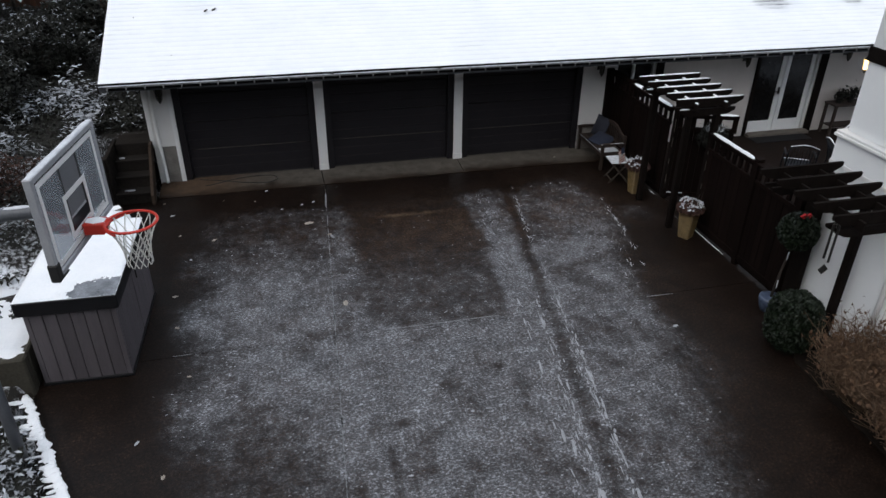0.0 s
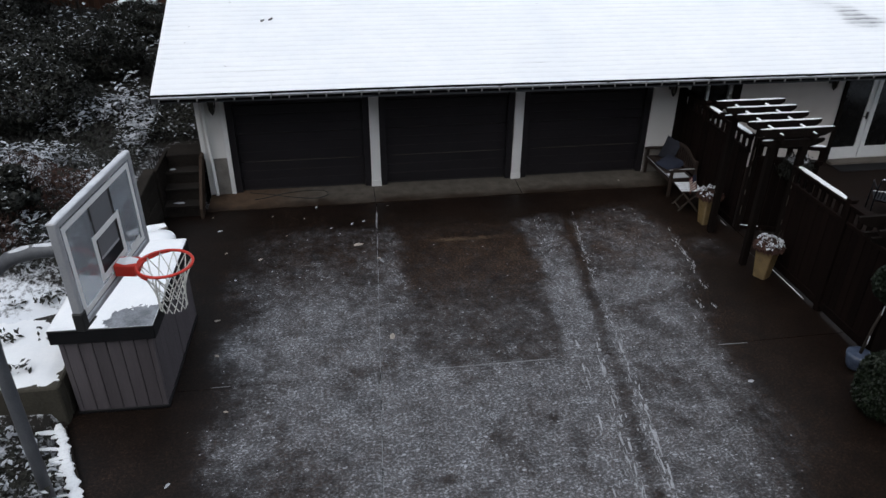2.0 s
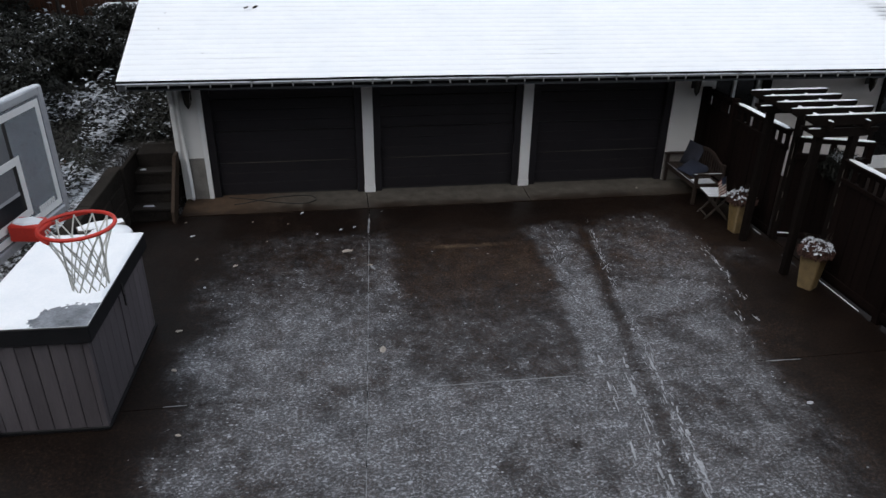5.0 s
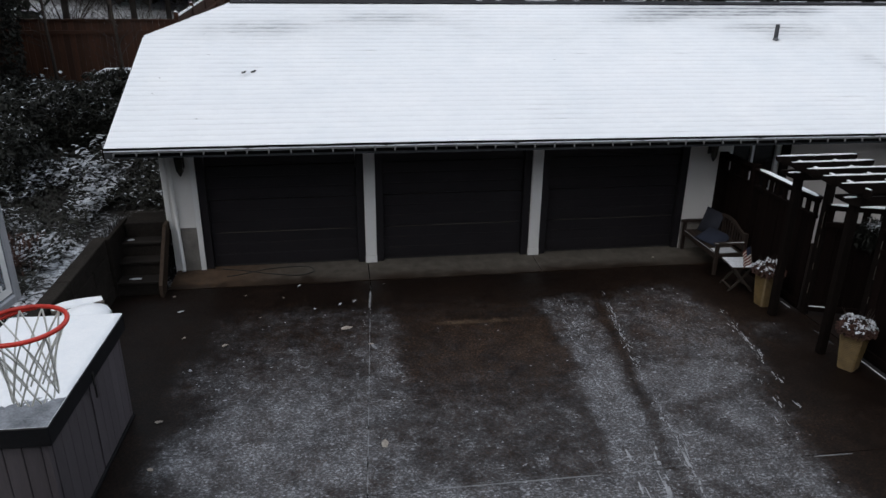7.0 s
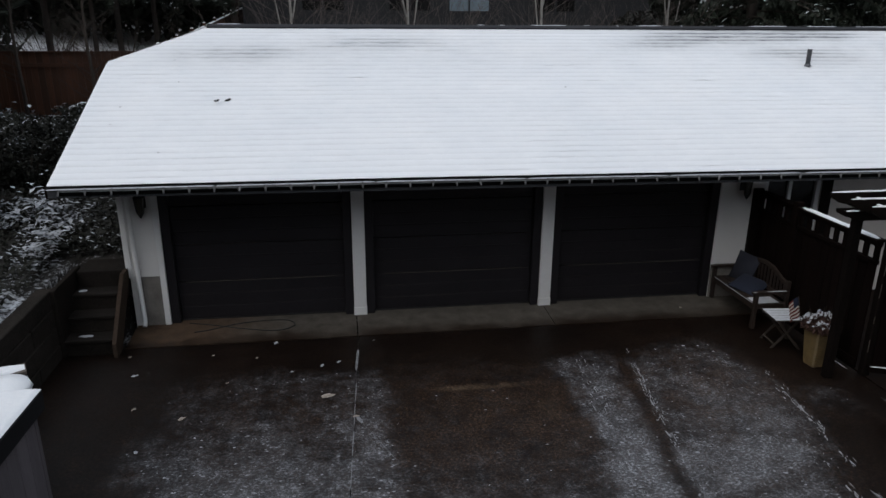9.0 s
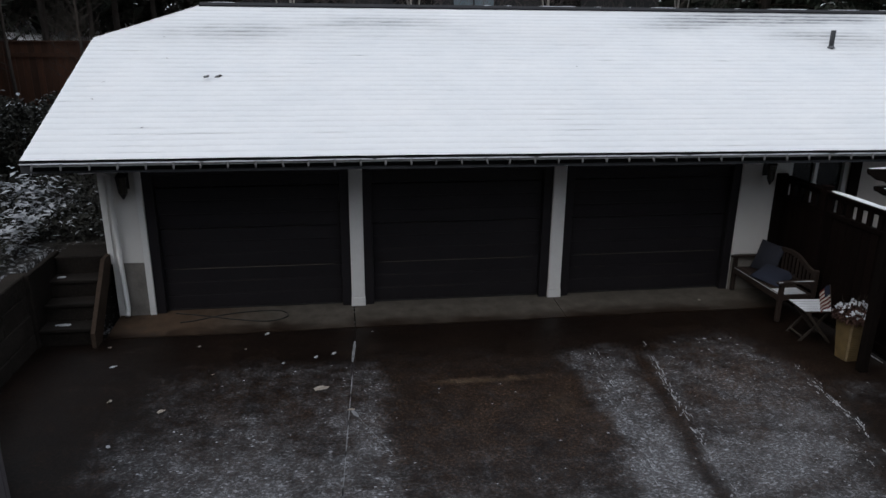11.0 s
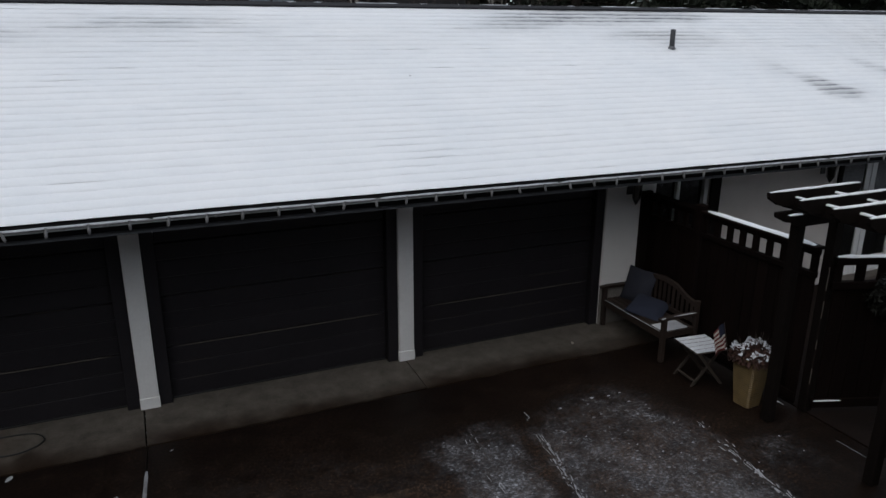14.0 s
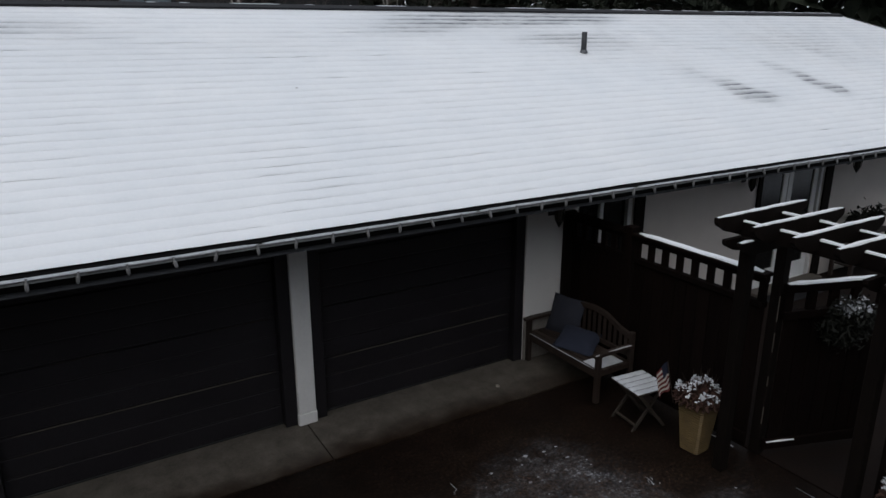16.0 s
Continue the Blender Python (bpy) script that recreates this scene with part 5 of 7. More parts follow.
part("pole", tube(bmesh.new(), pole, 0.062, 16), POLE, hoop, "dark grey bent steel pole", True)
bm = bmesh.new()
for a, b in zip(pole[4:], pole[5:]):
    snow_strip(bm, a[0], a[1], a[2] + 0.056, b[0], b[1], 0.075, 0.014, random, b[2] + 0.056)
part("pole_snow", bm, SLUSH, hoop)

LIDTOP = surface("lid_sheet", (0.02, 0.024, 0.03), (0.30, 0.32, 0.35), 0.45, 5.0, 55.0, bump=0.3)
# ---- storage shed under the hoop ----
shed = thing("storage_shed", pose(-2.97, 8.80, 0, 0, 0, -1.5), "low grey plank storage shed with snow on its black lid", "shed")
SX, SY = 0.53, 0.98
part("body", boxes((-SX + 0.03, -SY + 0.03, 0.02, SX - 0.03, SY - 0.03, 1.10), bev=0.004), SHEDTRIM, shed)
for k in range(6):
    x0 = -SX + 0.06 + k * (2 * SX - 0.12) / 6
    for y0, y1 in ((-SY, -SY + 0.03), (SY - 0.03, SY)):
        part("plank", boxes((x0 + 0.004, y0, 0.04, x0 + (2 * SX - 0.12) / 6 - 0.004, y1, 1.10), bev=0.004), SHEDWOOD, shed)
for s in (-1, 1):
    for q in (-1, 1):
        part("corner_post", boxes((s * SX - 0.03 - 0.03 * s, q * SY - 0.03 - 0.03 * q, 0.02, s * SX + 0.03 - 0.03 * s, q * SY + 0.03 - 0.03 * q, 1.10), bev=0.005), SHEDWOOD, shed)
for k, (a, b) in enumerate(((-SY + 0.065, -0.01), (0.01, SY - 0.065))):
    d = part("door", boxes((SX - 0.03, a, 0.05, SX - 0.012, b, 1.095), bev=0.003), SHEDTRIM, shed)
    for j in range(5):
        y0 = a + 0.005 + j * (b - a - 0.01) / 5
        part("plank", boxes((SX - 0.012, y0 + 0.0025, 0.055, SX + 0.002, y0 + (b - a - 0.01) / 5 - 0.0025, 1.09), bev=0.003), SHEDWOOD, d)
for j in range(10):
    y0 = -SY + 0.065 + j * (2 * SY - 0.13) / 10
    part("plank", boxes((-SX, y0 + 0.003, 0.05, -SX + 0.03, y0 + (2 * SY - 0.13) / 10 - 0.003, 1.095), bev=0.003), SHEDWOOD, shed)
part("latch", boxes((SX + 0.062, -0.05, 1.06, SX + 0.075, -0.01, 1.20), (SX + 0.062, -0.04, 0.92, SX + 0.08, -0.015, 1.06), bev=0.004), IRON, shed, "black latch")
part("base_rail", boxes((-SX - 0.015, -SY - 0.015, 0.0, SX + 0.015, SY + 0.015, 0.045), bev=0.006), SHEDTRIM, shed)
part("lid", boxes((-SX - 0.06, -SY - 0.06, 1.10, SX + 0.06, SY + 0.06, 1.295), bev=0.012), SHEDTRIM, shed, "black lid")
part("lid_sheet", boxes((-SX - 0.05, -SY - 0.05, 1.295, SX + 0.05, SY + 0.05, 1.30), bev=0), LIDTOP, shed, "wet grey lid sheet")
def snow_sheet(x0, y0, x1, y1, z, high, step, gone, seed):
    """A layer of snow, thick in the middle, rounded at its rim, and missing where gone(x, y) says so."""
    nx, ny = int((x1 - x0) / step), int((y1 - y0) / step)
    v = []
    for j in range(ny + 1):
        for i in range(nx + 1):
            x, y = x0 + (x1 - x0) * i / nx, y0 + (y1 - y0) * j / ny
            e = max(0.0, min(x - x0, x1 - x, y - y0, y1 - y))
            n1 = noise.noise(Vector((x * 6, y * 6, seed)))
            n2 = noise.noise(Vector((x * 30, y * 30, seed)))
            h = high * (min(1, e / 0.04) ** 0.5) * (1 + 0.15 * n1 + 0.1 * n2)
            q = gone(x, y) + 0.20 * n1 + 0.25 * n2
            h = h * (1 - float(sm(0.10, 0.85, q))) - 0.004 * float(sm(0.4, 0.7, q)) if gone(x, y) > 0 else h
            v.append((x, y, z + h))
    i = (np.arange(ny)[:, None] * (nx + 1) + np.arange(nx)[None, :]).ravel()
    return v, np.stack([i, i + 1, i + nx + 2, i + nx + 1], 1)


v, f = snow_sheet(-SX - 0.055, -SY - 0.055, SX + 0.055, SY + 0.055, 1.30, 0.024, 0.022, lambda x, y: max(0.0, 1.0 - math.hypot((x - 0.36) / 0.50, (y + 0.90) / 0.48) ** 2) * 1.1 if x > -0.3 and y < -0.3 else 0.0, 4.0)
raw("snow_layer", v, f, SNOW, shed, True)

# A tub and a board under snow behind the shed.
tub = thing("garden_tub", pose(-2.85, 10.12, 0), "green plastic garden bin heaped with snow", "bin")
bm = bmesh.new()
tube(bm, [(0, 0, 0), (0, 0, 0.5), (0, 0, 1.12), (0, 0, 1.14)], [0.20, 0.23, 0.25, 0.265], 16)
part("body", bm, GREENTUB, tub, "", True)
bm = bmesh.new()
tube(bm, [(0, 0, 1.14), (0, 0, 1.19), (0, 0, 1.22)], [0.27, 0.25, 0.10], 16)
part("snow_cap", bm, SNOW, tub, "", True)
plank = thing("leaning_board", pose(-3.05, 10.45, 0.72, 0, 0, 25), "pale board lying on the bank under snow", "board")
part("board", boxes((-0.28, -0.10, 0.40, 0.28, 0.10, 0.44), bev=0.006), GREYWOOD, plank)
part("leg", boxes((-0.22, -0.06, -0.72, -0.16, 0.06, 0.40), bev=0.004), GREYWOOD, plank)
part("leg", boxes((0.16, -0.06, -0.72, 0.22, 0.06, 0.40), bev=0.004), GREYWOOD, plank)
part("snow_cap", snow_strip(bmesh.new(), -0.27, 0, 0.44, 0.27, 0, 0.20, 0.03), SNOW, plank)

# ---- retaining wall, steps and kerb on the garden side ----
rwall = thing("retaining_wall", pose(0, 0, 0), "mossy timber retaining wall holding the garden bank", "wall", "", "structure")
for k, (z0, z1) in enumerate(((-0.05, 0.20), (0.205, 0.46), (0.465, 0.72), (0.725, 0.97))):
    for y0, y1 in ((9.85, 11.55), (11.56, 13.25)) if k % 2 else ((9.85, 10.9), (10.91, 12.4), (12.41, 13.25)):
        part("timber", boxes((-3.72, y0, z0, -3.50 - 0.006 * k, y1, z1), bev=0.012), EARTHWALL, rwall)
lowwall = thing("low_wall", pose(0, 0, 0), "low rough concrete garden wall topped with snow", "wall", "", "structure")
part("body", boxes((-5.4, 7.66, -0.05, -3.60, 7.82, 0.57), (-3.72, 7.82, -0.05, -3.60, 9.9, 0.57), bev=0.02), MOSSWALL, lowwall)
part("fill", boxes((-5.42, 7.80, 0.2, -3.70, 9.85, 0.567), bev=0), SOIL, lowwall)
v, f = snow_sheet(-5.4, 7.70, -3.63, 9.8, 0.568, 0.05, 0.06, lambda x, y: 0.24 + 0.75 * float(sm(8.7, 9.5, y + 0.35 * (x + 4.4))) + 0.55 * float(sm(-4.5, -5.2, x)) + 0.5 * float(sm(7.86, 7.70, y)) + 0.5 * float(sm(-3.78, -3.64, x)), 2.0)
raw("snow_layer", v, f, SNOW, lowwall, True)
kerb = thing("kerb", pose(0, 0, 0), "low concrete kerb under a band of snow", "kerb", "", "structure")
bm = bmesh.new()
for a, b in ((7.6, 6.4), (6.39, 5.2), (5.19, 3.1)):
    xa, xb = float(court_edge(a)), float(court_edge(b))
    vs = [bm.verts.new((x, y, z)) for z in (-0.1, 0.10) for x, y in ((xa - 0.16, a), (xa, a), (xb, b), (xb - 0.16, b))]
    for q in ((0, 1, 2, 3), (4, 5, 6, 7), (0, 1, 5, 4), (1, 2, 6, 5), (2, 3, 7, 6), (3, 0, 4, 7)):
        bm.faces.new([vs[k] for k in q])
part("stone", bm, OLDWALL, kerb)
bm = bmesh.new()
q = random.Random(41)
for k in range(62):
    y = 7.56 - 0.07 * k
    x = float(court_edge(y)) - 0.07 + q.gauss(0, 0.012)
    snow_strip(bm, x, y, 0.098, x + 0.04, y - 0.13, 0.09 + 0.07 * q.random(), 0.022 + 0.014 * q.random(), q)
    if q.random() < 0.55:
        snow_strip(bm, x - 0.02, y, 0.098, x - 0.12 - 0.22 * q.random() ** 2, y - 0.06 + 0.12 * q.random(), 0.03 + 0.05 * q.random(), 0.02, q)
part("snow_band", bm, SNOW, kerb)
steps = thing("garden_steps", pose(-3.06, 13.13, 0), "worn timber steps up the bank beside the garage", "steps")
for k in range(3):
    y0, z = 0.02 + 0.26 * k, 0.235 * (k + 1)
    part("riser", boxes((-0.40, y0, max(0.0, z - 0.235), 0.24, y0 + 0.035, z - 0.045), bev=0.004), OLDWALL, steps)
    t = part("tread", boxes((-0.40, y0 - 0.025, z - 0.045, 0.24, y0 + 0.265, z), bev=0.006), STEPWOOD, steps)
    if k in (0, 2):
        vv, ff = snow_sheet(-0.30 if k == 0 else -0.38, y0 + 0.05, 0.0 if k == 0 else -0.20, y0 + 0.19, z - 0.008, 0.020, 0.02, lambda x, y: 0.0001 + 0.9 * math.hypot((x + (0.15 if k == 0 else 0.29)) / (0.17 if k == 0 else 0.10), (y - y0 - 0.12) / 0.08), k)
        raw("snow_patch", vv, ff, FROST, t, True)
part("stringer", boxes((-0.47, -0.02, -0.05, -0.401, 1.0, 0.975), bev=0.01), OLDWALL, steps)
part("stringer", prism(bmesh.new(), [(-0.10, 0.0), (-0.10, 0.20), (0.62, 0.95), (0.84, 0.95), (0.84, 0.82), (0.12, 0.0)], "x", 0.241, 0.295), STRINGER, steps, "brown timber stringer board")
part("landing", boxes((-0.40, 0.80, 0.5, 0.24, 1.35, 0.94), bev=0.01), OLDWALL, steps)

# ---- bench, cushions, folding table ----
bench = thing("garden_bench", pose(6.56, 13.36, 0.02, 0, 0, -90) @ Matrix.Diagonal((1, 1, 0.91, 1)), "weathered teak garden bench against the fence", "bench")
# local x along the seat, local y towards the back
for x in (-0.60, 0.60):
    part("front_leg", boxes((x - 0.028, -0.27, 0, x + 0.028, -0.21, 0.60), bev=0.005), BENCHWOOD, bench)
    part("back_leg", boxes((x - 0.028, 0.22, 0, x + 0.028, 0.275, 0.80), bev=0.005), BENCHWOOD, bench)
    part("armrest", prism(bmesh.new(), [(-0.31, 0.605), (-0.31, 0.63), (-0.20, 0.645), (0.26, 0.635), (0.26, 0.605)], "x", x - 0.035, x + 0.035), BENCHWOOD, bench)
    part("side_rail", boxes((x - 0.015, -0.21, 0.34, x + 0.015, 0.22, 0.40), bev=0.004), BENCHWOOD, bench)
for k in range(6):
    part("seat_slat", boxes((-0.62, -0.26 + k * 0.083, 0.40, 0.62, -0.26 + k * 0.083 + 0.07, 0.425), bev=0.004), BENCHWOOD, bench)
part("apron", boxes((-0.57, -0.255, 0.32, 0.57, -0.23, 0.40), bev=0.004), BENCHWOOD, bench)
part("back_rail", boxes((-0.57, 0.235, 0.46, 0.57, 0.265, 0.52), bev=0.004), BENCHWOOD, bench)
arch = [(-0.60, 0.76), (-0.42, 0.80), (-0.20, 0.90), (0, 0.925), (0.20, 0.90), (0.42, 0.80), (0.60, 0.76)]
part("crest_rail", prism(bmesh.new(), arch + [(x, z - 0.065) for x, z in arch[::-1]], "y", 0.23, 0.27), BENCHWOOD, bench)
for k in range(13):
    x = -0.51 + k * 0.085
    top = 0.86 - 0.35 * (x * x) - 0.03
    part("back_slat", boxes((x - 0.022, 0.242, 0.52, x + 0.022, 0.258, top), bev=0.003), BENCHWOOD, bench)
v, f = snow_sheet(0.34, -0.22, 0.58, 0.16, 0.425, 0.016, 0.03, lambda x, y: 0.05, 1.5)
raw("snow_patch", v, f, SLUSH, bench, True)
part("frost_edge", snow_strip(bmesh.new(), -0.58, -0.255, 0.425, 0.55, -0.255, 0.014, 0.006), FROST, bench)
part("snow_cap", snow_strip(bmesh.new(), 0.615, -0.30, 0.635, 0.615, 0.22, 0.026, 0.010), SLUSH, bench)


def cushion(m, mat, label):
    """A soft square cushion: domed both ways with pinched corners."""
    c = thing("cushion", m, label, "cushion", "cushions on the bench")
    n = 12
    v, f = [], []
    for s in (1, -1):
        for j in range(n + 1):
            for i in range(n + 1):
                u, w = 2 * i / n - 1, 2 * j / n - 1
                d = max(0.0, (1 - u * u) * (1 - w * w)) ** 0.42
                pin = 1 - 0.07 * (1 - abs(u))
                pin2 = 1 - 0.07 * (1 - abs(w))
                v.append((0.23 * u * pin2, 0.23 * w * pin, s * 0.075 * d + 0.006 * noise.noise(Vector((u * 3, w * 3, s)))))
    k = (n + 1) ** 2
    for o in (0, k):
        for j in range(n):
            for i in range(n):
                a = o + j * (n + 1) + i
                f.append((a, a + 1, a + n + 2, a + n + 1))
    raw("cover", v, f, mat, c, True)
    b = [(0.23 * u, 0.23 * w, 0) for u, w in ((-1, -1), (0, -0.94), (1, -1), (0.94, 0), (1, 1), (0, 0.94), (-1, 1), (-0.94, 0), (-1, -1))]
    part("piping", tube(bmesh.new(), b, 0.006, 5), mat, c)


cushion(pose(6.70, 13.74, 0.62, 0, -68, 12), FABRIC_GREY, "grey-blue square cushion propped upright on the bench")
cushion(pose(6.57, 13.36, 0.475, 8, -12, 30), FABRIC, "blue square cushion lying on the bench")

table = thing("folding_table", pose(6.46, 12.28, 0, 0, 0, -6), "small wooden folding table with snow on top", "table")
for k in range(5):
    part("slat", boxes((-0.21, -0.21 + k * 0.086, 0.425, 0.21, -0.21 + k * 0.086 + 0.076, 0.445), bev=0.003), TABLEWOOD, table)
for y in (-0.17, 0.15):
    for s in (-1, 1):
        bm = bmesh.new()
        yy = y + 0.025 * s
        vs = [(s * -0.20, 0.0), (s * -0.16, 0.0), (s * 0.19, 0.425), (s * 0.15, 0.425)]
        part("leg", prism(bm, vs, "y", yy - 0.01, yy + 0.01), TABLEWOOD, table)
part("stretcher", boxes((-0.17, -0.16, 0.05, -0.145, 0.16, 0.075), bev=0.003), TABLEWOOD, table)
part("stretcher", boxes((0.145, -0.16, 0.05, 0.17, 0.16, 0.075), bev=0.003), TABLEWOOD, table)
for k in range(5):
    y0 = -0.21 + k * 0.086
    v, f = snow_sheet(-0.208, y0 + 0.002, 0.208, y0 + 0.081, 0.445, 0.012, 0.02, lambda x, y: 0.0, 8.0 + k)
    raw("snow_strip", v, f, SLUSH, table, True)

# ---- wicker planters with dead flowers and snow ----
def planter(m, seed):
    p = thing("planter", m, "tall tapered tan wicker planter with dead flowers and snow", "planter", "wicker planters by the fence")
    g = np.random.default_rng(seed)
    H, N = 0.56, 22
    bm = bmesh.new()
    prev = None
    for k in range(N * 2 + 1):
        q = k / (N * 2)
        h = 0.098 + 0.045 * q + (0.006 if k % 2 else 0.0)
        c = 0.02
        row = [bm.verts.new((x, y, 0.0 + H * q)) for x, y in ((h, -h + c), (h, h - c), (h - c, h), (-h + c, h), (-h, h - c), (-h, -h + c), (-h + c, -h), (h - c, -h))]
        if prev:
            for j in range(8):
                bm.faces.new((prev[j], prev[(j + 1) % 8], row[(j + 1) % 8], row[j]))
        prev = row
    part("pot", bm, WICKER, p)
    part("rim", boxes((-0.155, -0.155, H - 0.02, 0.155, -0.125, H + 0.012), (-0.155, 0.125, H - 0.02, 0.155, 0.155, H + 0.012), (-0.155, -0.125, H - 0.02, -0.125, 0.125, H + 0.012), (0.125, -0.125, H - 0.02, 0.155, 0.125, H + 0.012), bev=0.008), WICKER, p)
    part("soil", boxes((-0.125, -0.125, H - 0.06, 0.125, 0.125, H - 0.03), bev=0), BARK, p)
    n = 1500
    a, r = g.uniform(0, 2 * np.pi, n), 0.24 * g.uniform(0, 1, n) ** 0.5
    lump = np.array([noise.noise(Vector((q * 9, w * 9, seed))) for q, w in zip(r * np.cos(a), r * np.sin(a))])
    z = H + 0.01 + (0.13 + 0.10 * lump) * (1 - (r / 0.27) ** 2) * g.uniform(0.2, 1, n) - 0.06 * (r > 0.19) * g.uniform(0, 1, n)
    v, f = leaves(np.stack([r * np.cos(a), r * np.sin(a), z], 1), 0.028, seed, 0.2, 1.8)
    raw("flower_mass", v, f, DEADFLOWER, p)
    n = 420
    a, r = g.uniform(0, 2 * np.pi, n), 0.235 * g.uniform(0, 1, n) ** 0.5
    x, y = r * np.cos(a), r * np.sin(a)
    lump = np.array([noise.noise(Vector((q * 9, w * 9, seed))) for q, w in zip(x, y)])
    ok = lump > -0.12
    z = H + 0.03 + (0.13 + 0.10 * lump) * (1 - (r / 0.27) ** 2)
    v, f = leaves(np.stack([x, y, z + g.normal(0, 0.010, n)], 1)[ok], 0.026, seed + 1, 0.45, 1.5)
    raw("snow_clump", v, f, SLUSH, p)
    bm = bmesh.new()
    for k in range(16):
        a, r = g.uniform(0, 2 * np.pi), 0.12 * g.uniform(0, 1)
        tube(bm, [(r * math.cos(a), r * math.sin(a), H - 0.03), (1.6 * r * math.cos(a), 1.6 * r * math.sin(a), H + 0.15), (2.0 * r * math.cos(a), 2.0 * r * math.sin(a), H + 0.22 + 0.06 * g.uniform(0, 1))], [0.004, 0.003, 0.0015], 4)
    part("dead_stems", bm, BARK, p)


planter(pose(6.55, 11.62, 0, 0, 0, 4), 11)
planter(pose(6.60, 9.70, 0, 0, 0, 30), 23)

flag = thing("small_flag", pose(6.40, 11.80, 0.46), "small striped flag on a stick, hanging limp", "flag")
STICK_TIP = Vector((-0.07, 0.06, 0.44))
part("stick", tube(bmesh.new(), [(0, 0, 0), STICK_TIP], 0.005, 6), BENCHWOOD, flag)


def flag_cloth(u, w):
    """A point of the limp cloth: u runs out from the stick, w down along it."""
    p = STICK_TIP * (0.97 - 0.62 * w)
    fold = 0.022 * math.sin(7.0 * u + 2.2 * w) * (0.3 + w)
    return p + Vector((-0.10 * u, 0.035 * u, -0.11 * u * u)) + Vector((0.35, 0.94, 0)) * fold


def flag_piece(name, mat, u0, u1, w0, w1, lift=0.0):
    bm = bmesh.new()
    vs = [[bm.verts.new(flag_cloth(u0 + (u1 - u0) * j / 6, w) + Vector((-0.3, -0.9, 0)) * lift) for j in range(7)] for w in (w0, w1)]
    for j in range(6):
        bm.faces.new((vs[0][j], vs[0][j + 1], vs[1][j + 1], vs[1][j]))
    part(name, bm, mat, flag)


for k in range(11):
    flag_piece("stripe", FLAGRED if k % 2 == 0 else FLAGWHITE, 0.0 if k > 4 else 0.62, 1.0, k / 11, (k + 1) / 11)
flag_piece("canton", FLAGBLUE, 0.0, 0.62, 0.0, 5 / 11)

# ---- wall lanterns ----
def lantern(m, label, glass, group="wall lanterns"):
    """An iron lantern on a wall bracket; local y points out of the wall (towards -y)."""
    w = thing("wall_lantern", m, label, "wall lamp", group)
    part("backplate", boxes((-0.05, -0.015, -0.12, 0.05, 0.0, 0.14), bev=0.006), IRON, w)
    part("arm", tube(bmesh.new(), [(0, -0.01, 0.08), (0, -0.07, 0.14), (0, -0.14, 0.16), (0, -0.15, 0.12)], 0.011, 8), IRON, w, "", True)
    bm = bmesh.new()
    tube(bm, [(0, -0.15, 0.15), (0, -0.15, 0.11), (0, -0.15, 0.07)], [0.012, 0.05, 0.085], 8)
    tube(bm, [(0, -0.15, -0.15), (0, -0.15, -0.18), (0, -0.15, -0.23)], [0.05, 0.035, 0.006], 8)
    for k in range(6):
        a = k * math.pi / 3
        tube(bm, [(0.072 * math.cos(a), -0.15 + 0.072 * math.sin(a), 0.07), (0.05 * math.cos(a), -0.15 + 0.05 * math.sin(a), -0.15)], 0.006, 4)
    part("cage", bm, IRON, w)
    part("glass", tube(bmesh.new(), [(0, -0.15, 0.068), (0, -0.15, -0.148)], [0.066, 0.045], 6), glass, w)
    return w


for x in (-2.46, 6.62, 10.18, 12.84):
    lantern(pose(x, 14.0, 1.95), "black iron wall lantern, unlit, under the eave", LAMPGLASS)
lantern(pose(7.24, 7.43, 3.66, 0, 0, 180) @ Matrix.Diagonal((0.6, 0.6, 0.6, 1)), "lit wall lantern glowing warm yellow at the house corner", LAMPGLOW, "wall lanterns")
glowlamp = new("lantern_light", bpy.data.lights.new("lantern_light", "POINT"))
glowlamp.data.energy, glowlamp.data.color, glowlamp.data.shadow_soft_size = 1.6, (1, 0.7, 0.35), 0.06
glowlamp.location = (7.24, 7.75, 3.55)

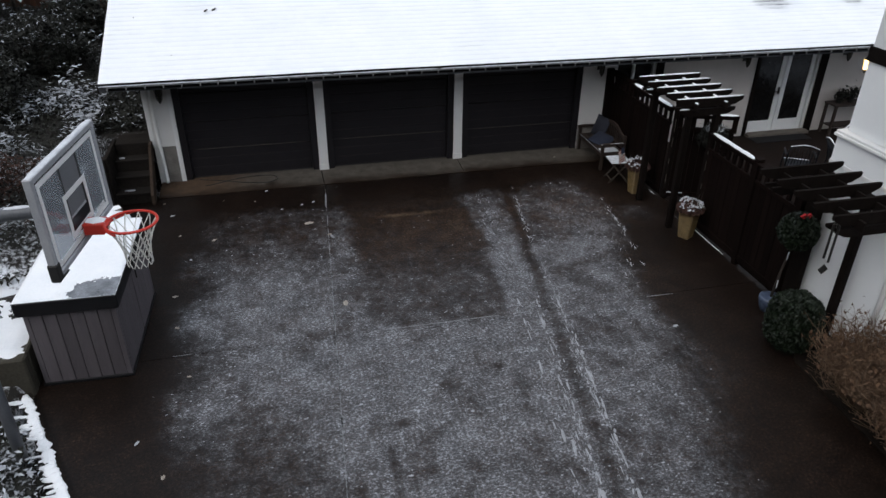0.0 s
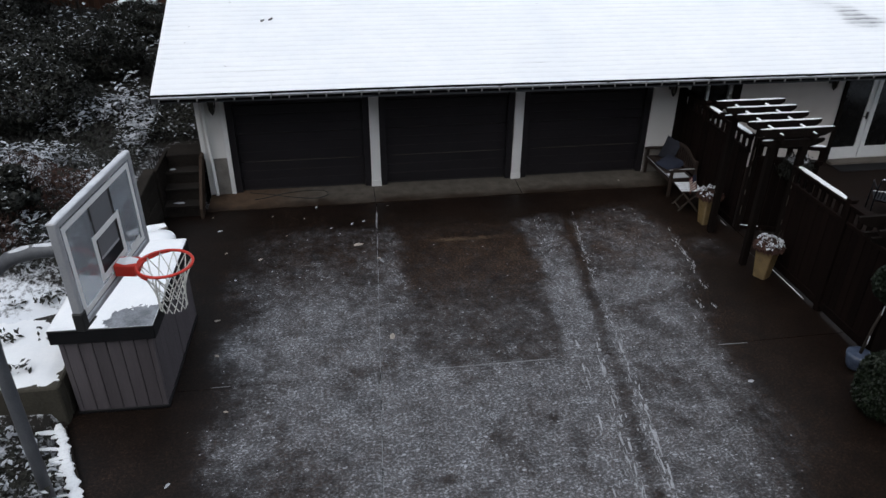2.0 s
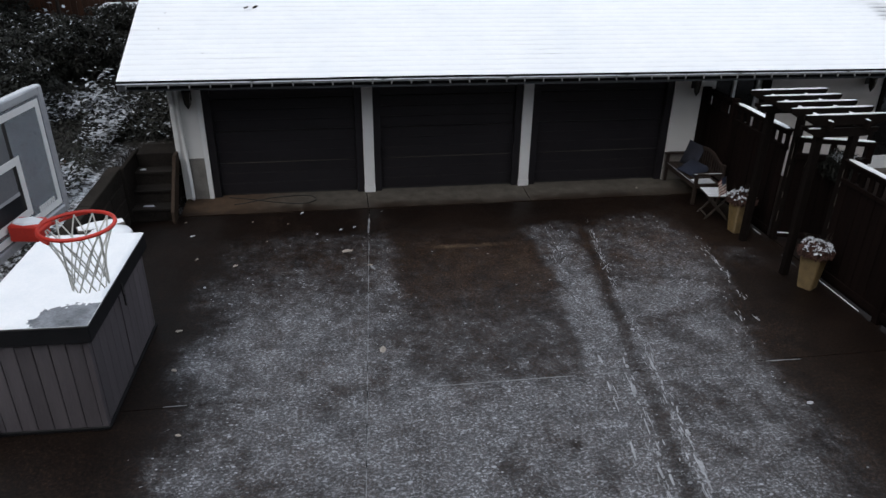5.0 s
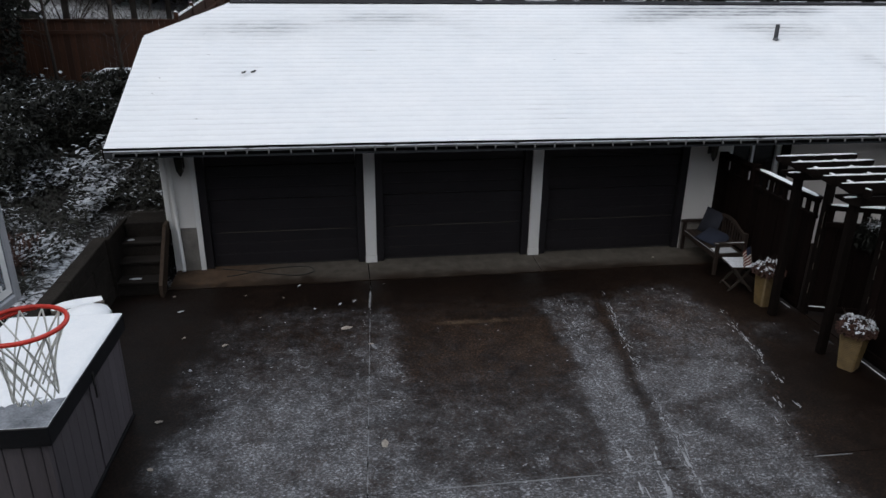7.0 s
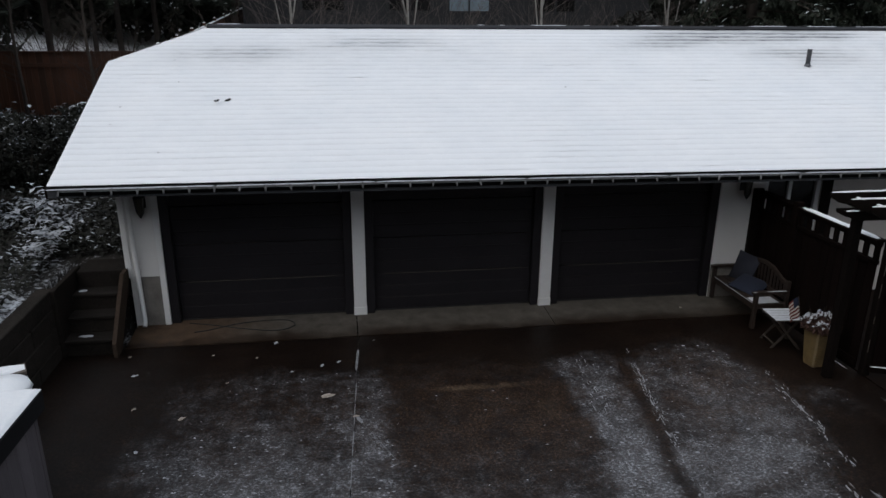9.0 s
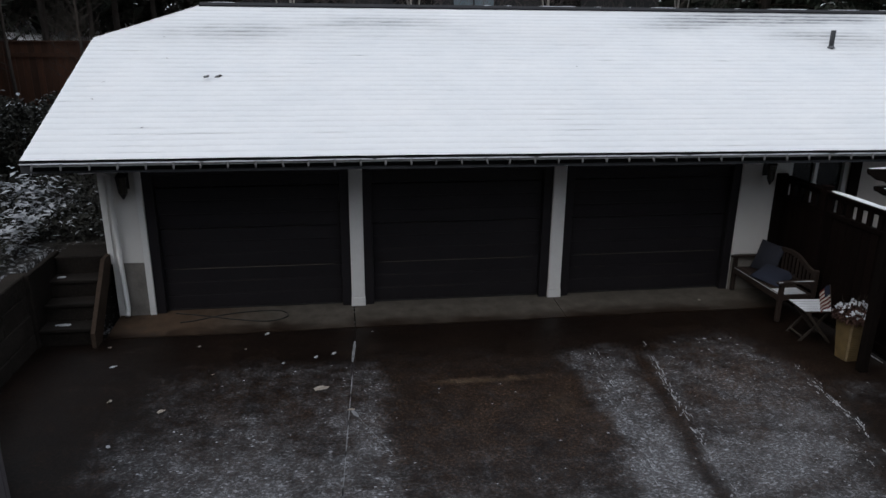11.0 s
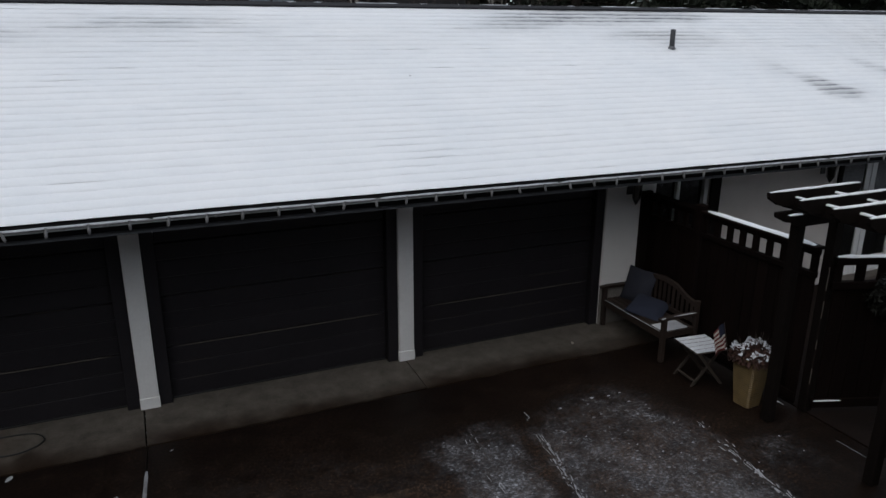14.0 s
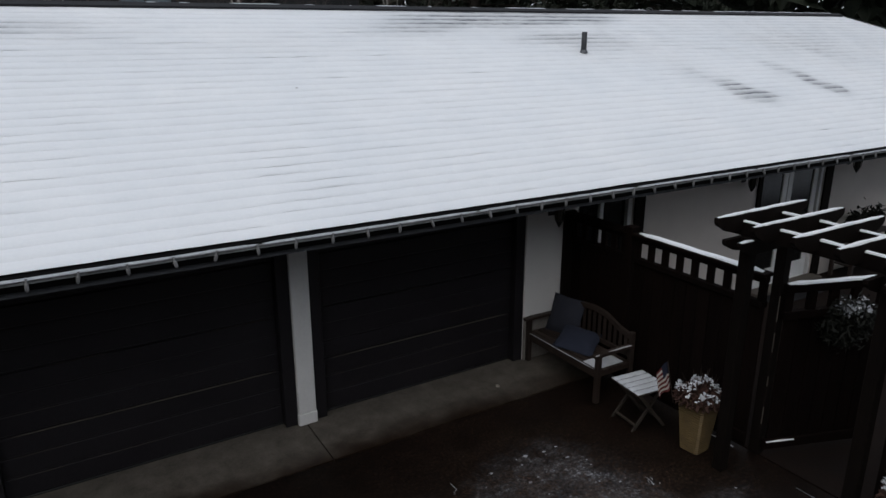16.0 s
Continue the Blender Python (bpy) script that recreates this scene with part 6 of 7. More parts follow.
# ---- patio furniture ----
def patio_chair(m):
    c = thing("patio_chair", m, "dark metal patio armchair with a curved back, snow on its rails", "chair", "patio chairs")
    for x in (-0.27, 0.27):
        part("front_leg", tube(bmesh.new(), [(x, -0.27, 0), (x, -0.25, 0.40), (x, -0.23, 0.62)], 0.014, 8), DARKSTEEL, c, "", True)
        part("back_leg", tube(bmesh.new(), [(x, 0.30, 0), (x, 0.22, 0.42), (x, 0.27, 0.70), (x * 0.94, 0.34, 0.88)], 0.014, 8), DARKSTEEL, c, "", True)
        part("armrest", tube(bmesh.new(), [(x, -0.26, 0.62), (x * 1.06, -0.10, 0.645), (x * 1.04, 0.12, 0.64), (x, 0.27, 0.66)], 0.018, 8), DARKSTEEL, c, "", True)
    arc = [(-0.27 + 0.54 * k / 10, 0.34 + 0.03 * math.sin(math.pi * k / 10), 0.86 + 0.07 * math.sin(math.pi * k / 10)) for k in range(11)]
    part("top_rail", tube(bmesh.new(), arc, 0.016, 8), DARKSTEEL, c, "", True)
    bm = bmesh.new()
    for p, q in zip(arc, arc[1:]):
        snow_strip(bm, p[0], p[1], p[2] + 0.012, q[0], q[1], 0.030, 0.010, random, q[2] + 0.012)
    part("snow_cap", bm, SNOW, c)
    rows = [[(-0.25 + 0.5 * i / 6, y, z - 0.02 * math.sin(math.pi * i / 6)) for i in range(7)] for y, z in ((-0.25, 0.42), (-0.05, 0.40), (0.15, 0.39), (0.21, 0.43))]
    v = [p for r in rows for p in r] + [(x, y, z - 0.012) for r in rows for x, y, z in r]
    f = []
    for j in range(3):
        for i in range(6):
            k = j * 7 + i
            f += [(k, k + 1, k + 8, k + 7), (28 + k, 35 + k, 36 + k, 29 + k)]
    raw("seat", v, f, DARKSTEEL, c, True)
    part("snow_edge", snow_strip(bmesh.new(), -0.24, -0.24, 0.42, 0.24, -0.24, 0.030, 0.010), SNOW, c)
    for k in range(9):
        x = -0.22 + 0.055 * k
        part("back_slat", tube(bmesh.new(), [(x, 0.215, 0.44), (x, 0.28, 0.66), (x, 0.345, 0.87)], 0.007, 5), DARKSTEEL, c, "", True)
    return c


chair = patio_chair(pose(10.03, 11.36, 0.006, 0, 0, 149))
for x, y, r in ((10.92, 11.14, 70), (11.75, 11.6, 20), (10.7, 10.4, -35)):
    copy_thing(chair, pose(x, y, 0.006, 0, 0, r))
console = thing("console_table", pose(13.10, 13.72, 0.006), "narrow reddish wooden console table against the wall", "table")
part("top", boxes((-0.52, -0.20, 0.72, 0.52, 0.20, 0.76), bev=0.006), BENCHWOOD, console)
for x in (-0.47, 0.47):
    for y in (-0.16, 0.16):
        part("leg", boxes((x - 0.03, y - 0.03, 0, x + 0.03, y + 0.03, 0.72), bev=0.004), BENCHWOOD, console)
part("shelf", boxes((-0.44, -0.16, 0.20, 0.44, 0.16, 0.225), bev=0.004), BENCHWOOD, console)
for dx, s in ((-0.3, 0.13), (0.02, 0.17), (0.32, 0.15)):
    pp = thing("potted_plant", pose(13.10 + dx, 13.72, 0.766), "small potted plant on the console table", "plant", "potted plants")
    part("pot", tube(bmesh.new(), [(0, 0, 0), (0, 0, 0.12), (0, 0, 0.13)], [0.06, 0.08, 0.085], 12), IRON, pp)
    g = np.random.default_rng(int(100 * s))
    q = g.normal(0, 1, (140, 3)) * s * 0.45 + np.array([0, 0, 0.13 + s * 0.5])
    q[:, 2] = np.maximum(q[:, 2], 0.10)
    v, f = leaves(q, 0.06, 3, 0.3)
    raw("foliage", v, f, LEAF, pp)
mat_ = thing("door_mat", pose(11.36, 13.7, 0.006), "grey mat before the patio doors", "mat")
part("weave", boxes((-0.75, -0.24, 0, 0.75, 0.24, 0.015), bev=0.005), SHEDTRIM, mat_)

# ---- bed beside the house: topiary, dry shrub, chimes, sack ----
bed = tagged(part("flower_bed", prism(bmesh.new(), [(6.15, -8), (6.15, 5.0), (6.22, 6.1), (6.45, 6.75), (6.9, 7.4), (7.1, 7.4), (7.1, -8)], "z", 0.0, 0.018), BEDBARK), "dark bark-covered bed beside the house", "flower bed", "", "structure")


def leafy(name, m, label, category, shape, n, size, mat, seed, flat=0.3, rough=0.12, boxy=1.0):
    """A clipped or loose evergreen: stems and a crown of leaves on a lumpy shape."""
    t = thing(name, m, label, category)
    g = np.random.default_rng(seed)
    d = g.normal(0, 1, (n, 3))
    d /= np.linalg.norm(d, axis=1)[:, None]
    d = d / np.sum(np.abs(d) ** (2 / boxy), axis=1)[:, None] ** (boxy / 2)
    r = 1 - 0.28 * g.uniform(0, 1, n) ** 2
    lump = np.array([1 + rough * noise.noise(Vector(q) * 2.2 + Vector((seed, 0, 0))) for q in d])
    p = d * (r * lump)[:, None] * np.array(shape[:3]) + np.array([0, 0, shape[3]])
    p[:, 2] = np.maximum(p[:, 2], 0.03)
    v, f = leaves(p, size, seed + 1, flat, 1.6)
    raw("crown", v, f, mat, t)
    for k in range(4):
        a = k * 1.6
        part("stem", tube(bmesh.new(), [(0, 0, 0), (0.3 * shape[0] * math.cos(a), 0.3 * shape[1] * math.sin(a), shape[3]), (0.6 * shape[0] * math.cos(a), 0.6 * shape[1] * math.sin(a), shape[3] + 0.4 * shape[2])], [0.03, 0.02, 0.008], 6), BARK, t)
    return t


leafy("boxwood", pose(6.33, 6.48, 0.05), "clipped green boxwood bush with a flat rounded top", "bush", (0.31, 0.31, 0.40, 0.38), 9000, 0.032, TOPIARY, 31, 0.3, 0.06, 0.55)


def twigs(m, n, spread, height, seed, label, mat=TWIG, name="dry_shrub", lean=0.5, leafn=0):
    t = thing(name, m, label, "shrub")
    g = random.Random(seed)
    bm = bmesh.new()
    tips = []
    for k in range(n):
        a, r = g.uniform(0, 2 * math.pi), g.uniform(0, 1) ** 0.6
        h = height * g.uniform(0.55, 1.05) * (1 - 0.25 * r)
        b0 = Vector((spread * 0.35 * r * math.cos(a), spread * 0.35 * r * math.sin(a), 0))
        b1 = b0 + Vector((lean * 0.5 * spread * r * math.cos(a), lean * 0.5 * spread * r * math.sin(a), 0.55 * h))
        b2 = b1 + Vector((lean * 0.8 * spread * r * math.cos(a) + g.uniform(-0.1, 0.1), lean * 0.8 * spread * r * math.sin(a) + g.uniform(-0.1, 0.1), 0.45 * h))
        tube(bm, [b0, b1, b2], [0.007, 0.005, 0.002], 3, False)
        for j in range(4):
            c = b0.lerp(b2, g.uniform(0.35, 0.95)) if j % 2 else b1.lerp(b2, g.uniform(0.1, 0.9))
            e = c + Vector((g.uniform(-0.2, 0.2), g.uniform(-0.2, 0.2), g.uniform(0.05, 0.28)))
            tube(bm, [c, e], [0.004, 0.0015], 3, False)
            tips.append(e)
    part("twig_mass", bm, mat, t)
    if leafn:
        q = np.array([tips[g.randrange(len(tips))] for _ in range(leafn)]) + np.random.default_rng(seed).normal(0, 0.03, (leafn, 3))
        v, f = leaves(q, 0.035, seed, 0.2, 1.8)
        raw("dry_foliage", v, f, DRYLEAF, t)
    return t


twigs(pose(6.62, 5.28, 0.02), 640, 0.85, 1.0, 3, "dense russet ornamental shrub, bare, against the house", SHRUBTWIG, leafn=1500)
twigs(pose(6.56, 4.38, 0.02), 560, 0.95, 1.1, 4, "dense russet ornamental shrub, bare, beside the drive", SHRUBTWIG, leafn=1400)
twigs(pose(6.66, 3.6, 0.02), 320, 0.95, 1.1, 6, "dense russet ornamental shrub, bare, beside the drive", SHRUBTWIG, leafn=900)
chime = thing("wind_chime", pose(5.88, 5.84, 2.37), "dark wind chime hanging from the arbor", "wind chime")
part("cap", tube(bmesh.new(), [(0, 0, 0.02), (0, 0, 0.0)], 0.06, 12), REDCLOTH, chime, "red top disc")
for k in range(4):
    a = k * math.pi / 2
    part("pipe", tube(bmesh.new(), [(0.04 * math.cos(a), 0.04 * math.sin(a), -0.05), (0.04 * math.cos(a), 0.04 * math.sin(a), -0.42 - 0.04 * k)], 0.014, 8), IRON, chime)
    part("cord", tube(bmesh.new(), [(0.04 * math.cos(a), 0.04 * math.sin(a), 0), (0.04 * math.cos(a), 0.04 * math.sin(a), -0.05)], 0.002, 4), CORD, chime)
part("sail", prism(bmesh.new(), [(-0.07, -0.66), (0, -0.59), (0.07, -0.66), (0, -0.73)], "y", -0.004, 0.004), IRON, chime)
part("sail_cord", tube(bmesh.new(), [(0, 0, 0), (0, 0, -0.57)], 0.0015, 4), CORD, chime)
# ---- loose things on the court and roof ----
def dead_leaf(x, y, z, s, seed):
    g = random.Random(seed)
    t = raw("fallen_leaf", [(s * (0.9 + 0.2 * g.random()) * math.cos(a) * (1 if k % 2 else 0.88), s * 0.55 * math.sin(a) * (1 if k % 2 else 0.88), 0.006 + 0.012 * g.random()) for k, a in enumerate([2 * math.pi * q / 10 for q in range(10)])] + [(0, 0, 0.012)], [(k, (k + 1) % 10, 10) for k in range(10)], FALLEN if g.random() < 0.6 else FROST)
    t.matrix_basis = pose(x, y, z, 0, 0, g.uniform(0, 360))
    tagged(t, "fallen leaf with frost on wet concrete", "leaf", "fallen leaves on the drive")


for k, (x, y, s) in enumerate(((0.43, 8.87, 0.09), (0.06, 11.62, 0.11), (0.39, 11.11, 0.05), (-2.40, 12.45, 0.06), (-1.60, 11.32, 0.06), (-0.68, 13.19, 0.05), (-0.02, 12.42, 0.05), (5.05, 7.25, 0.06), (-1.5, 12.9, 0.035), (-0.9, 12.75, 0.035), (0.2, 12.5, 0.05), (-2.1, 9.6, 0.06), (-2.0, 8.75, 0.05), (-1.95, 10.7, 0.045), (-2.6, 13.0, 0.04), (-0.4, 12.3, 0.035), (-1.75, 7.6, 0.04), (-2.25, 6.5, 0.05), (5.6, 13.6, 0.05), (-1.9, 5.9, 0.05), (-1.2, 12.1, 0.03), (0.7, 13.1, 0.03), (-2.2, 11.6, 0.045))):
    dead_leaf(x, y, 0.002 if y < 13.28 else 0.03, 0.85 * s, k)
tw = thing("roof_twig", pose(-1.35, 14.89, 3.205, 22.7, 0, 38) @ Matrix.Diagonal((1.0, 1.0, 0.9, 1)), "small evergreen sprig lying on the snowy roof", "twig")
g = np.random.default_rng(4)
u = g.uniform(-1, 1, 90)
first = g.uniform(0, 1, 90) < 0.35
q = np.stack([np.where(first, -0.13 + 0.045 * u, 0.09 + 0.085 * u), np.where(first, 0.02 * u, 0.015 * u) + g.normal(0, 0.009, 90) * (1 - np.abs(u)), 0.008 + 0.015 * g.uniform(0, 1, 90)], 1)
v, f = leaves(q, 0.028, 2, 0.7)
raw("spray", v, f, LEAF, tw)
part("stem", tube(bmesh.new(), [(0.0, -0.01, 0.01), (0.19, 0.02, 0.02)], 0.006, 5), BARK, tw)
for x, y in ((-2.25, 16.12), (-2.09, 15.44), (-2.79, 14.75), (-2.83, 14.31), (-2.07, 13.63), (4.0, 15.2)):
    z = 2.405 + (RIDGE_Z - 2.405) * (y - EAVE_Y) / (RIDGE_Y - EAVE_Y)
    t = raw("roof_debris", [(-0.025, -0.01, 0.004), (0.025, -0.012, 0.008), (0.03, 0.01, 0.014), (-0.02, 0.012, 0.01), (0, 0, 0.014)], [(0, 1, 4), (1, 2, 4), (2, 3, 4), (3, 0, 4)], BARK)
    t.matrix_basis = pose(x, y, z + 0.004) @ Matrix.Diagonal((0.6, 0.6, 0.6, 1))
    tagged(t, "bit of dark debris on the snowy roof", "debris", "debris on the roof")
loop = [(-2.0, 13.97, 0.045), (-1.6, 13.85, 0.04), (-1.2, 13.70, 0.034), (-0.7, 13.58, 0.03), (-0.45, 13.72, 0.034), (-0.55, 13.90, 0.042), (-0.9, 13.93, 0.043), (-1.3, 13.86, 0.041), (-1.7, 13.70, 0.034), (-1.9, 13.66, 0.032)]
fine_pts = []
for k in range(len(loop) - 1):
    p0, p1, p2, p3 = (Vector(loop[max(0, min(len(loop) - 1, k + d))]) for d in (-1, 0, 1, 2))
    for j in range(6):
        t = j / 6
        fine_pts.append(0.5 * ((2 * p1) + (p2 - p0) * t + (2 * p0 - 5 * p1 + 4 * p2 - p3) * t * t + (3 * p1 - p0 - 3 * p2 + p3) * t ** 3))
tagged(part("power_cable", tube(bmesh.new(), fine_pts, 0.008, 6), CABLE, None, "", True), "black cable looped on the garage apron", "cable")

# ---- garden bank: ground cover, shrubs, fences, trees ----
g = np.random.default_rng(77)
def scatter(n, x0, x1, y0, y1, keep, lift, seed):
    q = np.random.default_rng(seed)
    x, y = q.uniform(x0, x1, n), q.uniform(y0, y1, n)
    k = np.array([noise.noise(Vector((a * 0.8, b * 0.8, seed))) for a, b in zip(x, y)])
    ok = (x < court_edge(y) - 0.22) & (k > keep) & ~((x > -5.3) & (y > 7.4) & (y < 9.8))
    x, y, k = x[ok], y[ok], k[ok]
    return np.stack([x, y, ground_z(x, y) + lift * q.uniform(0.1, 1, len(x)) * (1 + np.clip(k, -0.5, 1))], 1)


def beside_steps(n, lift, seed):
    q = np.random.default_rng(seed)
    x, y = q.uniform(-3.9, -2.86, n), q.uniform(14.55, 20.0, n)
    return np.stack([x, y, ground_z(x, y) + lift * q.uniform(0.1, 1, len(x))], 1)


stuff("ground_cover", np.concatenate([scatter(66000, -11, -3.0, 3.0, 23.5, -0.45, 0.26, 3), beside_steps(5200, 0.26, 5)]), 0.050, 1, IVY, "dark evergreen ground cover on the bank", "ground cover", 0.55)
stuff("leaf_snow", np.concatenate([scatter(3400, -11, -3.0, 3.0, 21, 0.05, 0.30, 3), scatter(1600, -6.6, -3.6, 9.6, 12.2, 0.0, 0.30, 3), scatter(3000, -6.8, -3.4, 11.8, 16.5, -0.06, 0.32, 3), scatter(1800, -5.5, -3.0, 3.0, 7.4, -0.3, 0.30, 3), beside_steps(420, 0.30, 6)]), 0.040, 2, BANKSNOW, "flecks of snow lying on the ground cover", "snow", 0.93, 2.6)
drifts = np.concatenate([scatter(2600, -6.6, -3.4, 11.6, 16.2, 0.10, 0.30, 3), scatter(700, -6.6, -3.6, 9.6, 12.0, 0.12, 0.30, 3), scatter(1500, -9.0, -4.2, 16.0, 21.5, 0.08, 0.55, 3)])
stuff("snow_tufts", drifts, 0.072, 12, BANKSNOW, "larger tufts of snow caught on the ground cover", "snow", 0.95, 2.2)
q = np.random.default_rng(31)
px, py = q.uniform(-5.35, -3.75, 900), q.uniform(7.85, 9.75, 900)
ok = np.array([noise.noise(Vector((a * 1.7, b * 1.7, 3))) for a, b in zip(px, py)]) + 0.25 * (py - 8.9) > 0.02
stuff("garden_sprigs", np.stack([px, py, 0.58 + 0.14 * q.uniform(0, 1, 900)], 1)[ok], 0.045, 33, IVY, "dark sprigs poking through the snow behind the low wall", "ground cover", 0.3, 2.2)
stuff("dead_stalks", np.concatenate([scatter(1500, -6.0, -3.0, 9.0, 12.0, 0.05, 0.5, 8), scatter(3600, -5.3, -4.0, 9.9, 12.3, -0.3, 0.55, 8)]), 0.018, 5, DEADSTALK, "rusty dead stalks among the ground cover", "ground cover", 0.1, 6.0)

shrub_spots = ((-6.2, 15.4, 1.1, 1.0), (-8.2, 14.2, 1.4, 1.2), (-5.6, 18.2, 1.0, 1.0), (-7.6, 17.6, 1.3, 1.1), (-10.0, 16.2, 1.6, 1.6), (-6.7, 11.6, 0.9, 0.8), (-5.35, 11.1, 0.6, 0.75), (-9.0, 11.4, 1.5, 1.5), (-9.6, 19.8, 1.6, 1.6), (-5.2, 21.2, 0.9, 0.8), (-6.4, 8.2, 0.8, 0.6))
for k, (x, y, r, h) in enumerate(shrub_spots):
    z = float(ground_z(x, y)) - 0.05
    t = leafy("evergreen_shrub", pose(x, y, z), "dark evergreen shrub flecked with snow on the bank", "shrub", (r, r, h * 0.7, h * 0.6), 7500, 0.055, LEAF, 40 + k, 0.4, 0.55)
    t["group"] = "evergreen shrubs on the bank"
    q = np.random.default_rng(k)
    d = q.normal(0, 1, (230, 3)); d[:, 2] = np.abs(d[:, 2]) + 0.3
    d /= np.linalg.norm(d, axis=1)[:, None]
    lump = np.array([1.02 + 0.55 * noise.noise(Vector(e) * 2.2 + Vector((40 + k, 0, 0))) for e in d])
    v, f = leaves(d * lump[:, None] * np.array([r, r, h * 0.7]) + np.array([0, 0, h * 0.6]), 0.034, k, 0.85, 2.4)
    raw("snow_dusting", v, f, FROST, t)
for k, (x, y, r, h) in enumerate(((-8.5, 21.0, 1.35, 3.0), (-10.8, 19.2, 1.7, 3.4), (-11.0, 23.0, 1.6, 3.6))):
    t = leafy("evergreen_tree", pose(x, y, float(ground_z(x, y)) - 0.1), "dense dark evergreen tree before the garden fence", "tree", (r, r, h, h * 0.95), 11000, 0.085, LEAF, 240 + k, 0.35, 0.5)
    t["group"] = "dense evergreens by the fence"
# Snow-weighted plants by the kerb.
for k, (x, y) in enumerate(((-3.42, 5.35), (-4.3, 5.6), (-3.05, 4.5), (-3.75, 4.6), (-4.9, 6.9))):
    z = float(ground_z(x, y))
    t = leafy("perennial", pose(x, y, z), "low garden plant bowed under snow", "plant", (0.36, 0.36, 0.24, 0.14), 420, 0.04, IVY, 60 + k, 0.6)
    t["group"] = "plants by the kerb"
    q = np.random.default_rng(90 + k)
    d = q.normal(0, 1, (800, 3)); d[:, 2] = np.abs(d[:, 2]) + 0.2
    d /= np.linalg.norm(d, axis=1)[:, None]
    v, f = leaves(d * np.array([0.38, 0.38, 0.26]) * q.uniform(0.6, 1.05, (800, 1)) + np.array([0, 0, 0.15]), 0.024, k, 0.4, 4.0)
    raw("snow_dusting", v, f, SLUSH, t)


def plank_fence(name, x0, y0, x1, y1, top0, top1, high, label, rise=0.0):
    """A cedar fence of single boards between two points, with rails, posts and a cap."""
    L = math.hypot(x1 - x0, y1 - y0)
    f = thing(name, pose(x0, y0, 0, 0, 0, math.degrees(math.atan2(y1 - y0, x1 - x0))), label, "fence", "garden fences")
    nb = int(L / 0.16)
    for k in range(nb):
        a, b = k * L / nb, (k + 1) * L / nb
        t = top0 + (top1 - top0) * (a + b) / 2 / L
        part("board", boxes((a + 0.004, -0.012, t - high, b - 0.004, 0.012, t - 0.06), bev=0), REDFENCE, f)
    bm = bmesh.new()
    for z in (0.0,):
        vs = [bm.verts.new((x, y, t + dz)) for x, t in ((0, top0), (L, top1)) for y, dz in ((-0.06, -0.06), (0.06, -0.06), (0.06, -0.02), (-0.06, -0.02))]
        for q in ((0, 1, 2, 3), (4, 5, 6, 7), (0, 1, 5, 4), (1, 2, 6, 5), (2, 3, 7, 6), (3, 0, 4, 7)):
            bm.faces.new([vs[j] for j in q])
    part("cap", bm, REDFENCE, f)
    part("rail", prism(bmesh.new(), [(0, top0 - 0.42), (L, top1 - 0.42), (L, top1 - 0.32), (0, top0 - 0.32)], "y", -0.05, -0.013), REDFENCE, f)
    for k in range(int(L / 2.4) + 1):
        x = min(L - 0.05, 0.05 + k * 2.4)
        t = top0 + (top1 - top0) * x / L
        p = part("post", boxes((x - 0.05, -0.06, t - high, x + 0.05, 0.05, t - 0.02 + rise), bev=0.006), REDFENCE, f)
        part("snow_cap", snow_strip(bmesh.new(), x - 0.05, 0, t - 0.02 + rise, x + 0.05, 0, 0.10, 0.05), SNOW, p) if rise else None
    return f


plank_fence("cedar_fence", -20.0, 24.0, -4.3, 24.0, 3.50, 3.50, 2.4, "tall reddish cedar board fence behind the garden")
sf = plank_fence("cedar_fence", -4.3, 24.0, -4.3, 48.0, 3.55, 5.0, 2.2, "reddish cedar board fence climbing the yard", 0.12)
part("snow_line", snow_strip(bmesh.new(), 0.1, 0, 3.54, 23.9, 0, 0.10, 0.03, random, 4.99), SNOW, sf)


def grow(bm, p, d, length, r, depth, g, tips, spread=0.7, kids=4, droop=0.0):
    """A limb and, along it, its smaller branches."""
    pts, rs = [Vector(p)], [r]
    q = Vector(d).normalized()
    n = 5 if depth > 1 else 3
    for k in range(n):
        q = (q + Vector((g.uniform(-0.16, 0.16), g.uniform(-0.16, 0.16), g.uniform(-0.06, 0.12) - droop))).normalized()
        pts.append(pts[-1] + q * length / n)
        rs.append(r * (1 - 0.8 * (k + 1) / n))
    tube(bm, pts, rs, 7 if depth > 2 else 4 if depth > 1 else 3, False)
    tips.append(pts[-1])
    if depth > 1:
        for k in range(kids):
            t = g.uniform(0.3, 0.98)
            i = min(n - 1, int(t * n))
            c = pts[i].lerp(pts[i + 1], t * n - i)
            a = g.uniform(0, 2 * math.pi)
            side = Vector((math.cos(a), math.sin(a), g.uniform(0.1, 0.8)))
            grow(bm, c, (q * (1 - spread) + side * spread), length * g.uniform(0.35, 0.55), rs[i] * 0.5, depth - 1, g, tips, spread, kids, droop)


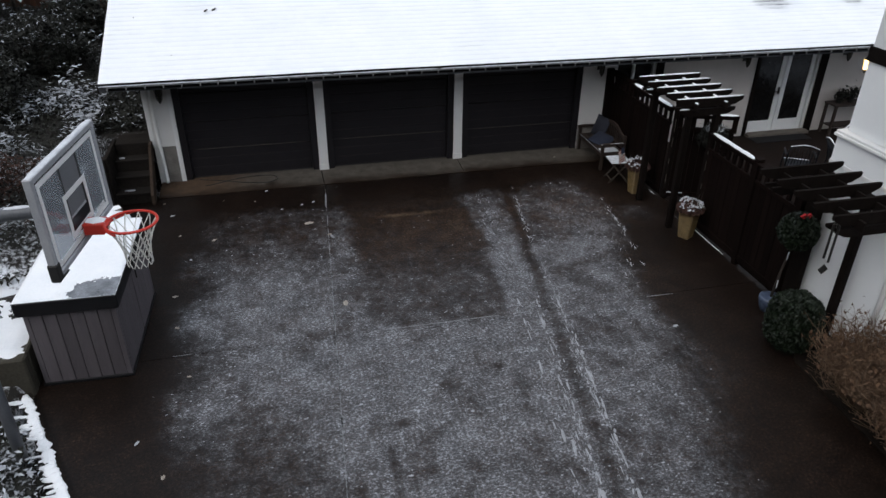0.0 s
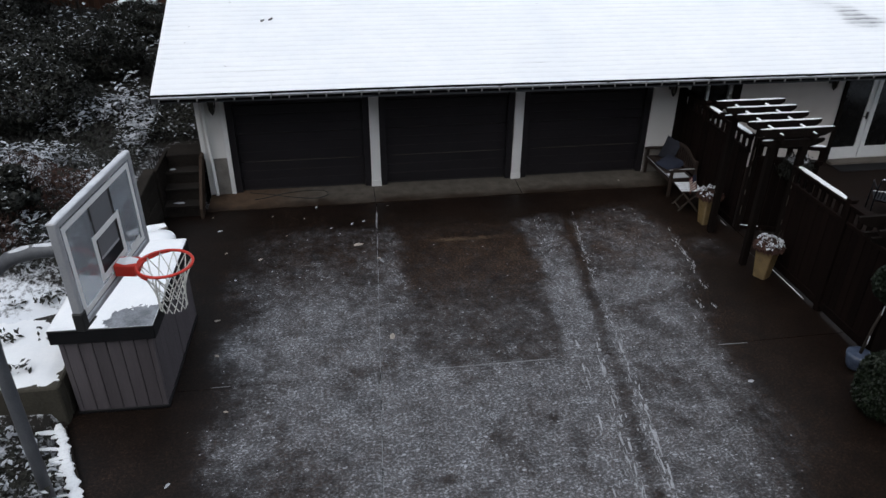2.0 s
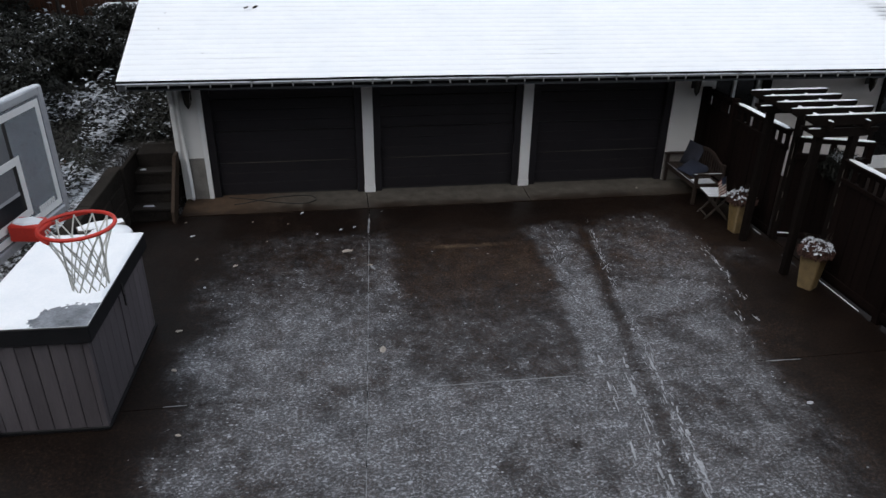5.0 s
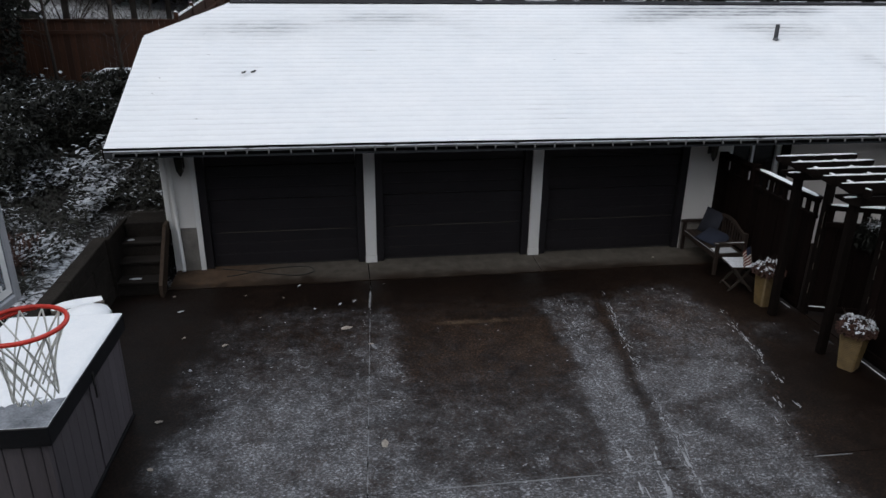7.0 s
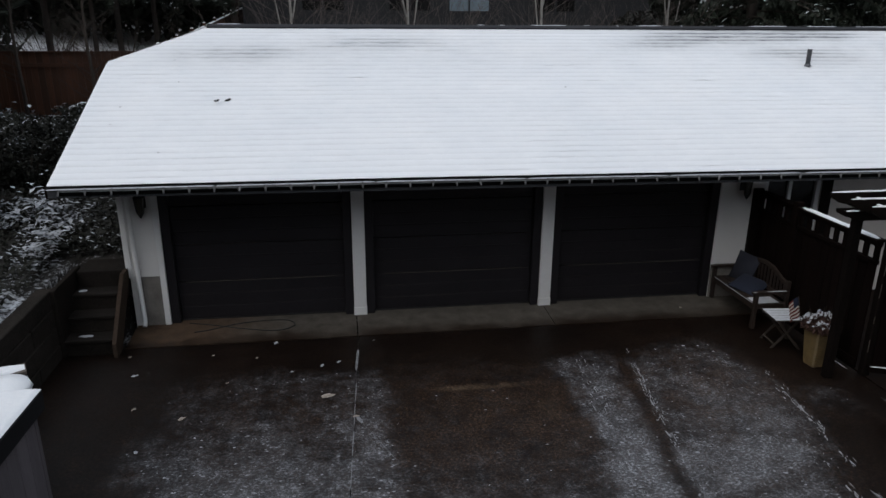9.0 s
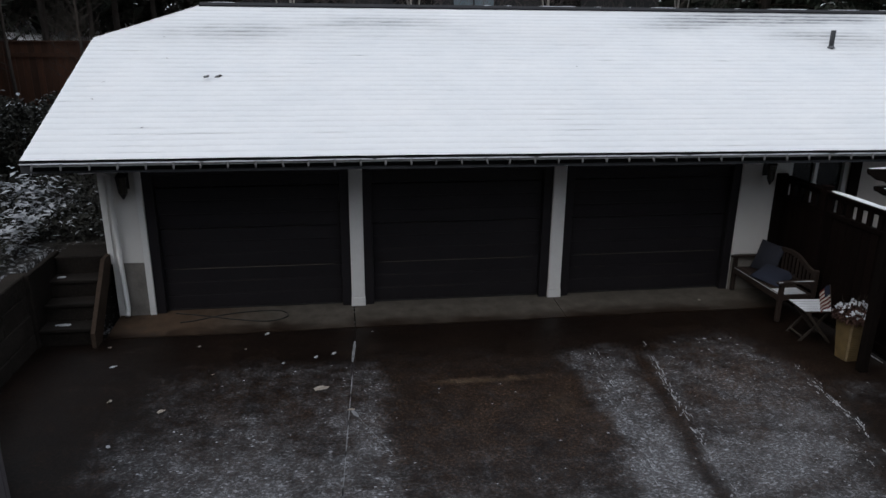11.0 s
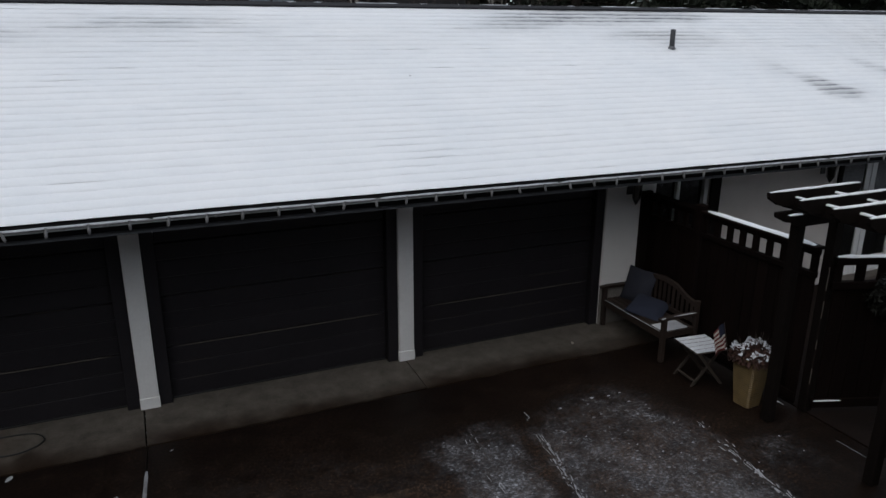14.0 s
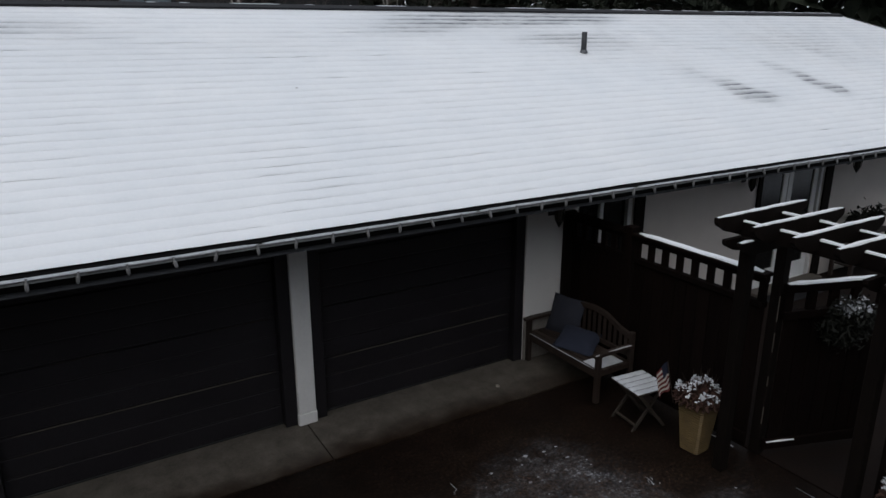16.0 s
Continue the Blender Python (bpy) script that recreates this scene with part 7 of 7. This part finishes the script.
def bare_tree(x, y, h, r, seed, mat, label, name="birch_tree"):
    t = thing(name, pose(x, y, float(ground_z(x, y)) - 0.1), label, "tree", name + "s behind the garage")
    g = random.Random(seed)
    bm, tips = bmesh.new(), []
    trunk = [(0.05 * math.sin(k * 1.1 + seed) * k / 3, 0.04 * math.cos(k * 0.9 + seed) * k / 3, h * k / 7) for k in range(8)]
    part("trunk", tube(bmesh.new(), trunk, [r * (1 - 0.85 * k / 7) for k in range(8)], 9), mat, t, "", True)
    for k in range(44):
        q = g.uniform(0.18, 0.95) * 7
        i = min(6, int(q))
        c = Vector(trunk[i]).lerp(Vector(trunk[i + 1]), q - i)
        a = g.uniform(0, 2 * math.pi)
        grow(bm, c, (math.cos(a), math.sin(a), 0.55), h * 0.24 * g.uniform(0.6, 1.2), r * 0.22 * (1.1 - q / 8), 3, g, tips, 0.65, 4)
    part("branchwork", bm, BRANCH if mat is BIRCH else BARK, t)
    if mat is BIRCH:
        for s, z0 in ((1 if seed % 2 else -1, 0.10 + 0.03 * (seed % 3)), (-1 if seed % 2 else 1, 0.24)):
            c = Vector(trunk[0]).lerp(Vector(trunk[3]), z0 * 7 / 3)
            pts = [c + Vector((s * 0.32 * u ** 0.8, 0.1 * s * u, u * h * 0.17)) for u in (0, 0.3, 0.8, 1.5, 2.4, 3.2)]
            part("stem", tube(bmesh.new(), pts, [r * 0.55, r * 0.5, r * 0.42, r * 0.32, r * 0.2, 0.01], 8), mat, t, "", True)


for k, (x, y) in enumerate(((-0.97, 26.0), (2.48, 26.0), (6.66, 26.2), (10.9, 26.4))):
    bare_tree(x, y, 9.5 + k % 3, 0.048, k, BIRCH, "slender bare birch with pale trunk behind the garage")
for k, (x, y, h) in enumerate(((-5.3, 21.8, 5.5), (-7.2, 22.6, 6), (-9.3, 21.5, 6.5), (-8.3, 19.0, 5.0))):
    bare_tree(x, y, h, 0.05, 20 + k, BARK, "thin bare sapling on the garden bank", "sapling")


def conifer(x, y, h, r, seed, bare=0.15, dens=1.0):
    """A conifer: tapered trunk, drooping limbs, and sprays of needles along them."""
    z0 = float(ground_z(x, y)) - 0.15
    t = thing("conifer", pose(x, y, z0), "tall dark conifer with drooping limbs", "tree", "conifers round the garden")
    g = np.random.default_rng(seed)
    part("trunk", tube(bmesh.new(), [(0, 0, 0), (0.03, 0, h * 0.4), (0, 0.05, h)], [r, r * 0.7, 0.03], 10), BARK, t, "", True)
    bm = bmesh.new()
    needles = []
    levels = int(h * 2.2)
    for k in range(levels):
        q = bare + (1 - bare) * k / levels
        reach = (0.34 * h * (1 - q) + 0.4) * g.uniform(0.8, 1.15)
        reach = min(reach, 3.2)
        for j in range(5):
            a = g.uniform(0, 2 * np.pi)
            z = h * q + g.uniform(-0.2, 0.2)
            d = np.array([np.cos(a), np.sin(a)])
            pts = [(d[0] * reach * s, d[1] * reach * s, z + 0.12 * reach * s - 0.42 * reach * s * s) for s in (0, 0.35, 0.7, 1.0)]
            tube(bm, pts, [0.035, 0.025, 0.014, 0.004], 4, False)
            n = int(74 * dens * reach)
            s = g.uniform(0.12, 1.0, n)
            side = g.normal(0, 0.16 * reach * (1.05 - s), n) 
            needles.append(np.stack([d[0] * reach * s - d[1] * side, d[1] * reach * s + d[0] * side, z + 0.12 * reach * s - 0.42 * reach * s * s - np.abs(g.normal(0, 0.10, n)) - 0.25 * np.abs(side)], 1))
    part("limbwork", bm, BARK, t)
    needles = np.concatenate(needles)
    v, f = leaves(needles, 0.078, seed, 0.25, 3.4)
    raw("crown", v, f, CONIFER, t)
    top = needles[g.uniform(0, 1, len(needles)) < 0.02] + np.array([0, 0, 0.05])
    v, f = leaves(top, 0.13, seed + 1, 0.9, 2.0)
    raw("snow_dusting", v, f, SNOW, t)


for k, (x, y, h, r, bare) in enumerate(((13.2, 25.5, 12, 0.2, 0.1), (16.2, 26.5, 13, 0.2, 0.1), (19.5, 25.0, 12, 0.2, 0.1), (-10.2, 33, 14, 0.13, 0.26), (-7.7, 33, 14, 0.12, 0.26), (-6.6, 34, 13, 0.11, 0.26), (-8.4, 32.4, 12, 0.09, 0.3), (-13.5, 29, 14, 0.28, 0.2), (-12.5, 22.0, 12, 0.26, 0.14), (-14.0, 15.5, 10, 0.24, 0.12), (-14.5, 9.0, 9, 0.22, 0.14))):
    conifer(x, y, h, r, 200 + k, bare, 1.0)

PANE = surface("window_pane", (0.10, 0.13, 0.15), (0.18, 0.22, 0.25), 0.1, 2.0, 6.0, bump=0.0)
# Neighbour's house behind the birches.
nb = thing("neighbour_house", pose(5.5, 36.0, 1.5), "dark grey sided house behind the trees", "house")
part("wall", boxes((-9, 0, -1, 9, 8, 7.5), bev=0.02), SIDING, nb)
part("roof", prism(bmesh.new(), [(-0.8, 7.3), (4, 10.0), (8.8, 7.3), (8.8, 7.5), (4, 10.25), (-0.8, 7.5)], "x", -9.6, 9.6), SHINGLE, nb)
for x in (-6.6, -2.9, -0.3, 3.6):
    w = part("window", boxes((x, -0.05, 3.0, x + 1.9, 0.0, 3.08), (x, -0.05, 4.42, x + 1.9, 0.0, 4.5), (x, -0.05, 3.08, x + 0.08, 0.0, 4.42), (x + 1.82, -0.05, 3.08, x + 1.9, 0.0, 4.42), (x + 0.91, -0.05, 3.08, x + 0.99, 0.0, 4.42), bev=0.004), SIDING, nb)
    for a in (x + 0.08, x + 0.99):
        part("pane", boxes((a, -0.03, 3.08, a + 0.83, -0.02, 4.42), bev=0), PANE if x == -0.3 else DARKGLASS, w)

def thicket(x, y, h, seed, mat=BRANCH):
    """A bare multi-stemmed shrub: arching stems that fork into fine twigs."""
    t = thing("bare_shrub", pose(x, y, float(ground_z(x, y)) - 0.05), "bare winter shrub with fine pale twigs behind the garage", "shrub", "bare shrubs behind the garage")
    q = random.Random(seed)
    bm, tips = bmesh.new(), []
    for k in range(15):
        a = q.uniform(0, 2 * math.pi)
        grow(bm, (0.15 * math.cos(a), 0.15 * math.sin(a), 0), (0.75 * math.cos(a), 0.75 * math.sin(a), 1.1), h * q.uniform(0.6, 1.1), 0.016, 3, q, tips, 0.55, 4, 0.02)
    part("twig_mass", bm, mat, t)


for k in range(11):
    thicket(-2.4 + 1.35 * k + 0.4 * math.sin(k * 2.3), 25.4 + 1.6 * (k % 3) + 0.5 * math.sin(k * 1.7), 3.2 + 0.9 * ((k * 7) % 4) / 3, 300 + k)
for k, (x, y) in enumerate(((-5.3, 26.4), (-6.4, 27.6), (-7.6, 26.6), (-8.8, 28.0), (-6.9, 30.5), (-9.6, 31.0))):
    thicket(x, y, 2.2 + 0.4 * (k % 3), 330 + k, BARK)
for k, (x, y, r) in enumerate(((11.8, 30.0, 1.8),)):
    t = leafy("hedge_shrub", pose(x, y, float(ground_z(x, y)) - 0.1), "dark evergreen shrub behind the garage", "shrub", (r, r, 1.25, 1.4), 3000, 0.13, LEAF, 140 + k, 0.3)
    t["group"] = "hedge behind the garage"
# Far woods that close the view.
def woods(n, x0, x1, y0, y1, z0, z1, seed):
    q = np.random.default_rng(seed)
    p = np.stack([q.uniform(x0, x1, n), q.uniform(y0, y1, n), q.uniform(z0, z1, n)], 1)
    return p


# The last belt is unseen behind the camera, added to block low sky light.
far = np.concatenate([woods(9000, -45, 60, 50, 58, 2, 22, 1), woods(7000, -34, -23, -12, 50, 0, 15, 2), woods(9000, -34, 34, -26, -18, 0, 15, 4)])
stuff("far_woods", far, 1.5, 9, CONIFER, "dark woods closing the view, plus an unseen added belt that blocks low sky light", "woods", 0.3, 1.5)
stuff("side_woods", woods(12000, 24, 32, 14, 50, 0, 12, 3), 0.55, 29, CONIFER, "dark woods beyond the end of the garage", "woods", 0.2, 1.8)
stuff("near_woods", np.concatenate([woods(9000, -30, -5.2, 38, 47, 5.0, 10, 6), woods(2600, -30, -5.2, 40, 48, 3.2, 5.4, 16), woods(2500, -22, -9.6, 25.5, 30, 3.0, 7.0, 26)]), 0.36, 19, CONIFER, "dark hanging foliage over the snowy yard behind", "woods", 0.2, 2.0)
tr = bmesh.new()
q = random.Random(3)
for k in range(70):
    x, y = (q.uniform(-40, 50), q.uniform(46, 50)) if k % 2 else (q.uniform(-22, -16), q.uniform(0, 48))
    tube(tr, [(x, y, 0), (x + q.uniform(-0.4, 0.4), y, 9), (x, y, 18)], [0.26, 0.2, 0.08], 6, False)
tagged(part("far_trunks", tr, BARK), "dark tree trunks in the far woods", "woods", "", "stuff")
snowtable = thing("garden_table", pose(-5.5, 22.2, float(ground_z(-5.5, 22.2))), "garden table buried under flat snow", "table")
part("top", boxes((-0.5, -0.45, 0.70, 0.5, 0.45, 0.75), bev=0.01), GREYWOOD, snowtable)
for x in (-0.42, 0.42):
    for y in (-0.36, 0.36):
        part("leg", boxes((x - 0.04, y - 0.04, -0.05, x + 0.04, y + 0.04, 0.70), bev=0.004), GREYWOOD, snowtable)
v, f = snow_sheet(-0.5, -0.45, 0.5, 0.45, 0.75, 0.06, 0.06, lambda x, y: 0.0, 6.0)
raw("snow_layer", v, f, SNOW, snowtable, True)
